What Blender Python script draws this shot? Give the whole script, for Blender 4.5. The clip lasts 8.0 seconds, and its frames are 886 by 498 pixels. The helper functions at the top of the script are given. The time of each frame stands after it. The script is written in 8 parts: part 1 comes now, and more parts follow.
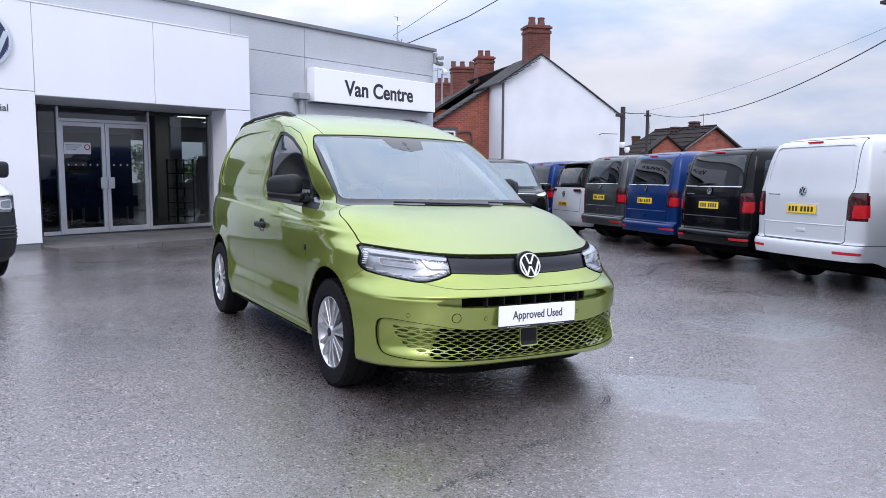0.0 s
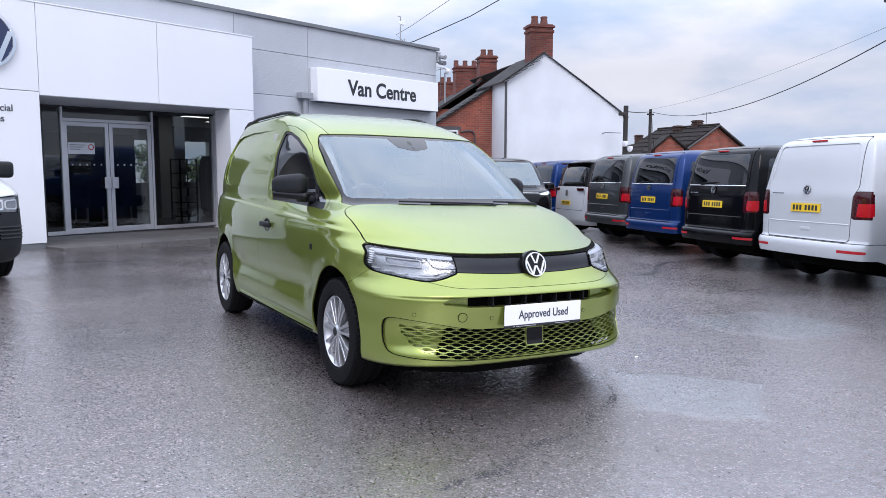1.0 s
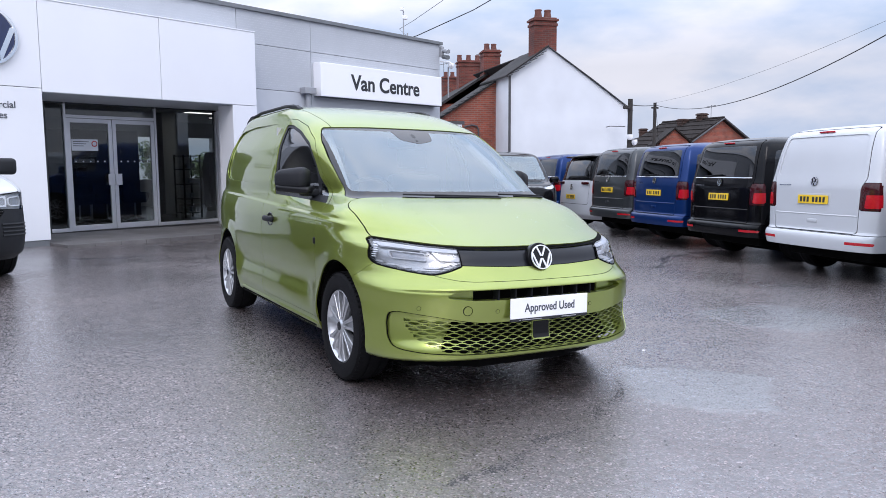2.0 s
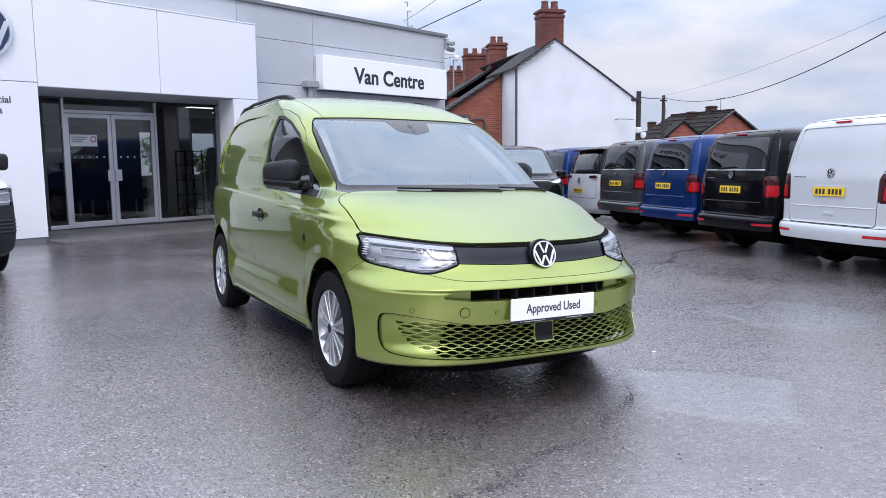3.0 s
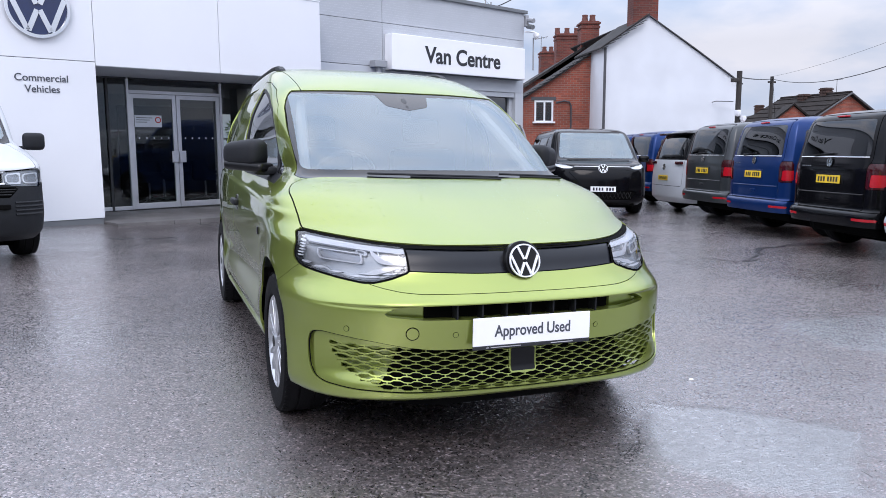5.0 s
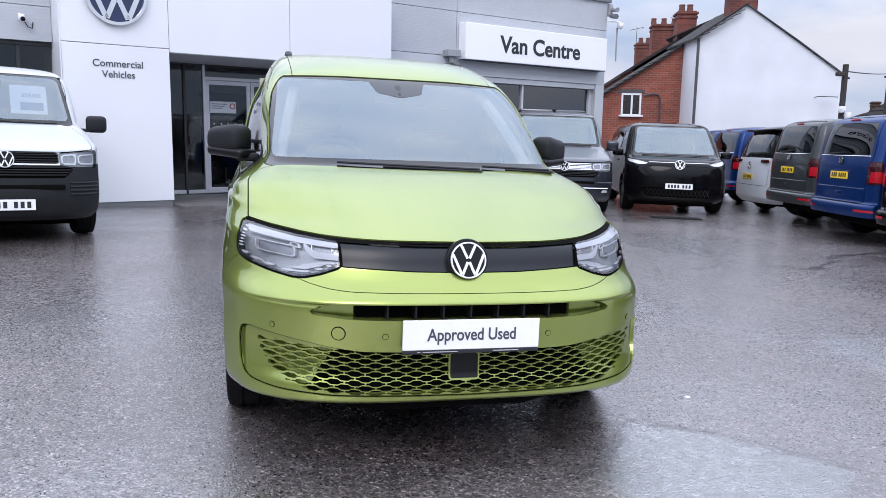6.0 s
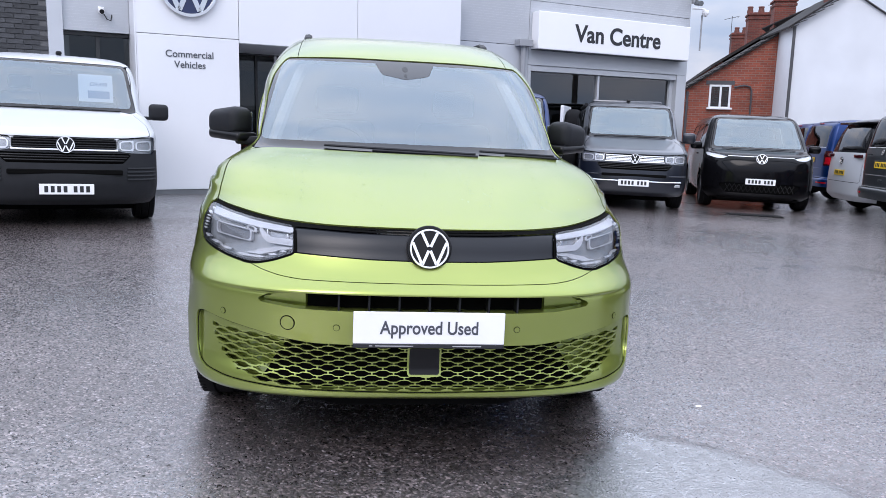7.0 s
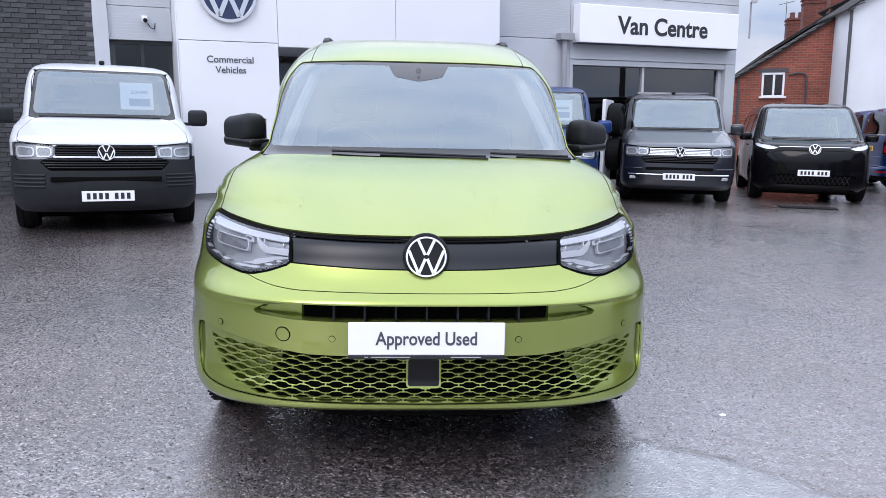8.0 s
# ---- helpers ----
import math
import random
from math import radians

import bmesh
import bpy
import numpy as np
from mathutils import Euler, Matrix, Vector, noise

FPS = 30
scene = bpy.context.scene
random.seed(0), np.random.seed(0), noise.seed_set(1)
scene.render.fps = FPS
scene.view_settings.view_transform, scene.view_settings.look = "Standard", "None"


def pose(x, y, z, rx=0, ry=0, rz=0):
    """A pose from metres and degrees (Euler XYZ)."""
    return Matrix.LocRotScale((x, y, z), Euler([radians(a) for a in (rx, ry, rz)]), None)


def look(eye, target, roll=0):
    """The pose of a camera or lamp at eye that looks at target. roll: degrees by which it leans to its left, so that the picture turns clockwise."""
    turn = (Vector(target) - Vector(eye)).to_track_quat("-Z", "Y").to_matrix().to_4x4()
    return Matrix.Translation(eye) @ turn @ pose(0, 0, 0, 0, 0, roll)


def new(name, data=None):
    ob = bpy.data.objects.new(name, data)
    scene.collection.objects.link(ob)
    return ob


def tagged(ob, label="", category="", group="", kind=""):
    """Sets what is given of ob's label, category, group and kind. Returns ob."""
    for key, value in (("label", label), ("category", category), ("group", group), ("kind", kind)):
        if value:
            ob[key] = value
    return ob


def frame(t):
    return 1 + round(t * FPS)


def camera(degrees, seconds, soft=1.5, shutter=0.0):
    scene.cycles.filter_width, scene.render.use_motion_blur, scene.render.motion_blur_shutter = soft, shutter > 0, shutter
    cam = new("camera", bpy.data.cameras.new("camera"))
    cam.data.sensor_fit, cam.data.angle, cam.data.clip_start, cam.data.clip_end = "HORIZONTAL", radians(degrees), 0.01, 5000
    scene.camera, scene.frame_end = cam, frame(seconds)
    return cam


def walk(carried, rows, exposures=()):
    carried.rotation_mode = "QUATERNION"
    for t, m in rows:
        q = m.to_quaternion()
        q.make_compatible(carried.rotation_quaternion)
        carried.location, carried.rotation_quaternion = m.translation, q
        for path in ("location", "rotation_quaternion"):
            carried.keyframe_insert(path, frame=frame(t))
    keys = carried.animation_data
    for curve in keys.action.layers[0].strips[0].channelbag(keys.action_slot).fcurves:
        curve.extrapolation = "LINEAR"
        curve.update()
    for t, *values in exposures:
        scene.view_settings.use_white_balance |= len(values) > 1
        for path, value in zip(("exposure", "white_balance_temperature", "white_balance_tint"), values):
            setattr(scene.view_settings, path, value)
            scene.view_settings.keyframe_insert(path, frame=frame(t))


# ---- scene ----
cam = camera(60.8, 8.0, soft=0.5)
PATH = [
    (0, (-2.426, -3.36, 1.31), (-1.473, -1.614, 1.099), 0.2),
    (0.5, (-2.441, -3.36, 1.313), (-1.491, -1.613, 1.103), 0.2),
    (1, (-2.444, -3.356, 1.311), (-1.497, -1.607, 1.098), 0.1),
    (1.5, (-2.442, -3.352, 1.304), (-1.499, -1.602, 1.085), -0.1),
    (3, (-2.234, -3.097, 1.27), (-1.318, -1.335, 1.032), -0.6),
    (3.5, (-2.053, -2.93, 1.266), (-1.158, -1.158, 1.021), -0.6),
    (4, (-1.882, -2.725, 1.259), (-1.031, -0.933, 1.004), -0.7),
    (4.5, (-1.645, -2.64, 1.248), (-0.867, -0.817, 0.983), -0.5),
    (5, (-1.33, -2.624, 1.245), (-0.65, -0.763, 0.968), -0.2),
    (6.5, (-0.431, -2.551, 1.223), (-0.112, -0.602, 0.912), 1.4),
    (7, (-0.216, -2.482, 1.196), (-0.006, -0.519, 0.875), 1.3),
    (7.5, (-0.073, -2.429, 1.221), (0.05, -0.46, 0.892), 0.6),
    (8, (-0.024, -2.415, 1.223), (0.049, -0.444, 0.892), -0.2),
]
walk(cam, [(t, look(eye, target, roll)) for t, eye, target, roll in PATH],
     [(0, 0.14, 6440, 18.0), (8, 0.14, 6440, 18.0)])

# ---- world and light ----
world = bpy.data.worlds.new("world")
scene.world = world
world.use_nodes = True
SUN_AZ, SUN_EL = 205.0, 42.0


def build_sky():
    nt = world.node_tree
    nt.nodes.clear()
    n, l = nt.nodes.new, nt.links.new
    out, bg = n("ShaderNodeOutputWorld"), n("ShaderNodeBackground")
    sky = n("ShaderNodeTexSky")
    sky.sky_type, sky.sun_disc = "NISHITA", False
    sky.sun_elevation, sky.sun_rotation = radians(SUN_EL), radians(SUN_AZ)
    sky.air_density, sky.dust_density = 1.0, 2.0
    dim = n("ShaderNodeMix")
    dim.data_type, dim.blend_type = "RGBA", "MULTIPLY"
    dim.inputs[0].default_value = 1.0
    dim.inputs[7].default_value = (0.1, 0.1, 0.1, 1)
    l(sky.outputs[0], dim.inputs[6])
    co, mp = n("ShaderNodeTexCoord"), n("ShaderNodeMapping")
    mp.inputs["Scale"].default_value = (1.0, 1.0, 2.6)
    l(co.outputs["Generated"], mp.inputs[0])
    big, fine = n("ShaderNodeTexNoise"), n("ShaderNodeTexNoise")
    big.inputs["Scale"].default_value, big.inputs["Detail"].default_value = 2.3, 5.0
    big.inputs["Distortion"].default_value = 0.4
    fine.inputs["Scale"].default_value, fine.inputs["Detail"].default_value = 5.0, 6.0
    l(mp.outputs[0], big.inputs[0])
    l(mp.outputs[0], fine.inputs[0])
    shade = n("ShaderNodeValToRGB")
    e = shade.color_ramp.elements
    e[0].position, e[0].color = 0.38, (0.47, 0.60, 0.78, 1)
    e[1].position, e[1].color = 0.64, (0.80, 0.84, 0.90, 1)
    l(fine.outputs[0], shade.inputs[0])
    cover = n("ShaderNodeValToRGB")
    e = cover.color_ramp.elements
    e[0].position, e[0].color = 0.30, (0.80, 0.80, 0.80, 1)
    e[1].position, e[1].color = 0.56, (1, 1, 1, 1)
    l(big.outputs[0], cover.inputs[0])
    mix = n("ShaderNodeMix")
    mix.data_type = "RGBA"
    l(cover.outputs[0], mix.inputs[0])
    l(dim.outputs[2], mix.inputs[6])
    l(shade.outputs[0], mix.inputs[7])
    # an overcast sky brightens towards the zenith
    sep, rise = n("ShaderNodeSeparateXYZ"), n("ShaderNodeMapRange")
    l(co.outputs["Generated"], sep.inputs[0])
    l(sep.outputs[2], rise.inputs[0])
    rise.inputs[1].default_value, rise.inputs[2].default_value = 0.12, 0.62
    rise.inputs[3].default_value, rise.inputs[4].default_value = 0.90, 2.8
    l(rise.outputs[0], bg.inputs[1])
    # high up the cloud is one even layer
    even, layer = n("ShaderNodeMapRange"), n("ShaderNodeMix")
    even.inputs[1].default_value, even.inputs[2].default_value = 0.35, 0.75
    even.inputs[3].default_value, even.inputs[4].default_value = 0.0, 0.55
    l(sep.outputs[2], even.inputs[0])
    layer.data_type = "RGBA"
    layer.inputs[7].default_value = (0.70, 0.80, 0.92, 1)
    l(even.outputs[0], layer.inputs[0])
    l(mix.outputs[2], layer.inputs[6])
    l(layer.outputs[2], bg.inputs[0])
    l(bg.outputs[0], out.inputs[0])


build_sky()
sun = new("sun", bpy.data.lights.new("sun", "SUN"))
sun.data.energy, sun.data.angle, sun.data.color = 0.9, radians(25), (1.0, 0.97, 0.93)
sun.matrix_world = pose(0, 0, 20, 90 - SUN_EL, 0, 180 - SUN_AZ)

# ---- materials ----
def mat(name, base, rough=0.5, metal=0.0, coat=0.0, vary=0.12, scale=6.0, grain=0.0, grain_scale=300.0, bump=0.0,
        bump_scale=400.0, spec=0.5, rough_vary=0.0, flecks=None, island=0.0, coat_rough=0.05):
    """A surface with two scales of variation: broad patches (vary) and fine grain, with fine relief."""
    m = bpy.data.materials.new(name)
    m.use_nodes = True
    nt = m.node_tree
    n, l = nt.nodes.new, nt.links.new
    b = nt.nodes["Principled BSDF"]
    b.inputs["Roughness"].default_value = rough
    b.inputs["Metallic"].default_value = metal
    b.inputs["Coat Weight"].default_value = coat
    b.inputs["Coat Roughness"].default_value = coat_rough
    b.inputs["Specular IOR Level"].default_value = spec
    co = n("ShaderNodeTexCoord")
    big = n("ShaderNodeTexNoise")
    big.inputs["Scale"].default_value, big.inputs["Detail"].default_value = scale, 6.0
    l(co.outputs["Object"], big.inputs[0])
    fine = n("ShaderNodeTexNoise")
    fine.inputs["Scale"].default_value, fine.inputs["Detail"].default_value = grain_scale, 3.0
    l(co.outputs["Object"], fine.inputs[0])
    lo = [c * (1 - vary) for c in base]
    hi = [min(1, c * (1 + vary)) for c in base]
    ramp = n("ShaderNodeValToRGB")
    e = ramp.color_ramp.elements
    e[0].position, e[0].color = 0.3, (*lo, 1)
    e[1].position, e[1].color = 0.7, (*hi, 1)
    l(big.outputs[0], ramp.inputs[0])
    colour = ramp.outputs[0]
    if grain > 0:
        g = n("ShaderNodeValToRGB")
        e = g.color_ramp.elements
        e[0].position, e[0].color = 0.35, (1 - grain, 1 - grain, 1 - grain, 1)
        e[1].position, e[1].color = 0.65, (1, 1, 1, 1)
        l(fine.outputs[0], g.inputs[0])
        mx = n("ShaderNodeMix")
        mx.data_type, mx.blend_type = "RGBA", "MULTIPLY"
        mx.inputs[0].default_value = 1.0
        l(colour, mx.inputs[6])
        l(g.outputs[0], mx.inputs[7])
        colour = mx.outputs[2]
    if island > 0:
        oi = n("ShaderNodeObjectInfo")
        ge = n("ShaderNodeNewGeometry")
        ad = n("ShaderNodeMath")
        ad.operation = "ADD"
        l(oi.outputs["Random"], ad.inputs[0])
        l(ge.outputs["Random Per Island"], ad.inputs[1])
        fr = n("ShaderNodeMath")
        fr.operation = "FRACT"
        l(ad.outputs[0], fr.inputs[0])
        mr = n("ShaderNodeMapRange")
        mr.inputs[3].default_value, mr.inputs[4].default_value = 1 - island, 1 + island * 0.6
        l(fr.outputs[0], mr.inputs[0])
        hs = n("ShaderNodeHueSaturation")
        l(mr.outputs[0], hs.inputs["Value"])
        l(colour, hs.inputs["Color"])
        colour = hs.outputs[0]
    l(colour, b.inputs["Base Color"])
    if rough_vary > 0:
        mr = n("ShaderNodeMapRange")
        mr.inputs[1].default_value, mr.inputs[2].default_value = 0.35, 0.65
        mr.inputs[3].default_value, mr.inputs[4].default_value = max(0.02, rough - rough_vary), min(1, rough + rough_vary)
        l(big.outputs[0], mr.inputs[0])
        l(mr.outputs[0], b.inputs["Roughness"])
    if bump > 0:
        bn = n("ShaderNodeTexNoise")
        bn.inputs["Scale"].default_value, bn.inputs["Detail"].default_value = bump_scale, 2.0
        l(co.outputs["Object"], bn.inputs[0])
        bp = n("ShaderNodeBump")
        bp.inputs["Strength"].default_value, bp.inputs["Distance"].default_value = bump, 0.004
        l(bn.outputs[0], bp.inputs["Height"])
        l(bp.outputs[0], b.inputs["Normal"])
    return m


def glass_mat(name, tint=(0.75, 0.8, 0.8), clear=0.85, rough=0.0, gloss=1.5, skin=(0.95, 0.97, 1.0)):
    """A pane: tinted see-through with a mirror-like skin."""
    m = bpy.data.materials.new(name)
    m.use_nodes = True
    nt = m.node_tree
    nt.nodes.clear()
    n, l = nt.nodes.new, nt.links.new
    out, tr, gl, mx = n("ShaderNodeOutputMaterial"), n("ShaderNodeBsdfTransparent"), n("ShaderNodeBsdfGlossy"), n("ShaderNodeMixShader")
    tr.inputs[0].default_value = (*[c * clear for c in tint], 1)
    gl.inputs[0].default_value = (*skin, 1)
    gl.inputs["Roughness"].default_value = rough
    fr = n("ShaderNodeFresnel")
    fr.inputs[0].default_value = gloss
    l(fr.outputs[0], mx.inputs[0])
    l(tr.outputs[0], mx.inputs[1])
    l(gl.outputs[0], mx.inputs[2])
    l(mx.outputs[0], out.inputs[0])
    return m


def asphalt_mat(name, tone=0.05, wet=0.7, cold=1.0, fade=None, relief=0.006):
    """Wet rolled asphalt: single stones, pale and dark chips, damp and dry areas. fade: a repair (noise scale, from, to, cover, colour of its fill)."""
    m = bpy.data.materials.new(name)
    m.use_nodes = True
    nt = m.node_tree
    n, l = nt.nodes.new, nt.links.new
    b = nt.nodes["Principled BSDF"]
    co = n("ShaderNodeTexCoord")
    pos = co.outputs["Object"]
    stone = n("ShaderNodeTexVoronoi")
    stone.inputs["Scale"].default_value = 122.0
    l(pos, stone.inputs[0])
    ramp = n("ShaderNodeValToRGB")
    e = ramp.color_ramp.elements
    e[0].position, e[0].color = 0.0, (tone * 0.05, tone * 0.045, tone * 0.045, 1)
    e[1].position, e[1].color = 1.0, (tone * 8.0, tone * 7.4, tone * 7.6, 1)
    for p, k in ((0.40, 0.40), (0.72, 2.2), (0.92, 4.4), (0.975, 8.0)):
        ramp.color_ramp.elements.new(p).color = (tone * k, tone * k * 0.82, tone * k * 0.78, 1)
    hue = n("ShaderNodeSeparateColor")
    l(stone.outputs["Color"], hue.inputs[0])
    l(hue.outputs[0], ramp.inputs[0])
    big = n("ShaderNodeTexNoise")
    big.inputs["Scale"].default_value, big.inputs["Detail"].default_value = 0.55, 6.0
    l(pos, big.inputs[0])
    mid = n("ShaderNodeTexNoise")
    mid.inputs["Scale"].default_value, mid.inputs["Detail"].default_value = 3.2, 8.0
    l(pos, mid.inputs[0])
    tone_ramp = n("ShaderNodeValToRGB")
    e = tone_ramp.color_ramp.elements
    e[0].position, e[0].color = 0.35, (0.74 / cold, 0.70, 0.71 * cold, 1)
    e[1].position, e[1].color = 0.65, (1.12 / cold, 1.10, 1.14 * cold, 1)
    l(mid.outputs[0], tone_ramp.inputs[0])
    mx = n("ShaderNodeMix")
    mx.data_type, mx.blend_type = "RGBA", "MULTIPLY"
    mx.inputs[0].default_value = 1.0
    l(ramp.outputs[0], mx.inputs[6])
    l(tone_ramp.outputs[0], mx.inputs[7])
    l(mx.outputs[2], b.inputs["Base Color"])
    mr = n("ShaderNodeMapRange")
    mr.inputs[1].default_value, mr.inputs[2].default_value = 0.36, 0.62
    mr.inputs[3].default_value, mr.inputs[4].default_value = 0.46 - 0.22 * wet, 0.46
    l(big.outputs[0], mr.inputs[0])
    l(mr.outputs[0], b.inputs["Roughness"])
    b.inputs["Specular IOR Level"].default_value = 1.0
    b.inputs["IOR"].default_value = 1.75
    b.inputs["Specular Tint"].default_value = (1.0, 0.92, 0.90, 1)
    b.inputs["Coat Roughness"].default_value = 0.13
    b.inputs["Coat IOR"].default_value = 2.35
    film = n("ShaderNodeMapRange")
    film.inputs[3].default_value, film.inputs[4].default_value = 0.22, 1.40
    l(hue.outputs[1], film.inputs[0])
    damp = n("ShaderNodeMapRange")
    damp.inputs[1].default_value, damp.inputs[2].default_value = 0.36, 0.64
    damp.inputs[3].default_value, damp.inputs[4].default_value = 1.5, 0.85
    l(big.outputs[0], damp.inputs[0])
    both = n("ShaderNodeMath")
    both.operation = "MULTIPLY"
    l(film.outputs[0], both.inputs[0])
    l(damp.outputs[0], both.inputs[1])
    # clusters of drier stones
    dry, part_dry, dried = n("ShaderNodeTexNoise"), n("ShaderNodeMapRange"), n("ShaderNodeMath")
    dry.inputs["Scale"].default_value, dry.inputs["Detail"].default_value = 26.0, 4.0
    l(pos, dry.inputs[0])
    part_dry.inputs[1].default_value, part_dry.inputs[2].default_value = 0.38, 0.60
    part_dry.inputs[3].default_value, part_dry.inputs[4].default_value = 0.72, 1.15
    l(dry.outputs[0], part_dry.inputs[0])
    dried.operation = "MULTIPLY"
    l(both.outputs[0], dried.inputs[0])
    l(part_dry.outputs[0], dried.inputs[1])
    l(dried.outputs[0], b.inputs["Coat Weight"])
    grit = n("ShaderNodeTexNoise")
    grit.inputs["Scale"].default_value, grit.inputs["Detail"].default_value = 130.0, 3.0
    l(pos, grit.inputs[0])
    dome = n("ShaderNodeMath")
    dome.operation, dome.inputs[1].default_value = "MULTIPLY_ADD", -0.55
    l(stone.outputs["Distance"], dome.inputs[0])
    l(grit.outputs[0], dome.inputs[2])
    bp = n("ShaderNodeBump")
    bp.inputs["Strength"].default_value, bp.inputs["Distance"].default_value = 1.0, relief
    l(dome.outputs[0], bp.inputs["Height"])
    l(bp.outputs[0], b.inputs["Normal"])
    # the water film lies flatter than the stones, and every stone leans its own way
    ge, lean, tilt, way = n("ShaderNodeNewGeometry"), n("ShaderNodeVectorMath"), n("ShaderNodeVectorMath"), n("ShaderNodeVectorMath")
    lean.operation, lean.inputs[1].default_value = "SUBTRACT", (0.5, 0.5, 0.5)
    l(stone.outputs["Color"], lean.inputs[0])
    tilt.operation, tilt.inputs["Scale"].default_value = "SCALE", 0.28
    l(lean.outputs[0], tilt.inputs[0])
    way.operation = "ADD"
    l(tilt.outputs[0], way.inputs[0])
    l(ge.outputs["Normal"], way.inputs[1])
    skin = n("ShaderNodeBump")
    skin.inputs["Strength"].default_value, skin.inputs["Distance"].default_value = 0.6, relief * 0.35
    l(dome.outputs[0], skin.inputs["Height"])
    l(way.outputs[0], skin.inputs["Normal"])
    l(skin.outputs[0], b.inputs["Coat Normal"])
    if fade:
        # a repair: even fill that wears into the old surface towards its edge
        at = n("ShaderNodeAttribute")
        at.attribute_name = "inward"
        worn = n("ShaderNodeTexNoise")
        worn.inputs["Scale"].default_value, worn.inputs["Detail"].default_value = fade[0], 8.0
        l(pos, worn.inputs[0])
        ad = n("ShaderNodeMath")
        ad.operation = "ADD"
        l(at.outputs["Fac"], ad.inputs[0])
        l(worn.outputs[0], ad.inputs[1])
        th = n("ShaderNodeMapRange")
        th.inputs[1].default_value, th.inputs[2].default_value = fade[1], fade[2]
        th.inputs[3].default_value, th.inputs[4].default_value = 0.0, fade[3]
        l(ad.outputs[0], th.inputs[0])
        fill = n("ShaderNodeMix")
        fill.data_type = "RGBA"
        fill.inputs[7].default_value = (*fade[4], 1)
        l(th.outputs[0], fill.inputs[0])
        l(mx.outputs[2], fill.inputs[6])
        l(fill.outputs[2], b.inputs["Base Color"])
        sm = n("ShaderNodeMath")
        sm.operation, sm.inputs[1].default_value, sm.inputs[2].default_value = "MULTIPLY_ADD", -0.42, 1.0
        l(th.outputs[0], sm.inputs[0])
        l(sm.outputs[0], bp.inputs["Strength"])
        l(sm.outputs[0], skin.inputs["Strength"])
        calm = n("ShaderNodeMath")
        calm.operation, calm.inputs[1].default_value = "MULTIPLY", 0.28
        l(sm.outputs[0], calm.inputs[0])
        l(calm.outputs[0], tilt.inputs["Scale"])
    return m


M_ASPHALT = asphalt_mat("asphalt", 0.045, 0.9)
M_PATCH = asphalt_mat("smooth_asphalt", 0.040, 0.9, 1.0, (9.0, 0.62, 1.15, 0.75, (0.105, 0.120, 0.124)))
M_EDGE = mat("pale_worn_edge", (0.30, 0.30, 0.31), 0.6, 0.0, 0.0, 0.3, 30.0, 0.4, 200)
M_DAMPLINE = mat("wet_crack", (0.012, 0.011, 0.011), 0.35, 0.0, 0.0, 0.3, 8.0, 0.4, 120.0)
M_GRIT = mat("grit_stone", (0.035, 0.032, 0.032), 0.8, 0.0, 0.0, 0.3, 3.0, island=0.9)


def lime_paint(name, wet):
    """Lime flake under lacquer. wet: how much rain lies on it in fine beads."""
    m = mat(name, (0.273, 0.326, 0.072), 0.28, 0.70, 1.0, 0.03, 2.0, coat_rough=0.015 + 0.13 * wet)
    nt = m.node_tree
    b = nt.nodes["Principled BSDF"]
    b.inputs["Specular Tint"].default_value = (0.25, 0.34, 0.10, 1)
    b.inputs["Coat IOR"].default_value = 1.55
    if wet:
        n, l = nt.nodes.new, nt.links.new
        co, drop, low, bp = n("ShaderNodeTexCoord"), n("ShaderNodeTexVoronoi"), n("ShaderNodeMapRange"), n("ShaderNodeBump")
        drop.inputs["Scale"].default_value = 170.0
        l(co.outputs["Object"], drop.inputs[0])
        low.inputs[1].default_value, low.inputs[2].default_value = 0.15, 0.45
        low.inputs[3].default_value, low.inputs[4].default_value = 1.0, 0.0
        l(drop.outputs["Distance"], low.inputs[0])
        bp.inputs["Strength"].default_value, bp.inputs["Distance"].default_value = 0.35 * wet, 0.001
        l(low.outputs[0], bp.inputs["Height"])
        l(bp.outputs[0], b.inputs["Coat Normal"])
    return m


M_LIME = lime_paint("lime_metallic_paint", 0.0)
M_LIMEWET = lime_paint("rain_wet_lime_paint", 0.8)
M_WHITE = mat("white_paint", (0.50, 0.515, 0.54), 0.35, 0.0, 0.4, 0.02, 2.0)
M_BLACK = mat("black_paint", (0.004, 0.004, 0.005), 0.10, 0.0, 0.0, 0.1, 3.0, spec=0.18)
M_BLUE = mat("blue_metallic_paint", (0.0015, 0.025, 0.120), 0.32, 0.40, 0.2, 0.05, 2.0, spec=0.3)
M_GREY = mat("grey_metallic_paint", (0.042, 0.046, 0.049), 0.35, 0.4, 0.3, 0.05, 2.0)
M_SILVER = mat("silver_grey_paint", (0.085, 0.092, 0.105), 0.35, 0.6, 0.7, 0.05, 2.0)
M_NAVY = mat("dark_navy_paint", (0.014, 0.017, 0.026), 0.3, 0.4, 0.5, 0.05, 2.0)
M_TRIM = mat("dark_plastic", (0.012, 0.013, 0.016), 0.55, 0.0, 0.0, 0.12, 10.0, spec=0.25, bump=0.15, bump_scale=900)
M_GLOSSBLACK = mat("gloss_black_plastic", (0.007, 0.007, 0.008), 0.28, 0.0, 0.0, 0.1, 8.0, spec=0.25)
M_STRIP = mat("black_grille_plastic", (0.006, 0.007, 0.010), 0.30, 0.0, 0.0, 0.1, 8.0, spec=0.35)
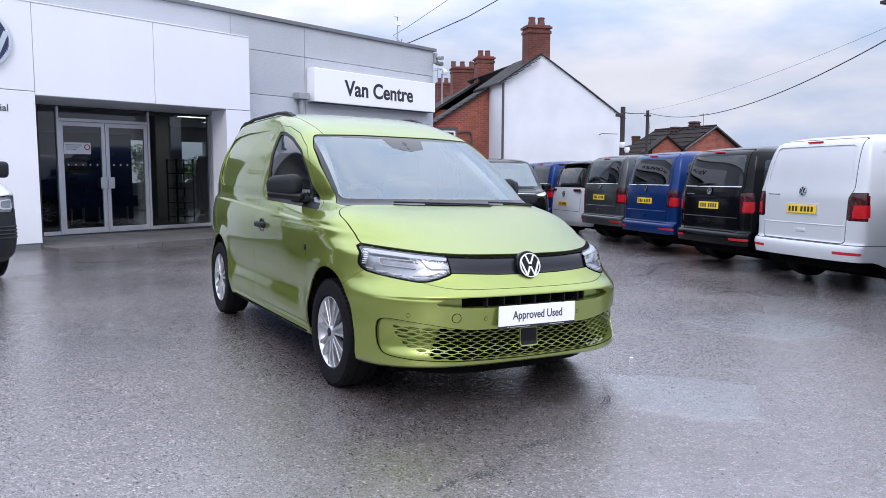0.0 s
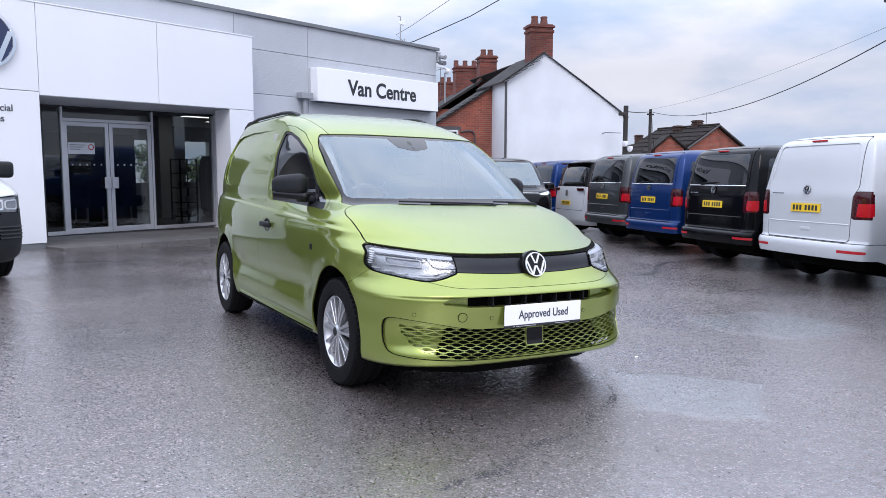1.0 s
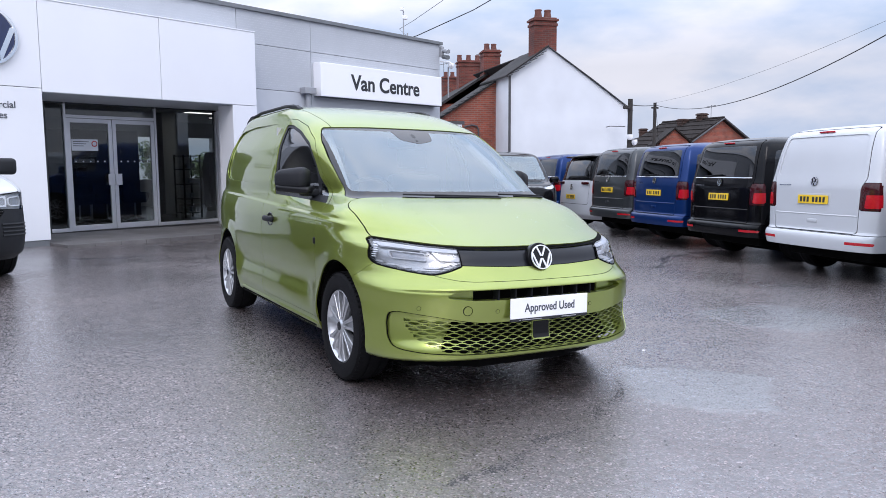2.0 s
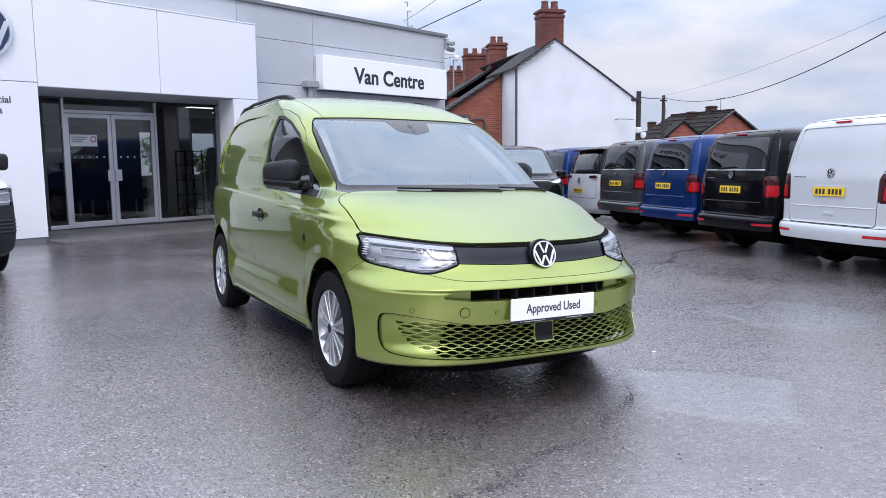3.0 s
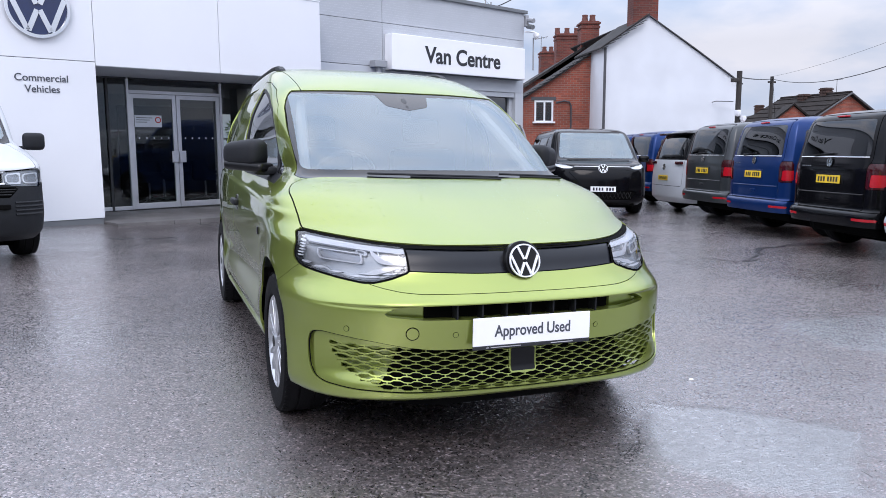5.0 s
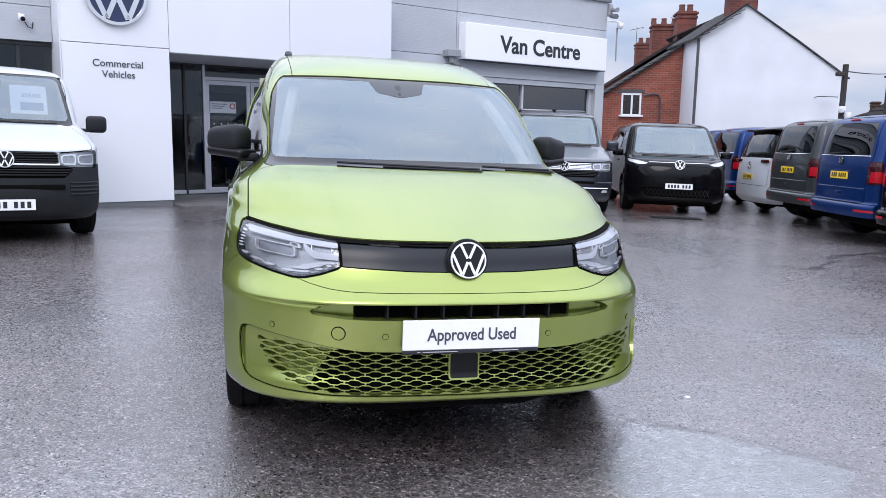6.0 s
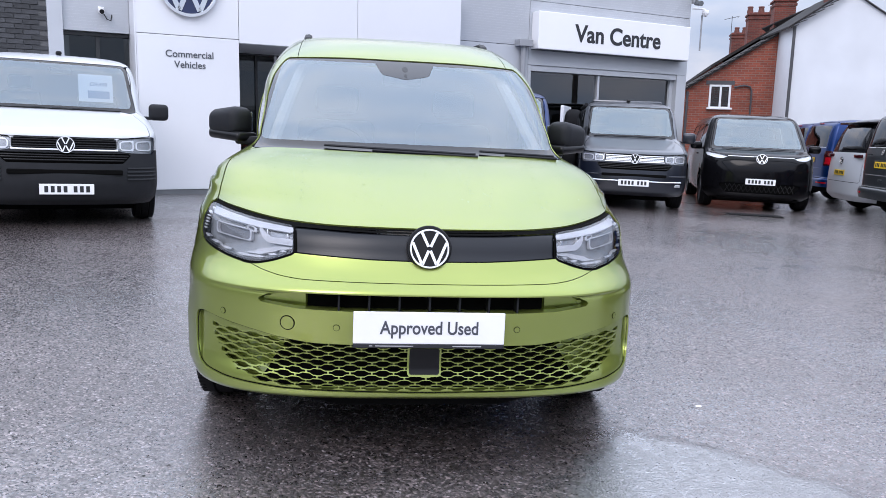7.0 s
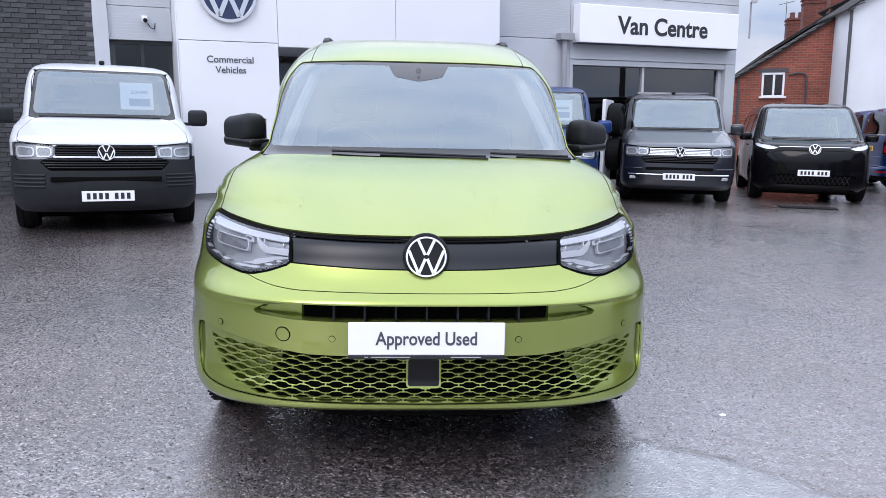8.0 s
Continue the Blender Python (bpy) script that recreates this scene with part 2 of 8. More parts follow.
M_BRIGHT = mat("bright_emblem_metal", (0.88, 0.89, 0.91), 0.28, 0.4, 0.0, 0.02, 10.0)
# joints, undersides, and sheets that stand in for shade behind openings
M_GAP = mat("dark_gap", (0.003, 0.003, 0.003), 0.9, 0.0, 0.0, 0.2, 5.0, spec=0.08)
M_TYRE = mat("tyre_rubber", (0.004, 0.004, 0.005), 0.75, 0.0, 0.0, 0.25, 14.0, spec=0.15, bump=0.2, bump_scale=300)
M_RIM = mat("silver_wheel_paint", (0.46, 0.47, 0.49), 0.30, 0.75, 0.4, 0.06, 10.0)
M_DARKRIM = mat("dark_alloy", (0.10, 0.10, 0.11), 0.35, 0.7, 0.4, 0.1, 10.0)
M_CHROME = mat("chrome", (0.85, 0.86, 0.88), 0.08, 1.0, 0.0, 0.02, 10.0)
M_LAMP = mat("lamp_reflector", (0.37, 0.385, 0.40), 0.25, 0.35, 0.0, 0.15, 30.0)
M_LAMPWHITE = mat("frosted_light_guide", (0.50, 0.51, 0.54), 0.30, 0.0, 0.5, 0.05, 30.0)
M_LAMPDARK = mat("dark_lamp_bowl", (0.27, 0.28, 0.30), 0.20, 0.4, 0.0, 0.15, 30.0)
M_RED = mat("red_lens", (0.46, 0.008, 0.016), 0.15, 0.0, 0.2, 0.15, 60.0)
M_DARKRED = mat("dark_red_lens", (0.045, 0.004, 0.006), 0.12, 0.0, 0.2, 0.15, 60.0)
M_PLATE_W = mat("white_plate", (0.84, 0.84, 0.86), 0.35, 0.0, 0.4, 0.02, 10.0)
M_PLATE_Y = mat("yellow_plate", (0.80, 0.52, 0.02), 0.35, 0.0, 0.4, 0.02, 10.0)
M_INK = mat("black_ink", (0.015, 0.016, 0.02), 0.5, 0.0, 0.0, 0.05, 10.0)
M_INKGREY = mat("dark_grey_ink", (0.06, 0.065, 0.08), 0.5, 0.0, 0.0, 0.05, 10.0)
M_CABIN = mat("cabin_plastic", (0.035, 0.036, 0.04), 0.7, 0.0, 0.0, 0.15, 10.0, bump=0.2)
M_SEAT = mat("seat_fabric", (0.05, 0.05, 0.055), 0.9, 0.0, 0.0, 0.2, 20.0, 0.3, 500, 0.3, 700)
M_LINER = mat("pale_headlining", (0.42, 0.42, 0.42), 0.9, 0.0, 0.0, 0.05, 5.0)
M_SHEET = mat("paper_sheet", (0.72, 0.76, 0.82), 0.6, 0.0, 0.0, 0.03, 5.0)
M_SHEETBLUE = mat("blue_print", (0.06, 0.13, 0.3), 0.6, 0.0, 0.0, 0.05, 5.0)
M_SCREEN = glass_mat("windscreen_glass", (0.66, 0.76, 0.82), 0.85, 0.0, 2.6, (0.84, 0.94, 1.0))
M_SCREENDARK = glass_mat("dark_windscreen_glass", (0.60, 0.70, 0.72), 0.8, 0.0, 2.7, (0.82, 0.93, 0.98))
M_FRIT = mat("black_glass_border", (0.006, 0.006, 0.007), 0.08, 0.0, 0.0, 0.05, 4.0, spec=0.45)
M_TINT = glass_mat("tinted_glass", (0.20, 0.21, 0.23), 0.35, 0.0, 1.65)
M_SIDEGLASS = glass_mat("side_glass", (0.6, 0.65, 0.66), 0.8, 0.0, 1.95)
M_BEAD = glass_mat("water_bead", (0.85, 0.90, 0.80), 0.95, 0.0, 1.4)
M_FLATINK = mat("pale_small_print", (0.4, 0.4, 0.42), 0.6)
M_LENS = glass_mat("clear_lens", (0.92, 0.93, 0.95), 1.0, 0.0, 1.5)
M_PLATEGLASS = glass_mat("plate_glass", (0.60, 0.64, 0.65), 0.8, 0.0, 2.1)
M_SHOPGLASS = glass_mat("shop_glass", (0.66, 0.70, 0.70), 0.9, 0.0, 1.52)

# ---- mesh helpers ----
def curve_of(*pairs):
    """A smooth curve through (position, value) pairs."""
    xs = np.array([p[0] for p in pairs], float)
    ys = np.array([p[1] for p in pairs], float)
    d = np.diff(ys) / np.diff(xs)
    m = np.zeros(len(xs))
    m[0], m[-1] = d[0], d[-1]
    for i in range(1, len(xs) - 1):
        m[i] = 0 if d[i - 1] * d[i] <= 0 else 2 * d[i - 1] * d[i] / (d[i - 1] + d[i])

    def at(v):
        v = np.clip(np.asarray(v, float), xs[0], xs[-1])
        i = np.clip(np.searchsorted(xs, v, side="right") - 1, 0, len(xs) - 2)
        h = xs[i + 1] - xs[i]
        t = (v - xs[i]) / h
        return ((2 * t ** 3 - 3 * t ** 2 + 1) * ys[i] + (t ** 3 - 2 * t ** 2 + t) * h * m[i]
                + (-2 * t ** 3 + 3 * t ** 2) * ys[i + 1] + (t ** 3 - t ** 2) * h * m[i + 1])
    return at


def thing(name, m, label, category, group="", kind=""):
    ob = new(name)
    ob.matrix_basis = m
    ob.empty_display_size = 0.1
    return tagged(ob, label, category, group, kind)


def add_mesh(name, V, F, material, parent=None, label="", smooth=True, normals=None):
    me = bpy.data.meshes.new(name)
    me.from_pydata([tuple(v) for v in V], [], F)
    me.materials.append(material)
    if smooth:
        me.polygons.foreach_set("use_smooth", [True] * len(me.polygons))
    me.update()
    if normals is not None and len(me.polygons):
        me.normals_split_custom_set_from_vertices([tuple(v) for v in normals])
    ob = new(name, me)
    ob.parent = parent
    return tagged(ob, label)


def part(name, bm, material, parent=None, label="", smooth=False):
    me = bpy.data.meshes.new(name)
    bmesh.ops.recalc_face_normals(bm, faces=bm.faces)
    bm.to_mesh(me)
    bm.free()
    me.materials.append(material)
    if smooth:
        me.polygons.foreach_set("use_smooth", [True] * len(me.polygons))
        me.set_sharp_from_angle(angle=radians(35))
    ob = new(name, me)
    ob.parent = parent
    return tagged(ob, label)


def box(c, s, bev=0.0, m=None, bm=None, seg=2):
    """A box of size s about c, with rounded edges, added to bm."""
    b = bmesh.new()
    bmesh.ops.create_cube(b, size=1)
    bmesh.ops.scale(b, vec=s, verts=b.verts)
    if bev > 0:
        bmesh.ops.bevel(b, geom=b.edges, offset=min(bev, min(s) * 0.45), segments=seg, affect="EDGES", profile=0.5)
    bmesh.ops.translate(b, vec=c, verts=b.verts)
    if m is not None:
        bmesh.ops.transform(b, matrix=m, verts=b.verts)
    return join(bm, b)


def join(bm, b):
    if bm is None:
        return b
    me = bpy.data.meshes.new("t")
    b.to_mesh(me)
    b.free()
    bm.from_mesh(me)
    bpy.data.meshes.remove(me)
    return bm


def cyl(p, q, r, seg=16, r2=None, bm=None, cap=True):
    """A round bar from p to q."""
    p, q = Vector(p), Vector(q)
    b = bmesh.new()
    d = q - p
    bmesh.ops.create_cone(b, cap_ends=cap, segments=seg, radius1=r, radius2=r if r2 is None else r2, depth=d.length)
    bmesh.ops.transform(b, matrix=Matrix.Translation((p + q) / 2) @ d.to_track_quat("Z", "Y").to_matrix().to_4x4(), verts=b.verts)
    return join(bm, b)


def tube(points, r, seg=8, bm=None, closed=False):
    """A bent bar through points."""
    b = bmesh.new()
    P = [Vector(p) for p in points]
    rings = []
    for i, p in enumerate(P):
        a = P[i - 1] if (i > 0 or closed) else p
        c = P[(i + 1) % len(P)] if (i < len(P) - 1 or closed) else p
        d = (c - a).normalized()
        s = d.cross(Vector((0, 0, 1)) if abs(d.z) < 0.95 else Vector((1, 0, 0))).normalized()
        t = s.cross(d)
        rings.append([b.verts.new(p + (s * math.cos(k * 2 * math.pi / seg) + t * math.sin(k * 2 * math.pi / seg)) * r) for k in range(seg)])
    for i in range(len(rings) if closed else len(rings) - 1):
        j = (i + 1) % len(rings)
        for k in range(seg):
            b.faces.new((rings[i][k], rings[i][(k + 1) % seg], rings[j][(k + 1) % seg], rings[j][k]))
    if not closed:
        b.faces.new(rings[0][::-1])
        b.faces.new(rings[-1])
    return join(bm, b)


def lathe(profile, seg=40, bm=None, axis="X", c=(0, 0, 0)):
    """A turned shape: profile of (along the axis, radius)."""
    b = bmesh.new()
    rings = []
    for a, r in profile:
        ring = []
        for k in range(seg):
            t = 2 * math.pi * k / seg
            v = (a, r * math.cos(t), r * math.sin(t)) if axis == "X" else ((r * math.cos(t), a, r * math.sin(t)) if axis == "Y" else (r * math.cos(t), r * math.sin(t), a))
            ring.append(b.verts.new(Vector(v) + Vector(c)))
        rings.append(ring)
    for i in range(len(rings) - 1):
        for k in range(seg):
            b.faces.new((rings[i][k], rings[i][(k + 1) % seg], rings[i + 1][(k + 1) % seg], rings[i + 1][k]))
    return join(bm, b)


def prism(poly, d0, d1, plane="XZ", bm=None, bev=0.0):
    """A flat outline given a thickness: XZ runs along y, YZ along x, XY along z."""
    b = bmesh.new()

    def at(p, d):
        return (p[0], d, p[1]) if plane == "XZ" else ((d, p[0], p[1]) if plane == "YZ" else (p[0], p[1], d))
    lo = [b.verts.new(at(p, d0)) for p in poly]
    hi = [b.verts.new(at(p, d1)) for p in poly]
    b.faces.new(lo)
    b.faces.new(hi[::-1])
    for i in range(len(poly)):
        j = (i + 1) % len(poly)
        b.faces.new((lo[i], hi[i], hi[j], lo[j]))
    bmesh.ops.recalc_face_normals(b, faces=b.faces)
    if bev > 0:
        bmesh.ops.bevel(b, geom=b.edges, offset=bev, segments=2, affect="EDGES", profile=0.5)
    return join(bm, b)


def rounded(poly, r=0.02, seg=5):
    """The outline with its corners rounded by r."""
    out = []
    n = len(poly)
    for i in range(n):
        p, a, c = (np.array(poly[k % n], float) for k in (i, i - 1, i + 1))
        la, lc = np.linalg.norm(a - p), np.linalg.norm(c - p)
        k = min(r, la * 0.45, lc * 0.45)
        s, e = p + (a - p) / la * k, p + (c - p) / lc * k
        for j in range(seg + 1):
            t = j / seg
            out.append(tuple((1 - t) ** 2 * s + 2 * t * (1 - t) * p + t * t * e))
    return out


def writing(name, body, size, m, material, parent=None, depth=0.004, label="", align="LEFT", stretch=1.0, weight=0.0):
    """Raised lettering as a mesh; m puts its line's start, x along the line, y up."""
    cu = bpy.data.curves.new(name, "FONT")
    cu.body, cu.size, cu.extrude, cu.align_x, cu.offset = body, size, depth, align, weight
    ob = bpy.data.objects.new(name + "_tmp", cu)
    scene.collection.objects.link(ob)
    dg = bpy.context.evaluated_depsgraph_get()
    me = bpy.data.meshes.new_from_object(ob.evaluated_get(dg))
    bpy.data.objects.remove(ob)
    bpy.data.curves.remove(cu)
    me.transform(Matrix.Diagonal((stretch, 1, 1, 1)))
    me.transform(m)
    me.materials.clear()
    me.materials.append(material)
    t = new(name, me)
    t.parent = parent
    return tagged(t, label)


GX, GY = -0.022, -0.007  # fall of the yard


def ground_z(x, y):
    return GX * x + GY * y


def on_yard(x, y, back, along=0.0, lift=0.0):
    """The pose of a vehicle whose local +y (rearwards) runs along back, with its local (0, along, 0) over (x, y)."""
    n = Vector((-GX, -GY, 1)).normalized()
    b = Vector((back[0], back[1], 0)).normalized()
    b = (b - n * b.dot(n)).normalized()
    s = b.cross(n)
    p = Vector((x, y, ground_z(x, y))) - b * along + n * lift
    return Matrix(((s.x, b.x, n.x, p.x), (s.y, b.y, n.y, p.y), (s.z, b.z, n.z, p.z), (0, 0, 0, 1)))


# ---- bodywork: a shell of level slices, cut into panels ----
class Sheet:
    """Points, normals and faces that can be parted along lines."""
    V, N = None, None

    def cut(self, faces, value):
        """Parts faces along the zero line of value(points): those below, and those above."""
        used = sorted({i for f in faces for i in f})
        if not used:
            return [], []
        s = np.zeros(len(self.V))
        s[used] = value(self.V[used])
        s[np.abs(s) < 1e-6] = 1e-6
        s = s.tolist()
        low, high, made, nv, nn = [], [], {}, [], []
        base = len(self.V)

        def mid(i, j):
            k = (min(i, j), max(i, j))
            if k not in made:
                t = s[i] / (s[i] - s[j])
                made[k] = base + len(nv)
                nv.append(self.V[i] * (1 - t) + self.V[j] * t)
                nn.append(self.N[i] * (1 - t) + self.N[j] * t)
            return made[k]
        for f in faces:
            neg = [s[i] < 0 for i in f]
            if all(neg):
                low.append(f)
            elif not any(neg):
                high.append(f)
            else:
                a, b = [], []
                for p in range(len(f)):
                    i, j = f[p], f[(p + 1) % len(f)]
                    (a if s[i] < 0 else b).append(i)
                    if (s[i] < 0) != (s[j] < 0):
                        k = mid(i, j)
                        a.append(k)
                        b.append(k)
                if len(a) > 2:
                    low.append(tuple(a))
                if len(b) > 2:
                    high.append(tuple(b))
        if nv:
            self.V = np.vstack([self.V, nv])
            self.N = np.vstack([self.N, nn])
        return low, high

    def panel(self, name, faces, material, parent, label="", inset=0.0, lip=0.012):
        """A mesh of faces, moved inwards by inset (a depth, or a function of the points), with a turned-in rim of depth lip."""
        if not faces:
            return None
        idx = sorted({i for f in faces for i in f})
        at = {g: k for k, g in enumerate(idx)}
        depth = inset(self.V[idx])[:, None] if callable(inset) else inset
        V = self.V[idx] - self.N[idx] * depth
        N = self.N[idx]
        F = [tuple(at[i] for i in f) for f in faces]
        V, N = list(V), list(N)
        if lip:
            seen = {}
            for f in F:
                for p in range(len(f)):
                    e = (f[p], f[(p + 1) % len(f)])
                    k = (min(e), max(e))
                    seen[k] = None if k in seen else e
            edges = [e for e in seen.values() if e]
            back = {}

            def pair(i, out):
                V.append(V[i])
                V.append(V[i] - N[i] * lip)
                N.append(out)
                N.append(out)
                return len(V) - 2, len(V) - 1
            for i, j in edges:
                d = np.cross(np.array(V[j]) - np.array(V[i]), N[i])
                ln = np.linalg.norm(d)
                if ln < 1e-9:
                    continue
                d = d / ln
                a, b = pair(i, d), pair(j, d)
                F.append((a[0], a[1], b[1], b[0]))
        return add_mesh(name, V, F, material, parent, label, True, N)


class Shell(Sheet):
    def __init__(self, zs, front, rear, half, bf, nf, br, nr, k1, k2, k3, k4, flare=None, nose=None):
        self.nose = nose
        self.front, self.rear, self.half, self.bf, self.nf, self.br, self.nr, self.flare = front, rear, half, bf, nf, br, nr, flare
        rows = []
        for z in zs:
            f, r, a, b, n, c, m = (float(g(z)) for g in (front, rear, half, bf, nf, br, nr))
            pts = []
            x1 = 0.8 * a
            y1 = b * (1 - (1 - 0.8 ** n) ** (1 / n))
            for i in range(k1):
                x = x1 * i / k1
                pts.append((x, f + b * (1 - (1 - (x / a) ** n) ** (1 / n))))
            for i in range(k2):
                y = y1 + (b - y1) * i / k2
                pts.append((a * (1 - max(0, 1 - y / b) ** n) ** (1 / n), f + y))
            ya, yb = f + b, r - c
            for i in range(k3):
                pts.append((a, ya + (yb - ya) * i / k3))
            for i in range(k4 + 1):
                t = math.pi / 2 * (1 - i / k4)
                pts.append((a * math.sin(t) ** (2 / m) if i < k4 else 0.0, r - c * (1 - math.cos(t) ** (2 / m))))
            rows.append(pts)
        half_n = len(rows[0])
        P = []
        for z, pts in zip(zs, rows):
            loop = pts + [(-x, y) for x, y in pts[-2:0:-1]]
            for x, y in loop:
                if flare is not None:
                    x = x + math.copysign(1.0, x) * flare(y, z) * min(1, abs(x) / max(0.01, float(half(z)))) ** 6
                if nose is not None and y < 1.0:
                    y += nose(x, z)
                P.append((x, y, z))
        self.V = np.array(P)
        nl, nz = 2 * half_n - 2, len(zs)
        F = []
        for j in range(nz - 1):
            for i in range(nl):
                k = (i + 1) % nl
                F.append((j * nl + i, j * nl + k, (j + 1) * nl + k, (j + 1) * nl + i))
        G = self.V.reshape(nz, nl, 3)
        du = np.roll(G, -1, 1) - np.roll(G, 1, 1)
        dv = np.empty_like(G)
        dv[1:-1] = G[2:] - G[:-2]
        dv[0], dv[-1] = G[1] - G[0], G[-1] - G[-2]
        N = np.cross(du, dv).reshape(-1, 3)
        ln = np.linalg.norm(N, axis=1)
        N[ln < 1e-9] = (0, 0, 1)
        self.N = N / np.maximum(np.linalg.norm(N, axis=1), 1e-9)[:, None]
        F.append(tuple((nz - 1) * nl + i for i in range(nl)))
        self.F = F

    def fy(self, x, z):
        a, b, n = float(self.half(z)), float(self.bf(z)), float(self.nf(z))
        y = float(self.front(z)) + b * (1 - max(0.0, 1 - min(1, abs(x) / a) ** n) ** (1 / n))
        return y + (self.nose(x, z) if self.nose is not None and y < 1.0 else 0.0)

    def sx(self, y, z):
        a, b, n, f = float(self.half(z)), float(self.bf(z)), float(self.nf(z)), float(self.front(z))
        x = a * (1 - max(0.0, 1 - min(1.0, max(0.0, (y - f)) / b)) ** n) ** (1 / n)
        return x + (self.flare(y, z) if self.flare is not None else 0.0)

    def ry(self, x, z):
        a, c, m = float(self.half(z)), float(self.br(z)), float(self.nr(z))
        return float(self.rear(z)) - c * (1 - max(0.0, 1 - min(1, abs(x) / a) ** m) ** (1 / m))


def ease(t):
    """A soft step from 0 to 1."""
    t = min(1.0, max(0.0, t))
    return t * t * (3 - 2 * t)


def outline(poly, axes):
    """A signed distance to a closed outline in two of the axes: negative within."""
    Q = np.array(poly, float)

    def value(P):
        p = P[:, list(axes)]
        best = np.full(len(p), 1e9)
        inside = np.zeros(len(p), bool)
        for i in range(len(Q)):
            a, b = Q[i], Q[(i + 1) % len(Q)]
            ab = b - a
            t = np.clip(((p - a) @ ab) / max(1e-12, ab @ ab), 0, 1)
            best = np.minimum(best, np.linalg.norm(p - (a + t[:, None] * ab), axis=1))
            if a[1] != b[1]:
                c = (a[1] > p[:, 1]) != (b[1] > p[:, 1])
                inside ^= c & (p[:, 0] < (b[0] - a[0]) * (p[:, 1] - a[1]) / (b[1] - a[1]) + a[0])
        return np.where(inside, -best, best)
    return value


def pieces(faces):
    """Faces sorted into patches that hang together by their corners."""
    out = []
    for f in faces:
        mine = [p for p in out if not p[0].isdisjoint(f)]
        out = [p for p in out if p[0].isdisjoint(f)]
        out.append((set(f).union(*[p[0] for p in mine]), sum([p[1] for p in mine], []) + [f]))
    return [p[1] for p in out]


def mirrored(poly):
    return [(-x, z) for x, z in poly[::-1]]

# ---- ground ----
def build_ground():
    q = bmesh.new()
    xs = [-400, -150, -60, -30, -15, -8, -4, 0, 4, 8, 12, 16, 24, 40, 80, 200, 500]
    ys = [-400, -150, -60, -30, -15, -8, -4, 0, 4, 8, 12, 16, 24, 40, 80, 200, 500]

    def h(x, y):
        cx, cy = max(-20, min(26, x)), max(-20, min(30, y))
        return GX * cx + GY * cy
    grid = [[q.verts.new((x, y, h(x, y))) for x in xs] for y in ys]
    for j in range(len(ys) - 1):
        for i in range(len(xs) - 1):
            q.faces.new((grid[j][i], grid[j][i + 1], grid[j + 1][i + 1], grid[j + 1][i]))
    g = part("ground", q, M_ASPHALT)
    tagged(g, "wet dark tarmac yard with pale specks", "ground", "", "structure")


def patch(name, outline_pts, label, material, lift=0.004, soft=0.20, category="tarmac patch"):
    """A worn repair or a damp stain in the tarmac: ragged edge, worn thin towards it."""
    pts = []
    n = len(outline_pts)
    for i in range(n):
        a, b = Vector(outline_pts[i]), Vector(outline_pts[(i + 1) % n])
        k = max(2, int((b - a).length / 0.05))
        for j in range(k):
            p = a.lerp(b, j / k)
            pts.append(Vector((p.x + random.uniform(-0.012, 0.012), p.y + random.uniform(-0.012, 0.012))))
    mid = sum(pts, Vector((0, 0))) / len(pts)
    q = bmesh.new()
    inward = q.verts.layers.float.new("inward")
    rings = []
    for d, w in ((-0.06, 0.0), (soft * 0.5, 0.5), (soft, 1.0)):
        ring = []
        for p in pts:
            r = p - mid
            r = mid + r * max(0.1, 1 - d / max(r.length, 0.01))
            v = q.verts.new((r.x, r.y, ground_z(r.x, r.y) + (lift if w else -0.001)))
            v[inward] = w
            ring.append(v)
        rings.append(ring)
    for o_, i_ in zip(rings, rings[1:]):
        for i in range(len(pts)):
            j = (i + 1) % len(pts)
            q.faces.new((o_[i], o_[j], i_[j], i_[i]))
    q.faces.new(rings[-1])
    tagged(part(name, q, material), label, category, "", "structure")


def crack(line, width, gaps=0.0, material=M_DAMPLINE, label="thin dark wet crack in the tarmac", category="crack"):
    """A fine dark crack or a row of damp spots that wanders along a line."""
    q = bmesh.new()
    prev = None
    for (x0, y0), (x1, y1) in zip(line, line[1:]):
        k = max(2, int(math.hypot(x1 - x0, y1 - y0) / 0.035))
        for j in range(k):
            x = x0 + (x1 - x0) * j / k + random.gauss(0, 0.010 + width * 0.6)
            y = y0 + (y1 - y0) * j / k + random.gauss(0, 0.010 + width * 0.6)
            w = width * random.uniform(0.1, 1.0) ** 1.5
            d = Vector((y0 - y1, x1 - x0)).normalized() * w
            z = ground_z(x, y) + 0.003
            cur = (q.verts.new((x + d.x, y + d.y, z)), q.verts.new((x - d.x, y - d.y, z)))
            if prev and random.random() >= gaps:
                q.faces.new((prev[0], cur[0], cur[1], prev[1]))
            prev = cur
    tagged(part("tarmac_" + category, q, material), label, category, "", "structure")


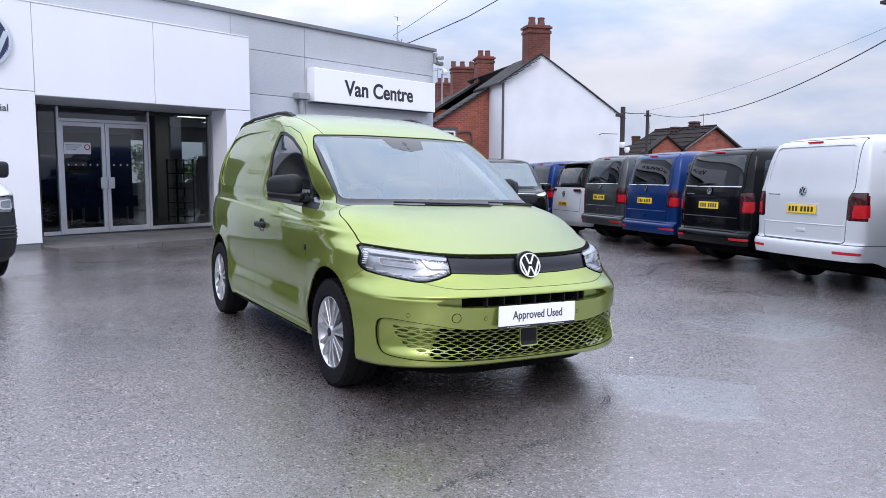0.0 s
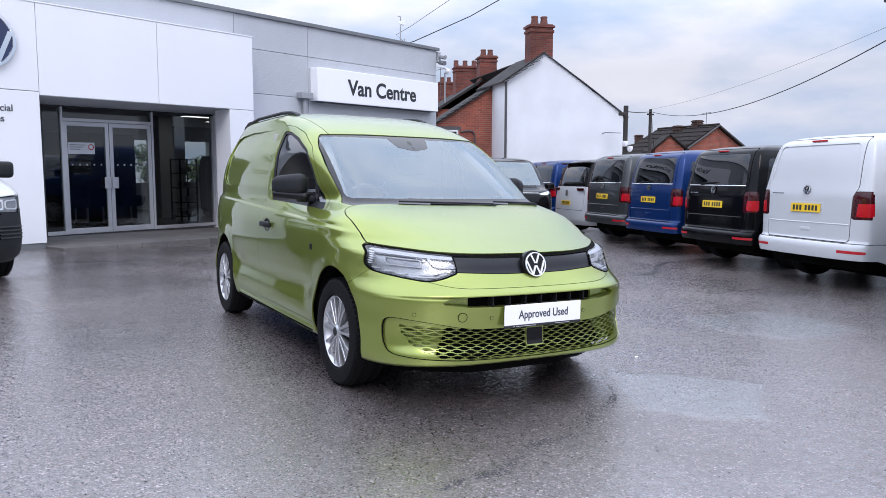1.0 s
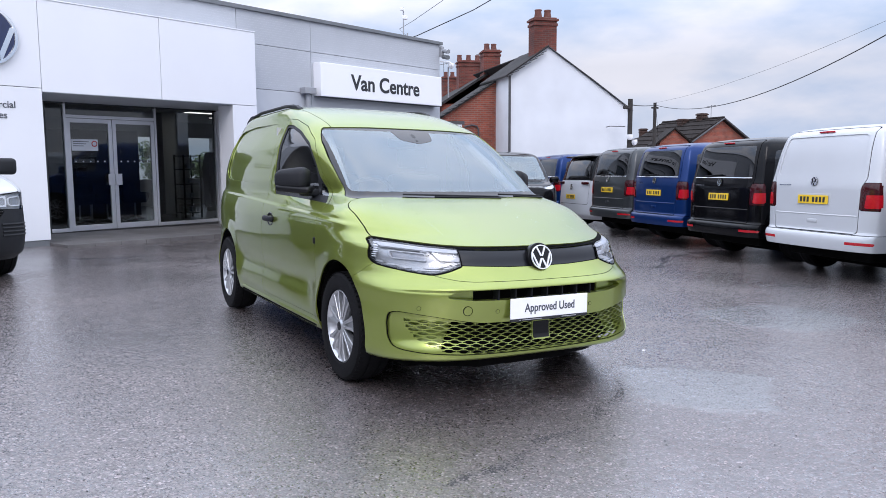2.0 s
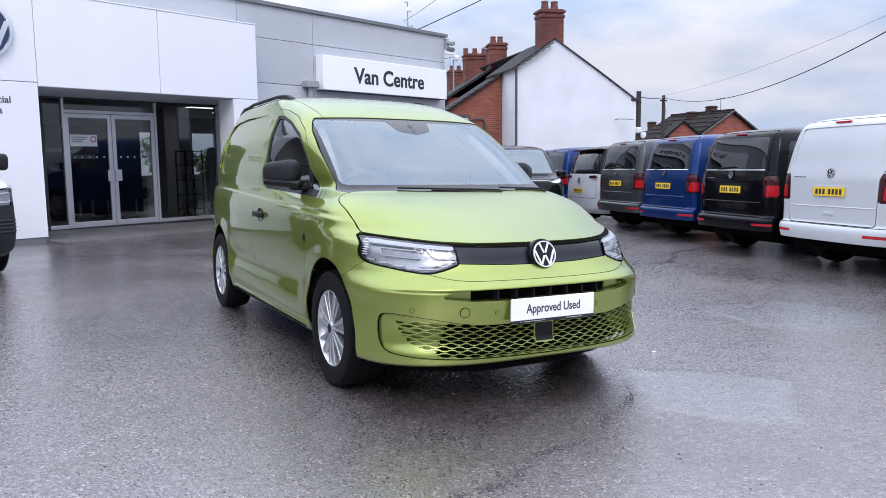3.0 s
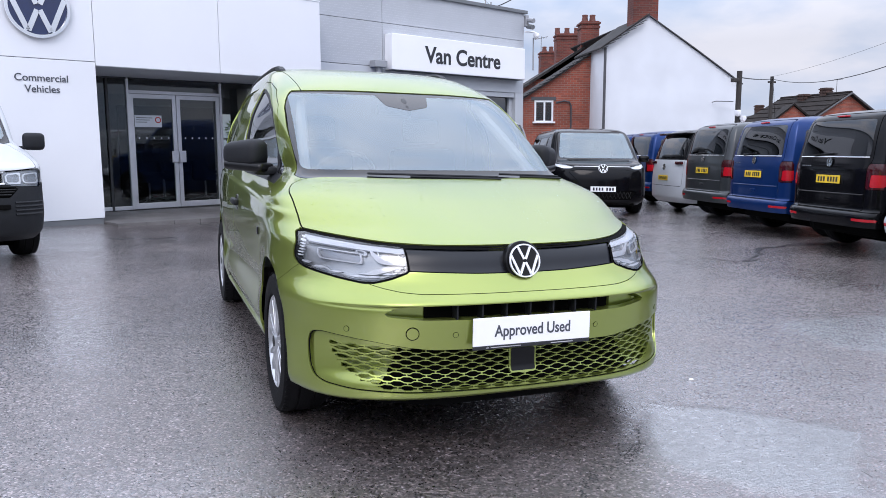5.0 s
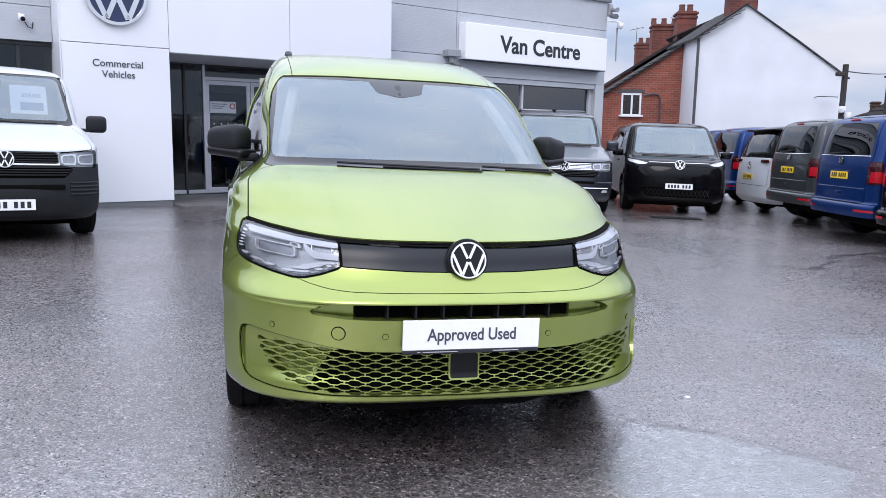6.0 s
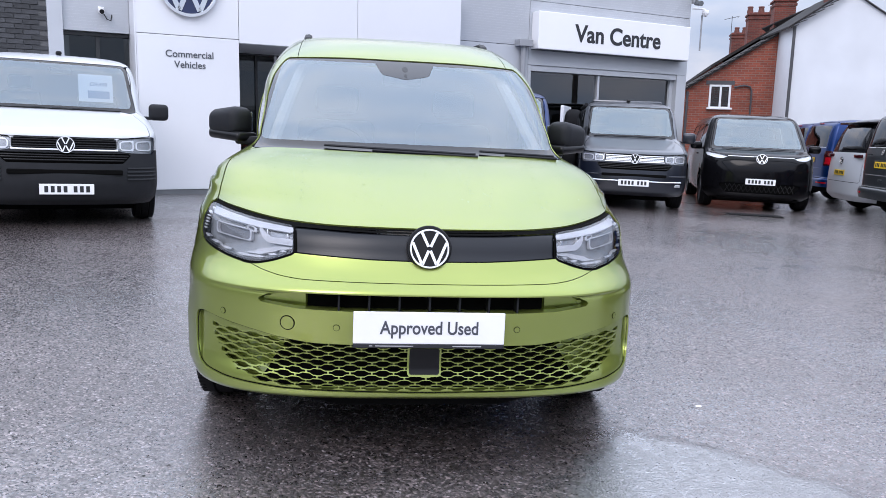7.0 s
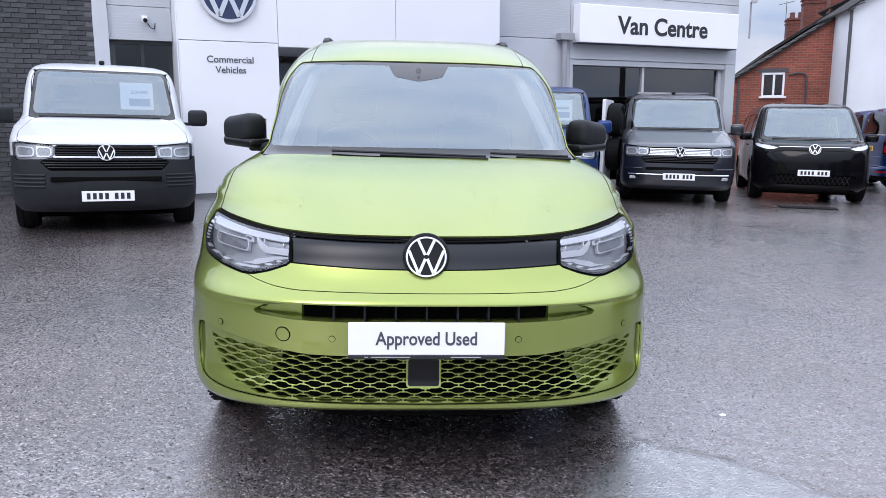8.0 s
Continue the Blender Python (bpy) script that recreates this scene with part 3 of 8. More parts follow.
def build_yard_marks():
    patch("tarmac_patch", [(0.84, 0.37), (1.16, 0.17), (1.51, -0.24), (1.22, -0.51), (0.93, -0.74), (0.66, -0.60), (0.54, -0.45), (0.43, -0.27), (0.52, -0.04)], "smooth pale repair patch in the tarmac", M_PATCH, 0.004, 0.07)
    patch("tarmac_patch", [(2.83, 1.63), (3.3, 1.66), (3.83, 1.61), (3.98, 1.14), (3.93, 0.64), (3.42, 0.54), (2.97, 0.55), (2.69, 0.99)], "smooth pale repair patch in the tarmac", M_PATCH, 0.004, 0.07)
    crack([(1.20, 0.14), (1.51, -0.24), (1.23, -0.51), (0.94, -0.74), (0.66, -0.61)], 0.007, 0.25, M_EDGE, "pale worn edge of a repair in the tarmac", "edge")
    crack([(0.84, 0.38), (1.00, 0.29), (1.20, 0.16)], 0.0025, 0.6)
    crack([(2.69, 0.98), (2.97, 0.54), (3.42, 0.53), (3.95, 0.63)], 0.009, 0.3)
    crack([(4.70, 4.71), (4.95, 4.36), (5.85, 4.63), (6.06, 4.66)], 0.022, 0.1)
    crack([(4.95, 4.36), (5.71, 4.92), (6.11, 5.36), (6.85, 5.54), (7.5, 5.60)], 0.034)
    # grit and small stones lying about
    q = bmesh.new()
    for k in range(1500):
        r = random.random() ** 0.7
        x, y = random.uniform(-4.5, 5.5), random.uniform(-2.6, 7.0)
        s = random.uniform(0.002, 0.0055) * (1.8 if k % 60 == 0 else 1)
        z = ground_z(x, y)
        a = random.random() * 3
        v = [q.verts.new((x + s * math.cos(a + t) * random.uniform(0.7, 1.3), y + s * math.sin(a + t) * random.uniform(0.7, 1.3), z + 0.0005)) for t in (0, 2.1, 4.2)]
        t_ = q.verts.new((x, y, z + s * 0.9))
        for i in range(3):
            q.faces.new((v[i], v[(i + 1) % 3], t_))
    # black crumbs, singly and in a drawn-out trail
    w = bmesh.new()
    trail = curve_of((-1.05, -0.82), (-0.73, -0.70), (-0.48, -0.59), (-0.23, -0.49), (0.16, -0.30), (0.57, 0.07), (0.84, 0.40))
    clumps = [(random.uniform(-1.05, 0.62), random.uniform(0.015, 0.05)) for _ in range(34)]
    for k in range(1050):
        if k < 700:
            x, spread = clumps[k % len(clumps)]
            x += random.gauss(0, spread * 1.3)
            y = float(trail(x)) + random.gauss(0, spread * 0.7) + 0.03 * math.sin(x * 11)
            s_ = random.uniform(0.0025, 0.0075)
        else:
            x, y = random.uniform(-4.5, 5.0), random.uniform(-1.6, 6.5)
            s_ = random.uniform(0.004, 0.010)
        z, a = ground_z(x, y), random.random() * 3
        v = [w.verts.new((x + s_ * math.cos(a + t_) * random.uniform(0.6, 1.3), y + s_ * math.sin(a + t_) * random.uniform(0.6, 1.3), z + 0.0005)) for t_ in (0, 1.6, 3.1, 4.7)]
        t_ = w.verts.new((x, y, z + s_ * 0.5))
        for i in range(4):
            w.faces.new((v[i], v[(i + 1) % 4], t_))
    tagged(part("crumb", w, M_DAMPLINE), "loose black tarmac crumbs on the wet yard", "grit", "", "stuff")
    tagged(part("grit", q, M_GRIT), "scattered dark and pale grit on the tarmac", "grit", "", "stuff")
    q = lathe([(0.0, 0.001), (0.001, 0.024), (0.004, 0.022), (0.004, 0.001)], 14, None, "Z")
    c = part("litter_scrap", q, M_PLATE_W, None, "", True)
    c.matrix_basis = pose(1.30, 0.645, ground_z(1.30, 0.645)) @ Matrix.Diagonal((0.62, 0.45, 1, 1))
    tagged(c, "small pale scrap lying on wet tarmac", "litter")


build_ground()
build_yard_marks()

# ---- vehicles ----
def carve(sh, pool, value, where, gap=0.0022):
    """Takes the faces within value out of pool: the piece, the strip of its joint, and what is left."""
    first = [f[0] for f in pool]
    ok = where(sh.V[first], sh.N[first])
    sel = [f for f, k in zip(pool, ok) if k]
    rest = [f for f, k in zip(pool, ok) if not k]
    inn, out = sh.cut(sel, lambda P: value(P) + gap)
    strip = []
    if gap:
        strip, out = sh.cut(out, lambda P: value(P) - gap)
    return inn, strip, rest + out


def add_copy(name, ob, parent):
    """Another object on the same mesh, under parent."""
    c = new(name, ob.data)
    c.parent = parent
    return c


def make_wheel(parent, c, side, r, w, rim_r, style, rim_mat):
    """A road wheel: the rim is the wheel's own mesh, the tyre hangs on it. side: -1 or 1, the way it faces."""
    s = side
    o = w / 2
    seg = 48
    rim = lathe([(s * (o - 0.10), rim_r * 0.80), (s * (o - 0.03), rim_r * 0.92), (s * (o - 0.012), rim_r * 0.955), (s * (o - 0.004), rim_r * 0.99), (s * (o - 0.012), rim_r * 1.03)], seg)
    wheel = part("wheel", rim, rim_mat, parent, "", True)
    wheel.location = c
    n = {"cap": 7, "ten": 10, "five": 5}[style]
    r0, r1 = 0.03, rim_r * 0.955
    if style == "cap":
        # a broad spoke: two ribs on a thin web, splayed towards the rim
        q = prism([(-0.014, r0), (0.014, r0), (0.034, r1 * 0.62), (0.050, r1), (-0.050, r1), (-0.034, r1 * 0.62)], s * (o - 0.046), s * (o - 0.030), "YZ")
        for d in (-1, 1):
            join(q, prism([(0.010 * d - 0.007, r0), (0.010 * d + 0.007, r0), (0.026 * d + 0.011, r1 * 0.66), (0.044 * d + 0.014, r1), (0.036 * d - 0.014, r1), (0.022 * d - 0.010, r1 * 0.66)], s * (o - 0.034), s * (o - 0.008), "YZ", None, 0.004))
    elif style == "five":
        q = bmesh.new()
        for d in (-1, 1):
            join(q, prism([(0.020 * d - 0.016, r0), (0.020 * d + 0.016, r0), (0.055 * d + 0.013, r1), (0.055 * d - 0.013, r1)], s * (o - 0.05), s * (o - 0.015), "YZ", None, 0.004))
    else:
        q = prism([(-0.016, r0), (0.016, r0), (0.014, r1), (-0.014, r1)], s * (o - 0.05), s * (o - 0.015), "YZ", None, 0.004)
    first = None
    for k in range(n):
        if first is None:
            sp = first = part("spoke", q, rim_mat, wheel)
        else:
            sp = add_copy("spoke", first, wheel)
        sp.matrix_basis = Matrix.Rotation(2 * math.pi * (k + 0.5) / n, 4, "X")
    hub = lathe([(s * (o - 0.04), 0.050), (s * (o - 0.010), 0.044), (s * (o - 0.002), 0.034), (s * (o + 0.001), 0.030), (s * (o + 0.002), 0.001)], 28)
    hub = part("hub_cap", hub, rim_mat, wheel, "", True)
    part("hub_emblem", lathe([(s * (o + 0.001), 0.026), (s * (o + 0.004), 0.025), (s * (o + 0.004), 0.001)], 20), M_TRIM, wheel, "", True)
    dark = lathe([(s * (o - 0.075), rim_r * 0.93), (s * (o - 0.08), 0.05), (s * (o - 0.08), 0.001)], 32)
    part("brake_disc", dark, M_GAP, wheel)
    ty = lathe([(s * (o - 0.02), rim_r * 0.995), (s * (o + 0.002), rim_r * 1.04), (s * (o + 0.008), rim_r * 1.14), (s * (o + 0.002), r * 0.93), (s * (o - 0.014), r * 0.975),
                (s * (o - 0.035), r * 0.995), (s * (o - 0.06), r), (s * (o - 0.064), r - 0.008), (s * (o - 0.070), r - 0.008), (s * (o - 0.074), r), (0, r), (s * (-o + 0.074), r), (s * (-o + 0.07), r - 0.008), (s * (-o + 0.064), r - 0.008),
                (s * (-o + 0.06), r), (s * (-o + 0.014), r * 0.975), (s * -o, r * 0.93), (s * (-o), rim_r), (s * (o - 0.1), rim_r * 0.80)], 72)
    for k in range(60):
        t = 2 * math.pi * k / 60
        q = box((s * (o - 0.022), 0, r * 0.981), (0.034, 0.010, 0.006), 0.0, Matrix.Rotation(t, 4, "X"))
        join(ty, q)
    part("tyre", ty, M_TYRE, wheel, "", True)
    return wheel


EMBLEM = ((-0.39, 0.80, -0.055, 0.09), (0.39, 0.80, 0.055, 0.09), (-0.84, 0.30, -0.37, -0.80), (0.84, 0.30, 0.37, -0.80), (-0.35, -0.80, -0.045, -0.10), (0.35, -0.80, 0.045, -0.10))


def badge(parent, c, r, tilt, face=-1, ring=M_CHROME, ground=M_GLOSSBLACK, name="badge"):
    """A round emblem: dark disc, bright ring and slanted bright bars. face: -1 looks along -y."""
    m = Matrix.Translation(c) @ Matrix.Rotation(radians(tilt), 4, "X")
    q = lathe([(0.012, r * 1.0), (face * 0.006, r * 1.0), (face * 0.010, r * 0.97), (face * 0.010, 0.001)], 48, None, "Y")
    bmesh.ops.transform(q, matrix=m, verts=q.verts)
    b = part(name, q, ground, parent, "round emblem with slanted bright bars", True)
    q = lathe([(face * 0.009, r * 0.985), (face * 0.016, r * 0.97), (face * 0.016, r * 0.90), (face * 0.009, r * 0.885)], 48, None, "Y")
    bmesh.ops.transform(q, matrix=m, verts=q.verts)
    part("emblem_ring", q, ring, b, "", True)
    for x0, z0, x1, z1 in EMBLEM:
        d = Vector((x1 - x0, z1 - z0)).normalized()
        s = Vector((-d.y, d.x)) * 0.068
        pts = [((x0 + s.x) * r, (z0 + s.y) * r), ((x1 + s.x) * r, (z1 + s.y) * r), ((x1 - s.x) * r, (z1 - s.y) * r), ((x0 - s.x) * r, (z0 - s.y) * r)]
        q = prism(pts, face * 0.008, face * 0.015, "XZ")
        bmesh.ops.transform(q, matrix=m, verts=q.verts)
        part("emblem_bar", q, ring, b)
    return b


def number_plate(parent, c, tilt, face, material, bars=True):
    """A registration plate with plain bars for its characters."""
    m = Matrix.Translation(c) @ Matrix.Rotation(radians(tilt), 4, "X")
    p = part("number_plate", box((0, 0, 0), (0.52, 0.008, 0.111), 0.003, m), material, parent, "registration plate with plain dark bars")
    if bars:
        for i in range(7):
            x = -0.195 + i * 0.060 + (0.035 if i > 3 else 0.0)
            part("plate_bar", box((x, face * 0.0048, 0), (0.036, 0.003, 0.066), 0.0, m), M_INK, p)
    return p


def wiper(parent, pts, r=0.008):
    return part("wiper", tube(pts, r, 6), M_TRIM, parent, "", True)


def front_seat(parent, x, y, z):
    q = box((x, y, z + 0.10), (0.50, 0.50, 0.16), 0.06)
    box((0, 0, 0.30), (0.48, 0.13, 0.66), 0.055, Matrix.Translation((x, y + 0.26, z + 0.14)) @ Matrix.Rotation(radians(-14), 4, "X"), q)
    box((0, 0, 0.75), (0.27, 0.09, 0.17), 0.04, Matrix.Translation((x, y + 0.28, z + 0.14)) @ Matrix.Rotation(radians(-12), 4, "X"), q)
    return part("front_seat", q, M_SEAT, parent, "dark fabric front seat", True)


def steering_wheel(parent, c, tilt=28, r=0.185):
    m = Matrix.Translation(c) @ Matrix.Rotation(radians(tilt), 4, "X")
    q = tube([m @ Vector((r * math.cos(t), 0, r * math.sin(t))) for t in np.linspace(0, 2 * math.pi, 28, endpoint=False)], 0.015, 8, None, True)
    box((0, 0.01, 0), (0.15, 0.04, 0.11), 0.02, m, q)
    box((0, 0.01, 0), (0.35, 0.02, 0.03), 0.008, m, q)
    return part("steering_wheel", q, M_CABIN, parent, "", True)


def build_hero():
    top = thing("panel_van", on_yard(0, 0, (-0.0185, 1.0)), "lime green metallic panel van with dark grey plastic mirrors", "van")
    zs = list(np.arange(0.234, 0.594, 0.0118)) + list(np.arange(0.596, 0.668, 0.0045)) + list(np.arange(0.672, 0.838, 0.0118)) + list(np.arange(0.84, 1.10, 0.0066)) + list(np.arange(1.10, 1.60, 0.0125)) + [1.60 + 0.186 * (1 - (1 - t) ** 1.8) for t in np.linspace(0, 1, 28)]
    front = curve_of((0.234, 0.10), (0.246, 0.056), (0.258, 0.047), (0.285, 0.045), (0.40, 0.042), (0.50, 0.030), (0.56, 0.022), (0.585, 0.021), (0.603, 0.022), (0.622, 0.030), (0.66, 0.048), (0.70, 0.070), (0.745, 0.100), (0.79, 0.118), (0.828, 0.145), (0.85, 0.205),
                     (0.90, 0.36), (0.95, 0.52), (1.0, 0.68), (1.05, 0.86), (1.075, 0.965), (1.09, 1.01), (1.20, 1.17), (1.40, 1.49), (1.545, 1.745), (1.60, 1.86), (1.66, 2.02), (1.70, 2.18), (1.74, 2.42), (1.765, 2.66), (1.78, 2.9), (1.786, 3.15))
    rear = curve_of((0.25, 4.42), (0.3, 4.48), (0.6, 4.50), (0.75, 4.48), (1.1, 4.45), (1.55, 4.36), (1.68, 4.28), (1.74, 4.12), (1.77, 3.85), (1.786, 3.35))
    half = curve_of((0.25, 0.882), (0.29, 0.895), (0.36, 0.901), (0.44, 0.905), (0.54, 0.899), (0.62, 0.904), (0.75, 0.913), (0.88, 0.914), (0.94, 0.910), (1.03, 0.894), (1.10, 0.874), (1.25, 0.853), (1.40, 0.806),
                    (1.50, 0.758), (1.57, 0.720), (1.65, 0.678), (1.70, 0.646), (1.73, 0.614), (1.755, 0.552), (1.775, 0.39), (1.786, 0.08))
    bf = curve_of((0.25, 0.74), (0.60, 0.75), (0.70, 0.83), (0.8, 0.85), (0.88, 0.82), (0.95, 0.62), (1.03, 0.46), (1.09, 0.50), (1.5, 0.42), (1.65, 0.5), (1.786, 0.2))
    nf = curve_of((0.25, 3.4), (0.42, 3.05), (0.60, 2.9), (0.70, 2.6), (0.88, 2.6), (0.95, 2.9), (1.03, 3.4), (1.09, 4.0), (1.55, 4.0), (1.66, 3.0), (1.786, 2.2))
    crease = curve_of((0.3, 0.885), (0.66, 0.93), (1.1, 0.955), (1.75, 0.985), (2.4, 1.008), (3.2, 1.035), (4.5, 1.06))
    br = curve_of((0.25, 0.70), (1.5, 0.65), (1.7, 0.5), (1.786, 0.15))
    nr = curve_of((0.25, 2.8), (1.5, 2.8), (1.7, 2.5), (1.786, 2.2))
    HUBS = ((0.858, 0.34), (3.63, 0.335))

    def flare(y, z):
        d = 0.0
        for hy, hz in HUBS:
            if z > 0.24:
                d += 0.012 * math.exp(-((math.hypot(y - hy, z - hz) - 0.37) / 0.08) ** 2)
        # the cab narrows towards the screen; the flank steps in over its crease and is hollowed above the sill
        d -= 0.130 * ease((2.40 - y) / 1.15) * ease((z - 0.97) / 0.17) * (1 - 0.42 * ease((z - 1.22) / 0.36))
        d -= 0.012 * ease((y - 0.45) / 0.6) * (1 - ease((z - 1.20) / 0.25)) + 0.012 * ease((y - 1.0) / 0.2) * ease((0.36 - z) / 0.08)
        d -= 0.016 * ease((y - 0.34) / 0.2) * ease((z - float(crease(y)) + 0.010) / 0.020) * (1 - ease((z - 1.06) / 0.12))
        d -= 0.018 * math.exp(-((z - 0.50) / 0.08) ** 2) * ease((y - 1.24) / 0.25) * ease((3.30 - y) / 0.25)
        d -= 0.050 * ease((y - 2.8) / 1.6) * min(1, max(0.3, (z - 0.3) / 0.4))
        return d
    ledge = curve_of((0.60, 0.0), (0.611, 0.0), (0.622, 0.95), (0.632, 1.0), (0.665, 0.36), (0.71, 0.0), (0.72, 0.0))

    def nose(x, z):
        """The lip over the intake, which dies away towards the corners."""
        return -0.025 * float(ledge(z)) * (1 - 0.85 * ease((abs(x) - 0.54) / 0.30))
    sh = Shell(zs, front, rear, half, bf, nf, br, nr, 70, 34, 120, 12, flare, nose)
    pool = sh.F
    joints = []

    def take(value, where, gap=0.0022):
        nonlocal pool
        inn, strip, pool = carve(sh, pool, value, where, gap)
        joints.append(strip)
        return inn
    # wheel openings
    for (hy, hz), r in zip(HUBS, (0.382, 0.388)):
        take(lambda P: np.hypot(P[:, 1] - hy, P[:, 2] - hz) - r, lambda V, N: (np.abs(V[:, 0]) > 0.55) & (V[:, 2] < 0.95) & (np.abs(V[:, 1] - hy) < 0.55), 0)
    # lower grille frame, slot, strip, lamps
    near = lambda V, N: V[:, 1] < 1.0
    lowframe = [(0, 0.437), (0.40, 0.442), (0.50, 0.455), (0.62, 0.478), (0.75, 0.498), (0.800, 0.504), (0.826, 0.494), (0.834, 0.45), (0.830, 0.36), (0.817, 0.318), (0.79, 0.303), (0.70, 0.289), (0.5, 0.276), (0, 0.268)]
    lowframe = rounded(lowframe + [(-x, z) for x, z in lowframe[-2:0:-1]], 0.03, 4)
    take(outline(lowframe, (0, 2)), near, 0.0020)
    slot = [(0.592, 0.580), (0.578, 0.596), (0.55, 0.609), (0.50, 0.618), (0.40, 0.622), (0.2, 0.623)]
    slot = slot + mirrored(slot) + [(-0.45, 0.565), (-0.2, 0.561), (0.2, 0.561), (0.45, 0.565)]
    take(outline(slot, (0, 2)), near, 0)
    lamp = rounded([(0.474, 0.833), (0.62, 0.846), (0.72, 0.858), (0.80, 0.870), (0.825, 0.869), (0.848, 0.80), (0.850, 0.762), (0.835, 0.738), (0.80, 0.726), (0.72, 0.708), (0.64, 0.695), (0.60, 0.697), (0.54, 0.712), (0.468, 0.738)], 0.012, 3)
    strip = [(-0.472, 0.742), (-0.2, 0.732), (0, 0.730), (0.2, 0.732), (0.472, 0.742), (0.477, 0.834), (0.2, 0.826), (0, 0.824), (-0.2, 0.826), (-0.477, 0.834)]
    lamps = []
    for s in (1, -1):
        lamps.append(take(outline(lamp if s > 0 else mirrored(lamp), (0, 2)), lambda V, N: (V[:, 1] < 1.0) & (V[:, 0] * s > 0.3), 0.004))
    g = take(outline(strip, (0, 2)), near, 0.003)
    sh.panel("grille_strip", g, M_STRIP, top, "black plastic grille strip", 0.012)
    zf = curve_of((0, 0.833), (0.3, 0.835), (0.5, 0.842), (0.7, 0.863), (0.8, 0.877), (0.95, 0.912))
    sd = outline(rounded([(-0.795, 0.05), (0.795, 0.05), (0.803, 0.60), (0.806, 0.92), (0.775, 1.01), (0.715, 1.040), (0.55, 1.005), (0.3, 0.970), (0, 0.958), (-0.3, 0.970), (-0.55, 1.005), (-0.715, 1.040), (-0.775, 1.01), (-0.806, 0.92), (-0.803, 0.60)], 0.05), (0, 1))
    b = take(lambda P: np.maximum(sd(P), zf(np.abs(P[:, 0])) - P[:, 2]), lambda V, N: (V[:, 2] > 0.80) & (V[:, 2] < 1.13) & (V[:, 1] < 1.25) & (N[:, 2] > 0.15), 0.0028)
    sh.panel("bonnet", b, M_LIMEWET, top)
    gp = take(lambda P: np.maximum(np.maximum(P[:, 2] - zf(np.abs(P[:, 0])), zf(np.abs(P[:, 0])) - 0.026 - P[:, 2]), np.maximum(P[:, 1] - 0.66, np.abs(P[:, 0]) - 0.815)),
              lambda V, N: (V[:, 2] > 0.76) & (V[:, 2] < 0.95) & (V[:, 1] < 0.9), 0)
    for piece in pieces(gp):
        if len(piece) > 12:
            sh.panel("bonnet_seal", piece, M_GAP, top, "", 0.010, 0)
    # windscreen with its dark border
    screen = rounded([(-0.742, 1.076), (-0.3, 1.066), (0.3, 1.066), (0.742, 1.076), (0.735, 1.15), (0.676, 1.545), (0.3, 1.556), (-0.3, 1.556), (-0.676, 1.545), (-0.735, 1.15)], 0.03)
    sd = outline(screen, (0, 2))
    w = take(lambda P: np.maximum(sd(P), P[:, 1] - (1.150 + (P[:, 2] - 1.08) * 1.48)), lambda V, N: (V[:, 2] > 1.04) & (V[:, 1] < 2.0) & (N[:, 1] < -0.1), 0.003)
    edge = outline(rounded([(-0.706, 1.118), (0.706, 1.118), (0.655, 1.535), (-0.655, 1.535)], 0.035), (0, 2))
    glass, rim = sh.cut(w, lambda P: edge(P))
    sh.panel("windscreen", glass, M_SCREEN, top, "windscreen reflecting pale cloud", 0.004, 0).visible_shadow = False
    sh.panel("windscreen_border", rim, M_FRIT, top, "", 0.004, 0)
    # door, window, panel recess, on both flanks
    win = rounded([(1.255, 1.037), (1.33, 1.062), (1.45, 1.115), (1.58, 1.205), (1.67, 1.315), (1.80, 1.437), (2.02, 1.530), (2.235, 1.582), (2.39, 1.592), (2.37, 1.52), (2.30, 1.34), (2.28, 1.24), (2.275, 1.072), (1.7, 1.052)], 0.03)
    door = rounded([(1.235, 0.31), (1.275, 0.60), (1.25, 0.85), (1.228, 0.95), (1.205, 1.03), (1.33, 1.085), (1.42, 1.130), (1.54, 1.210), (1.63, 1.330), (1.76, 1.457), (1.98, 1.563), (2.22, 1.622), (2.43, 1.640), (2.44, 1.58), (2.40, 1.30), (2.41, 1.10), (2.43, 0.95), (2.46, 0.78), (2.49, 0.42), (2.48, 0.31)], 0.03)
    recess = rounded([(2.62, 1.613), (3.40, 1.622), (3.84, 1.600), (3.96, 1.545), (3.90, 1.35), (3.92, 1.22), (3.86, 1.18), (3.65, 1.16), (2.58, 1.143)], 0.05)
    for s in (-1, 1):
        fl = lambda V, N: (V[:, 0] * s > 0.45) & (np.abs(N[:, 0]) > 0.12)
        wn = take(outline(win, (1, 2)), fl, 0)
        dr = take(outline(door, (1, 2)), fl, 0.0016)
        d = sh.panel("front_door", dr, M_LIME, top)
        inner = outline(rounded([(1.60, 1.09), (1.61, 1.20), (1.69, 1.305), (1.815, 1.420), (2.03, 1.510), (2.235, 1.562), (2.355, 1.572), (2.335, 1.51), (2.262, 1.33), (2.240, 1.24), (2.235, 1.09)], 0.02), (1, 2))
        quarter = outline(rounded([(1.37, 1.082), (1.55, 1.088), (1.56, 1.165), (1.46, 1.115)], 0.012), (1, 2))
        gl, fr = sh.cut(wn, inner)
        ql, fr = sh.cut(fr, quarter)
        sh.panel("door_glass", gl, M_SIDEGLASS, d, "", 0.012, 0).visible_shadow = False
        sh.panel("quarter_glass", ql, M_SIDEGLASS, d, "", 0.010, 0).visible_shadow = False
        sh.panel("window_frame", fr, M_TRIM, d, "", 0.006, 0.01)
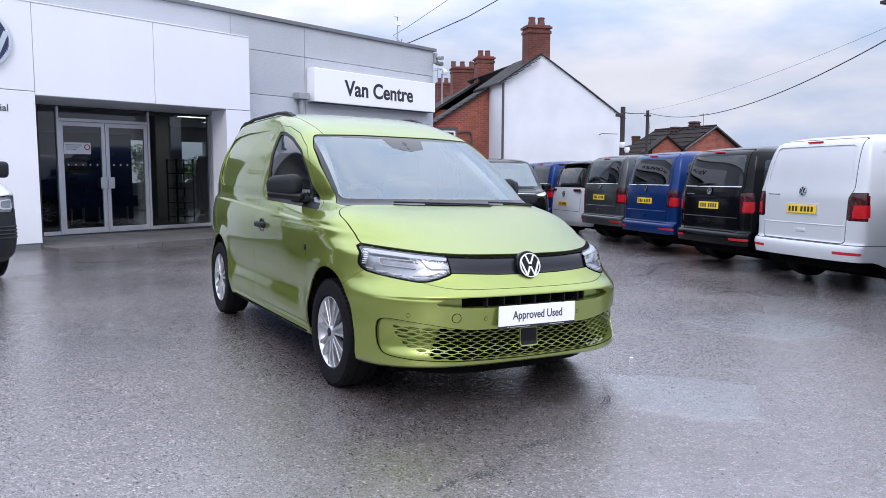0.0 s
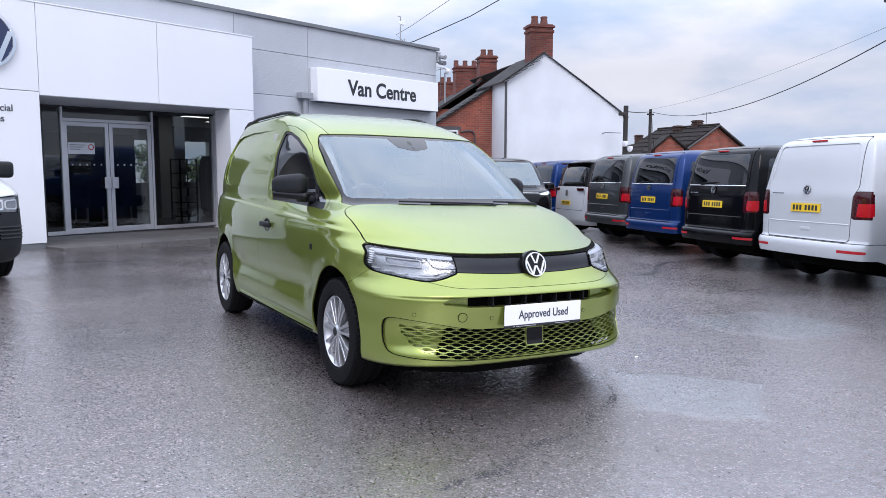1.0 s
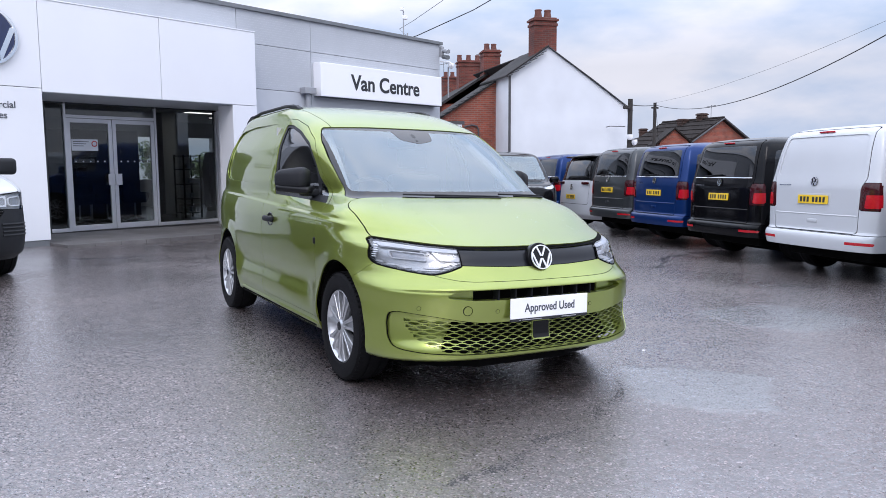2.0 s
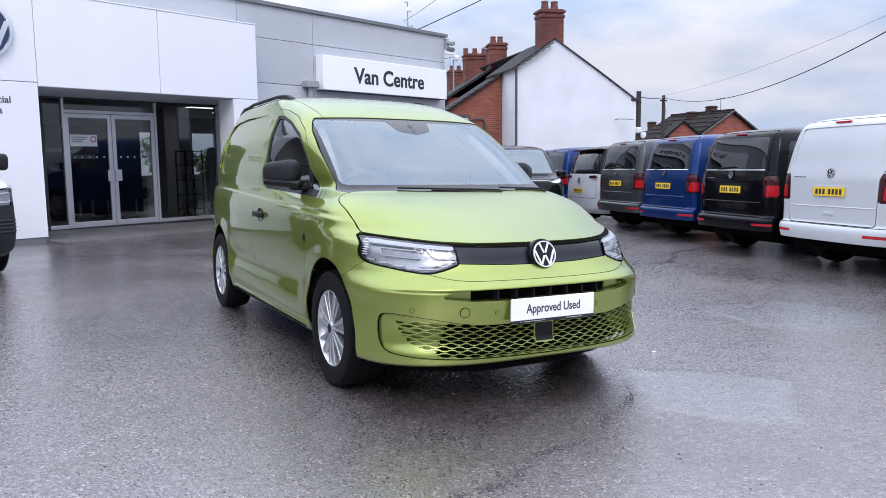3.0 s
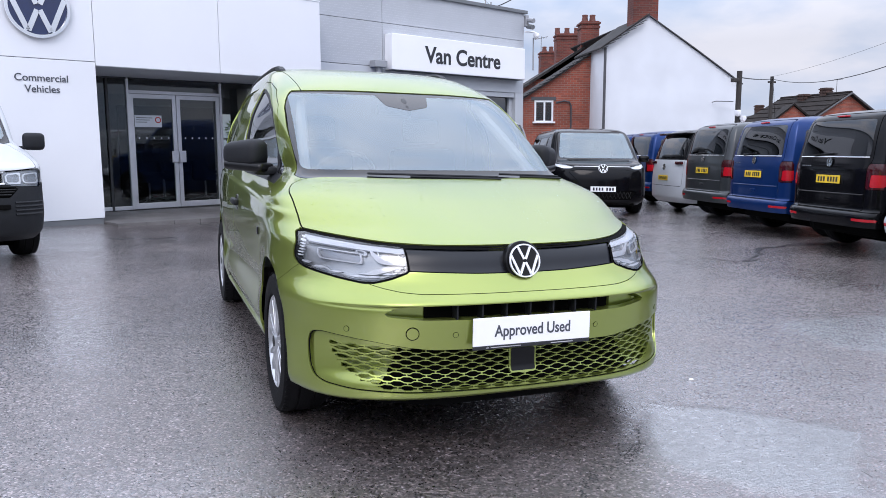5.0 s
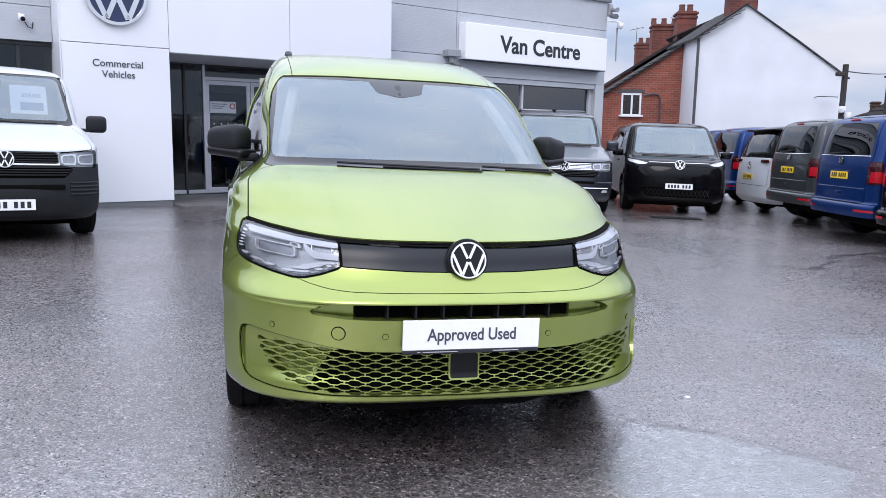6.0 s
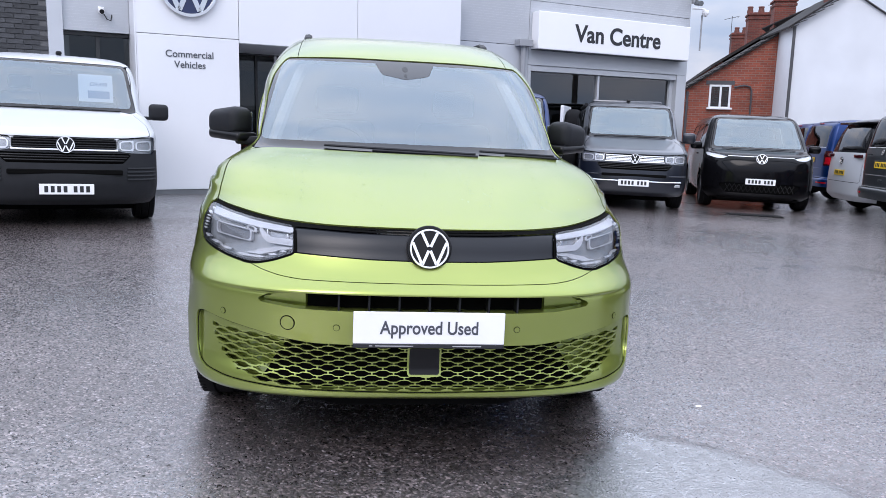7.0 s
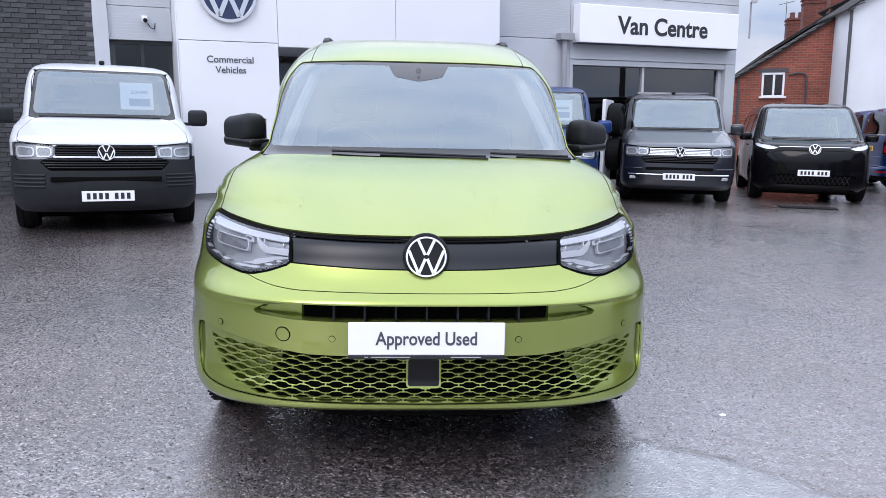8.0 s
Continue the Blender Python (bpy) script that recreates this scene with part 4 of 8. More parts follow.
        q = sh.sx(2.22, 0.887) * s
        hb = box((q + s * 0.014, 2.23, 0.889), (0.036, 0.21, 0.042), 0.015)
        part("door_handle", hb, M_TRIM, d, "black pull handle", True)
        cup = lathe([(s * -0.004, 0.001), (s * 0.0005, 0.05), (s * 0.003, 0.056), (s * -0.01, 0.060)], 24, None, "X", (q, 2.22, 0.887))
        bmesh.ops.scale(cup, vec=(1, 1.2, 0.85), verts=cup.verts, space=Matrix.Translation((-q, -2.22, -0.887)))
        part("handle_cup", cup, M_GLOSSBLACK, d, "", True)
        rp = take(outline(recess, (1, 2)), fl, 0)
        sh.panel("side_panel", rp, M_LIME, top, "recessed blank side panel", lambda P: 0.012 * np.clip((P[:, 1] - 2.60) / 0.5, 0, 1), 0)
        rim = box((sh.sx(1.262, 0.803) * s, 1.262, 0.803), (0.014, 0.034, 0.042), 0.006)
        part("side_repeater", rim, M_GLOSSBLACK, top, "", True)
    # roof skin between its channels
    r = take(outline([(-0.575, 1.60), (0.575, 1.60), (0.60, 4.2), (-0.60, 4.2)], (0, 1)), lambda V, N: (V[:, 2] > 1.50) & (N[:, 2] > 0.3), 0.002)
    sh.panel("roof", r, M_LIMEWET, top)
    # bumper below its joint
    za = curve_of((0, 0.660), (0.42, 0.661), (0.50, 0.666), (0.57, 0.678), (0.66, 0.700), (1.0, 0.72))
    zb = curve_of((0.20, 0.700), (0.30, 0.745), (0.40, 0.77), (0.46, 0.752), (0.62, 0.655), (0.75, 0.60))

    def below(P):
        return P[:, 2] - np.where(P[:, 1] < 0.26, za(np.abs(P[:, 0])), zb(P[:, 1]))
    bu = take(below, lambda V, N: (V[:, 1] < 0.80) & (V[:, 2] < 0.95), 0.0012)
    bump = sh.panel("front_bumper", bu, M_LIME, top, "", 0.0, 0.036)
    # rear doors' joint
    sh.panel("body_shell", pool, M_LIME, top, "", 0.0, 0.008)
    for strip_ in joints:
        if strip_:
            sh.panel("panel_joint", strip_, M_GAP, top, "", 0.006, 0)
    # headlamps: clear lens over bright reflectors and frosted guides
    for s, faces in zip((1, -1), lamps):
        hl = sh.panel("headlight", faces, M_LENS, top, "clear headlight with white light guides", 0.0, 0.0)
        hl.visible_shadow = False
        def within(poly, pool_):
            return sh.cut(pool_, outline([(x * s, z) for x, z in poly], (0, 2)))[0]
        mid = outline([(x * s, z) for x, z in lamp], (0, 2))
        inn, bez = sh.cut(faces, lambda P: mid(P) + 0.004 + 0.007 * np.clip((0.79 - P[:, 2]) / 0.05, 0, 1))
        sh.panel("bezel", bez, M_FRIT, hl, "", 0.003, 0.03)
        sh.panel("reflector", inn, M_LAMP, hl, "", 0.030, 0)
        # daylight guides: along the top, down the outer edge, along the foot, and a bent one inboard
        for poly, ins in (([(0.478, 0.826), (0.62, 0.839), (0.72, 0.851), (0.81, 0.862), (0.80, 0.840), (0.70, 0.829), (0.60, 0.817), (0.478, 0.806)], 0.007),
                          ([(0.836, 0.756), (0.80, 0.743), (0.72, 0.725), (0.64, 0.712), (0.60, 0.714), (0.54, 0.728), (0.475, 0.752), (0.475, 0.760), (0.54, 0.737), (0.60, 0.723), (0.64, 0.721), (0.72, 0.734), (0.80, 0.753), (0.832, 0.766)], 0.005),
                          ([(0.476, 0.785), (0.555, 0.787), (0.585, 0.806), (0.598, 0.822), (0.606, 0.818), (0.597, 0.795), (0.582, 0.775), (0.565, 0.766), (0.476, 0.762)], 0.006),
                          ([(0.478, 0.755), (0.53, 0.745), (0.60, 0.728), (0.66, 0.730), (0.60, 0.745), (0.54, 0.757), (0.478, 0.762)], 0.012)):
            sh.panel("light_guide", within(poly, inn), M_LAMPWHITE, hl, "", ins, 0.010)
        for k in range(7):
            z0 = 0.772 + 0.0125 * k
            x0 = 0.846 - 0.024 * (k / 6) ** 1.6
            sh.panel("light_tick", within([(x0 - 0.020, z0), (x0 - 0.002, z0 + 0.001), (x0 - 0.004, z0 + 0.009), (x0 - 0.023, z0 + 0.008)], inn), M_BRIGHT, hl, "", 0.004, 0.006)
        # two lamp modules in bright frames over a dark bowl
        for a, b, c, d in ((0.635, 0.785, 0.764, 0.820), (0.615, 0.655, 0.795, 0.828)):
            ring = within(rounded([(a, c), (b, c + 0.012), (b, d), (a, d - 0.012)], 0.008), inn)
            hole, ring = sh.cut(ring, outline([(s * x, z) for x, z in rounded([(a + 0.005, c + 0.004), (b - 0.004, c + 0.016), (b - 0.004, d - 0.004), (a + 0.005, d - 0.016)], 0.006)], (0, 2)))
            sh.panel("module_frame", ring, M_LAMPWHITE, hl, "", 0.012, 0.012)
            sh.panel("lamp_bowl", hole, M_LAMPDARK, hl, "", 0.028, 0)
        for k in range(5):
            x0 = 0.497 + 0.019 * k
            sh.panel("module_fin", within([(x0, 0.790), (x0 + 0.006, 0.790), (x0 + 0.006, 0.808 + 0.002 * k), (x0, 0.808 + 0.002 * k)], inn), M_BRIGHT, hl, "", 0.010, 0.012)
        sh.panel("indicator_lamp", within([(0.482, 0.788), (0.578, 0.790), (0.592, 0.812), (0.482, 0.804)], inn), M_LAMPDARK, hl, "", 0.022, 0.0)
    # pierced lower grille on a fine sheet that follows the nose
    fine = Sheet()
    nx, nz = 560, 120
    xs, zz = np.linspace(-0.85, 0.85, nx), np.linspace(0.262, 0.512, nz)
    hollow = curve_of((0.26, 0.008), (0.30, 0.011), (0.36, 0.028), (0.43, 0.032), (0.515, 0.026))
    fine.V = np.array([(x, sh.fy(x, z) + float(hollow(z)), z) for z in zz for x in xs])
    G = fine.V.reshape(len(zz), len(xs), 3)
    nn = np.cross(np.gradient(G, axis=1), np.gradient(G, axis=0)).reshape(-1, 3)
    fine.N = nn / np.linalg.norm(nn, axis=1)[:, None]
    F = [(j * nx + i, j * nx + i + 1, (j + 1) * nx + i + 1, (j + 1) * nx + i) for j in range(nz - 1) for i in range(nx - 1)]
    inn, _ = fine.cut(F, outline(lowframe, (0, 2)))
    sq = rounded([(-0.060, 0.330), (0.046, 0.330), (0.046, 0.423), (-0.060, 0.423)], 0.008)

    def holes(P):
        """Long hexagons between wavy ribs: rows set off by half a cell, joined by short ties, thinning out to slits at the sides."""
        x, z = P[:, 0], P[:, 2]
        up = z - 0.075 * np.maximum(np.abs(x) - 0.38, 0.0)
        pitch, wid = 0.0163, 0.076
        row = np.floor((up - 0.2755) / pitch)
        best = np.full(len(P), 1.0)
        wall = 0.0015 + 0.0026 * np.clip((np.abs(x) - 0.44) / 0.30, 0, 1)
        for k in (-1, 0, 1):
            r = row + k
            fz = np.abs(up - 0.2755 - (r + 0.5) * pitch)
            fx = np.abs(((x / wid + 0.5 * np.mod(r, 2)) % 1.0) - 0.5) * wid
            tall = np.interp(fx, [0.013, 0.025], [0.0112, 0.0051])
            lim = np.interp((r + 0.5) * pitch + 0.2755, [0.28, 0.30, 0.33, 0.36, 0.40, 0.44], [0.60, 0.665, 0.71, 0.735, 0.757, 0.765])
            cell = np.maximum(fz - tall + wall, (fx - wid / 2 + 0.0025) * 0.5)
            cell = np.maximum(cell, np.maximum((np.abs(x) - lim) * 0.3, np.where((r < 0) | (r > 9), 0.01, -1.0)))
            best = np.minimum(best, cell)
        return np.maximum(best, 0.007 - outline(sq, (0, 2))(P))
    _, web = fine.cut(inn, holes)
    gr = fine.panel("lower_grille", web, M_LIME, top, "pierced lime lower grille", 0.0, 0.013)
    # shade behind the mesh is painted: a near-black sheet, its ends slanted
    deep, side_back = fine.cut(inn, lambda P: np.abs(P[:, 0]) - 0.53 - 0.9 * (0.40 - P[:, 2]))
    fine.panel("grille_shade_sheet", deep, M_GAP, gr, "", 0.075, 0)
    for s in (-1, 1):
        fine.panel("grille_backing", [f for f in side_back if fine.V[f[0]][0] * s > 0], M_LIME, gr, "", lambda P: np.interp(np.abs(P[:, 0]), [0.53, 0.60, 0.66, 0.72, 0.78], [0.15, 0.11, 0.070, 0.035, 0.012]), 0)
    pc, _ = fine.cut(inn, outline(sq, (0, 2)))
    fine.panel("radar_cover", pc, M_GLOSSBLACK, gr, "square black sensor cover", -0.004, 0.015)
    # intake slot: a near-black sheet paints the shade of its depth
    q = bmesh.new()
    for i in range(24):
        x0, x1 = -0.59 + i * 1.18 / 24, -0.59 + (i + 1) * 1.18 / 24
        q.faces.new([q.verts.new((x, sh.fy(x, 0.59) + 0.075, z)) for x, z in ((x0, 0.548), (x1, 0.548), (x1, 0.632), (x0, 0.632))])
    part("intake_shade_sheet", q, M_GAP, bump)
    for s in (-1, 1):
        q = bmesh.new()
        pts = [(0.412, 0.085), (0.425, 0.066), (0.50, 0.060), (0.555, 0.050), (0.585, 0.032), (0.60, 0.010)]
        for (x0, d0), (x1, d1) in zip(pts, pts[1:]):
            q.faces.new([q.verts.new((s * x, sh.fy(x, 0.59) + d, z)) for x, d, z in ((x0, d0, 0.548), (x1, d1, 0.548), (x1, d1, 0.632), (x0, d0, 0.632))])
        part("slot_end", q, M_LIME, bump)
    for x in (-0.31, -0.207, -0.104, 0.0, 0.104, 0.207, 0.31):
        part("slot_fin", box((x, sh.fy(x, 0.59) + 0.032, 0.592), (0.007, 0.055, 0.066), 0.002), M_TRIM, bump)
    for z0 in (0.560, 0.6215):
        q = bmesh.new()
        for i in range(30):
            x0, x1 = -0.58 + i * 1.16 / 30, -0.58 + (i + 1) * 1.16 / 30
            q.faces.new([q.verts.new(v) for v in ((x0, sh.fy(x0, z0) + 0.004, z0), (x1, sh.fy(x1, z0) + 0.004, z0), (x1, sh.fy(x1, z0) + 0.08, z0), (x0, sh.fy(x0, z0) + 0.08, z0))])
        part("slot_ledge", q, M_LIME, bump)
    # sensors and towing cap
    for x, z, r in ((-0.316, 0.503, 0.0105), (0.312, 0.503, 0.0105), (-0.714, 0.525, 0.0105), (0.714, 0.525, 0.0105), (-0.483, 0.512, 0.024)):
        nrm = Vector((-(sh.fy(x + 0.01, z) - sh.fy(x - 0.01, z)) / 0.02, 1, -(sh.fy(x, z + 0.01) - sh.fy(x, z - 0.01)) / 0.02)).normalized()
        m = Matrix.Translation((x, sh.fy(x, z), z)) @ nrm.to_track_quat("Y", "Z").to_matrix().to_4x4()
        q = lathe([(-0.0012, r * 0.97), (-0.0016, r * 1.10), (0.002, r * 1.12)], 28, None, "Y")
        bmesh.ops.transform(q, matrix=m, verts=q.verts)
        sn = part("parking_sensor" if r < 0.02 else "towing_cap", q, M_GAP, bump, "", True)
        q = lathe([(0.002, r * 0.96), (-0.0022, r * 0.94), (-0.0026, 0.0005)], 28, None, "Y")
        bmesh.ops.transform(q, matrix=m, verts=q.verts)
        part("sensor_face", q, M_LIME, sn, "", True)
    # plate and emblem
    pl = part("show_plate", box((0, 0.0, 0), (0.52, 0.010, 0.111), 0.003, Matrix.Translation((0.0, 0.004, 0.515))), M_PLATE_W, top, "white show plate reading Approved Used")
    writing("plate_lettering", "Approved Used", 0.064, pose(0.0, -0.0015, 0.495, 90, 0, 0), M_INKGREY, pl, 0.001, "dark grey lettering", "CENTER", 0.825, 0.0010)
    ft = part("plate_foot", box((0, 0.004, 0.4525), (0.52, 0.010, 0.016), 0.003), M_INK, pl, "thin black strip with small pale print")
    for x, w_ in ((-0.12, 0.13), (0.13, 0.10), (-0.2, 0.012)):
        part("print_bar", box((x, -0.0015, 0.4525), (w_, 0.002, 0.003), 0.0), M_FLATINK, pl)
    q = lathe([(0.03, 0.079), (-0.004, 0.079), (-0.007, 0.076), (-0.007, 0.001)], 48, None, "Y")
    bmesh.ops.transform(q, matrix=Matrix.Translation((-0.003, 0.104, 0.776)) @ Matrix.Rotation(radians(-14), 4, "X"), verts=q.verts)
    part("badge_mount", q, M_GLOSSBLACK, top, "", True)
    badge(top, (-0.003, 0.095, 0.774), 0.070, -14, -1, M_BRIGHT)
    # door mirrors
    for s in (-1, 1):
        mm = Matrix.Translation((s * 0.915, 1.645, 1.178)) @ Matrix.Rotation(radians(s * 40), 4, "Z")
        q = box((0, 0, 0.012), (0.235, 0.15, 0.150), 0.05, None, None, 4)
        for v in q.verts:
            k = max(0.0, v.co.x * s / 0.12)
            v.co.z = v.co.z * (1 - 0.24 * k) - 0.006 * k
            v.co.y *= 1 - 0.25 * k
        bmesh.ops.transform(q, matrix=mm, verts=q.verts)
        mr = part("door_mirror", q, M_TRIM, top, "dark grey plastic door mirror", True)
        q = box((s * -0.02, -0.002, -0.066), (0.25, 0.142, 0.050), 0.022, None, None, 3)
        for v in q.verts:
            k = max(0.0, v.co.x * s / 0.12)
            v.co.z += 0.018 * k
            v.co.y *= 1 - 0.25 * k
        bmesh.ops.transform(q, matrix=mm, verts=q.verts)
        part("mirror_foot", q, M_GLOSSBLACK, mr, "", True)
        part("mirror_arm", box((s * 0.815, 1.60, 1.095), (0.12, 0.10, 0.045), 0.016), M_TRIM, mr, "", True)
        part("mirror_glass", box((0, 0.072, 0.0), (0.185, 0.008, 0.125), 0.002, mm), M_CHROME, mr)
    # wipers along the foot of the screen
    for x0, x1, za_, zb_ in ((0.29, -0.40, 1.084, 1.098), (0.675, 0.315, 1.088, 1.098)):
        pts, low = [], []
        for t in np.linspace(0, 1, 11):
            x = x0 + (x1 - x0) * t
            z = za_ + (zb_ - za_) * t
            pts.append((x, sh.fy(x, z) - 0.024 + 0.010 * t, z))
            if t < 0.72:
                low.append((x + 0.01, sh.fy(x, z) - 0.040 + 0.022 * t, z - 0.010))
        w = wiper(top, pts, 0.006)
        part("wiper_arm", tube(low, 0.007, 6), M_TRIM, w, "", True)
    q = bmesh.new()
    n = 24
    for i in range(n):
        x0, x1 = -0.62 + 1.24 * i / n, -0.62 + 1.24 * (i + 1) / n
        q.faces.new([q.verts.new(v) for v in ((x0, sh.fy(x0, 1.058) - 0.004, 1.054), (x1, sh.fy(x1, 1.058) - 0.004, 1.054), (x1, sh.fy(x1, 1.085) - 0.004, 1.078), (x0, sh.fy(x0, 1.085) - 0.004, 1.078))])
    part("scuttle", q, M_TRIM, top, "", True)
    # roof rails
    for s in (-1, 1):
        xr = 0.565
        pts = [(s * xr, 2.50, 1.715), (s * xr, 2.56, 1.742), (s * xr, 2.68, 1.762), (s * xr, 2.9, 1.772), (s * xr, 3.6, 1.764), (s * xr, 3.95, 1.732), (s * xr, 4.03, 1.69)]
        rl = part("roof_rail", tube(pts, 0.014, 8), M_TRIM, top, "black roof rail", True)
        for foot in ([(2.44, 1.69), (2.72, 1.69), (2.70, 1.772), (2.60, 1.764), (2.50, 1.738)], [(3.82, 1.68), (4.06, 1.68), (4.02, 1.714), (3.90, 1.750), (3.84, 1.756)]):
            part("rail_foot", prism(foot, s * xr - 0.020, s * xr + 0.020, "YZ", None, 0.008), M_TRIM, rl)
    # wheels and dark wheel housings
    for hy, xw in ((0.868, 0.785), (3.63, 0.780)):
        for s in (-1, 1):
            make_wheel(top, (s * xw, hy, 0.325), s, 0.325, 0.205, 0.213, "cap", M_RIM)
    housings(top, (0.862, 3.63), 0.384, 0.335, 0.868)
    # floor and underside
    q = box((0, 2.35, 0.190), (1.27, 3.7, 0.13), 0.03)
    box((0, 2.27, 0.245), (1.72, 1.9, 0.05), 0.02, None, q)
    join(q, prism([(-0.30, 0.24), (0.30, 0.24), (0.52, 0.36), (0.62, 0.52), (-0.62, 0.52), (-0.52, 0.36)], 0.155, 0.27, "XY"))
    part("underbody", q, M_GAP, top)
    for hy in (0.868, 3.63):
        part("axle", box((0, hy, 0.20), (1.36, 0.16, 0.16), 0.03), M_GAP, top)
    part("sill_trim", box((-0.862, 2.20, 0.268), (0.03, 1.9, 0.025), 0.01), M_LIME, top)
    # cabin
    q = box((0, 1.36, 0.98), (1.34, 0.52, 0.15), 0.06)
    box((-0.36, 1.50, 1.05), (0.42, 0.26, 0.09), 0.04, None, q)
    part("dashboard", q, M_CABIN, top, "", True)
    steering_wheel(top, (-0.36, 1.66, 1.035))
    front_seat(top, -0.37, 1.98, 0.48)
    front_seat(top, 0.37, 1.98, 0.48)
    part("bulkhead", box((0, 2.52, 1.0), (1.50, 0.03, 1.15), 0.0), M_LINER, top, "pale load-bay bulkhead")
    part("headlining", box((0, 2.25, 1.60), (1.1, 0.5, 0.02), 0.0), M_LINER, top)
    part("cabin_floor", box((0, 1.9, 0.40), (1.6, 1.6, 0.04), 0.0), M_CABIN, top)
    sd = outline(rounded([(-0.17, 1.56), (0.17, 1.56), (0.125, 1.47), (0.05, 1.455), (0.0, 1.445), (-0.05, 1.455), (-0.125, 1.47)], 0.015), (0, 2))
    pc, _ = sh.cut(glass, sd)
    sn = sh.panel("sensor_housing", pc, M_FRIT, top, "dark sensor cover at the top of the windscreen", 0.003, 0)
    for x, z, r in ((0.0, 1.505, 0.016), (0.0, 1.468, 0.010)):
        pc, _ = sh.cut(glass, lambda P: np.hypot(P[:, 0] - x, P[:, 2] - z) - r)
        sh.panel("sensor_eye", pc, M_GLOSSBLACK, sn, "", 0.0022, 0)
    q = box((0, 1.86, 1.46), (0.22, 0.03, 0.07), 0.02)
    part("interior_mirror", q, M_GLOSSBLACK, top, "", True)
    for s in (-1, 1):
        part("pillar_trim", tube([(s * 0.66, 1.28, 1.08), (s * 0.61, 1.60, 1.30), (s * 0.56, 1.92, 1.50)], 0.03, 8), M_LINER, top, "", True)
    # rain beads on the bonnet
    q = bmesh.new()
    for k in range(720):
        if k % 5 < 2:
            x, y = random.uniform(-0.7, 0.7), 0.93 - abs(random.gauss(0, 0.10))
        elif k % 5 == 2:
            x, y = random.choice((-1, 1)) * random.uniform(0.5, 0.74), random.uniform(0.45, 0.95)
        else:
            x, y = random.choice((-0.46, -0.24, -0.19, 0.2, 0.26, 0.5)) + random.gauss(0, 0.018), random.uniform(0.35, 0.93)
        lo, hi = 0.85, 1.075
        if sh.fy(x, hi) < y or sh.fy(x, lo) > y:
            continue
        for _ in range(16):
            md = (lo + hi) / 2
            lo, hi = (md, hi) if sh.fy(x, md) < y else (lo, md)
        r = random.uniform(0.0014, 0.0038)
        ring = [q.verts.new((x + r * math.cos(t), y + r * math.sin(t), lo + 0.28 * r * math.sin(t) - 0.0003)) for t in np.linspace(0, 2 * math.pi, 6, endpoint=False)]
        cap = q.verts.new((x, y, lo + r * 0.55))
        for i in range(6):
            q.faces.new((ring[i], ring[(i + 1) % 6], cap))
    tagged(part("rain_bead", q, M_BEAD, top, "rain beads on the bonnet", True), "", "", "", "stuff")
    return top



def arches(sh, pool, hubs, r, hz, zmax):
    for hy in hubs:
        _, _, pool = carve(sh, pool, lambda P: np.hypot(P[:, 1] - hy, P[:, 2] - hz) - r,
                           lambda V, N: (np.abs(V[:, 0]) > 0.5) & (V[:, 2] < zmax) & (np.abs(V[:, 1] - hy) < 0.6), 0)
    return pool


def housings(top, hubs, r, hz, xo):
    for hy in hubs:
        for s in (-1, 1):
            q = bmesh.new()
            n = 14
            ring = [[q.verts.new((s * x, hy + r * math.cos(t), hz + r * math.sin(t))) for t in np.linspace(-0.12, math.pi + 0.12, n)] for x in (xo, xo - 0.32)]
            for i in range(n - 1):
                q.faces.new((ring[0][i], ring[0][i + 1], ring[1][i + 1], ring[1][i]))
            q.faces.new(ring[1])
            part("wheel_housing", q, M_GAP, top)


def side_glass(sh, pool, top, specs):
    """Windows in both flanks: outlines in (y, z), each with its glass."""
    for poly, glass in specs:
        for s in (-1, 1):
            inn, _, pool = carve(sh, pool, outline(poly, (1, 2)), lambda V, N: (V[:, 0] * s > 0.4) & (np.abs(N[:, 0]) > 0.3), 0)
            p = sh.panel("side_window", inn, glass, top, "", 0.006, 0.006)
            if p and glass is not M_GLOSSBLACK:
                p.visible_shadow = False
    return pool


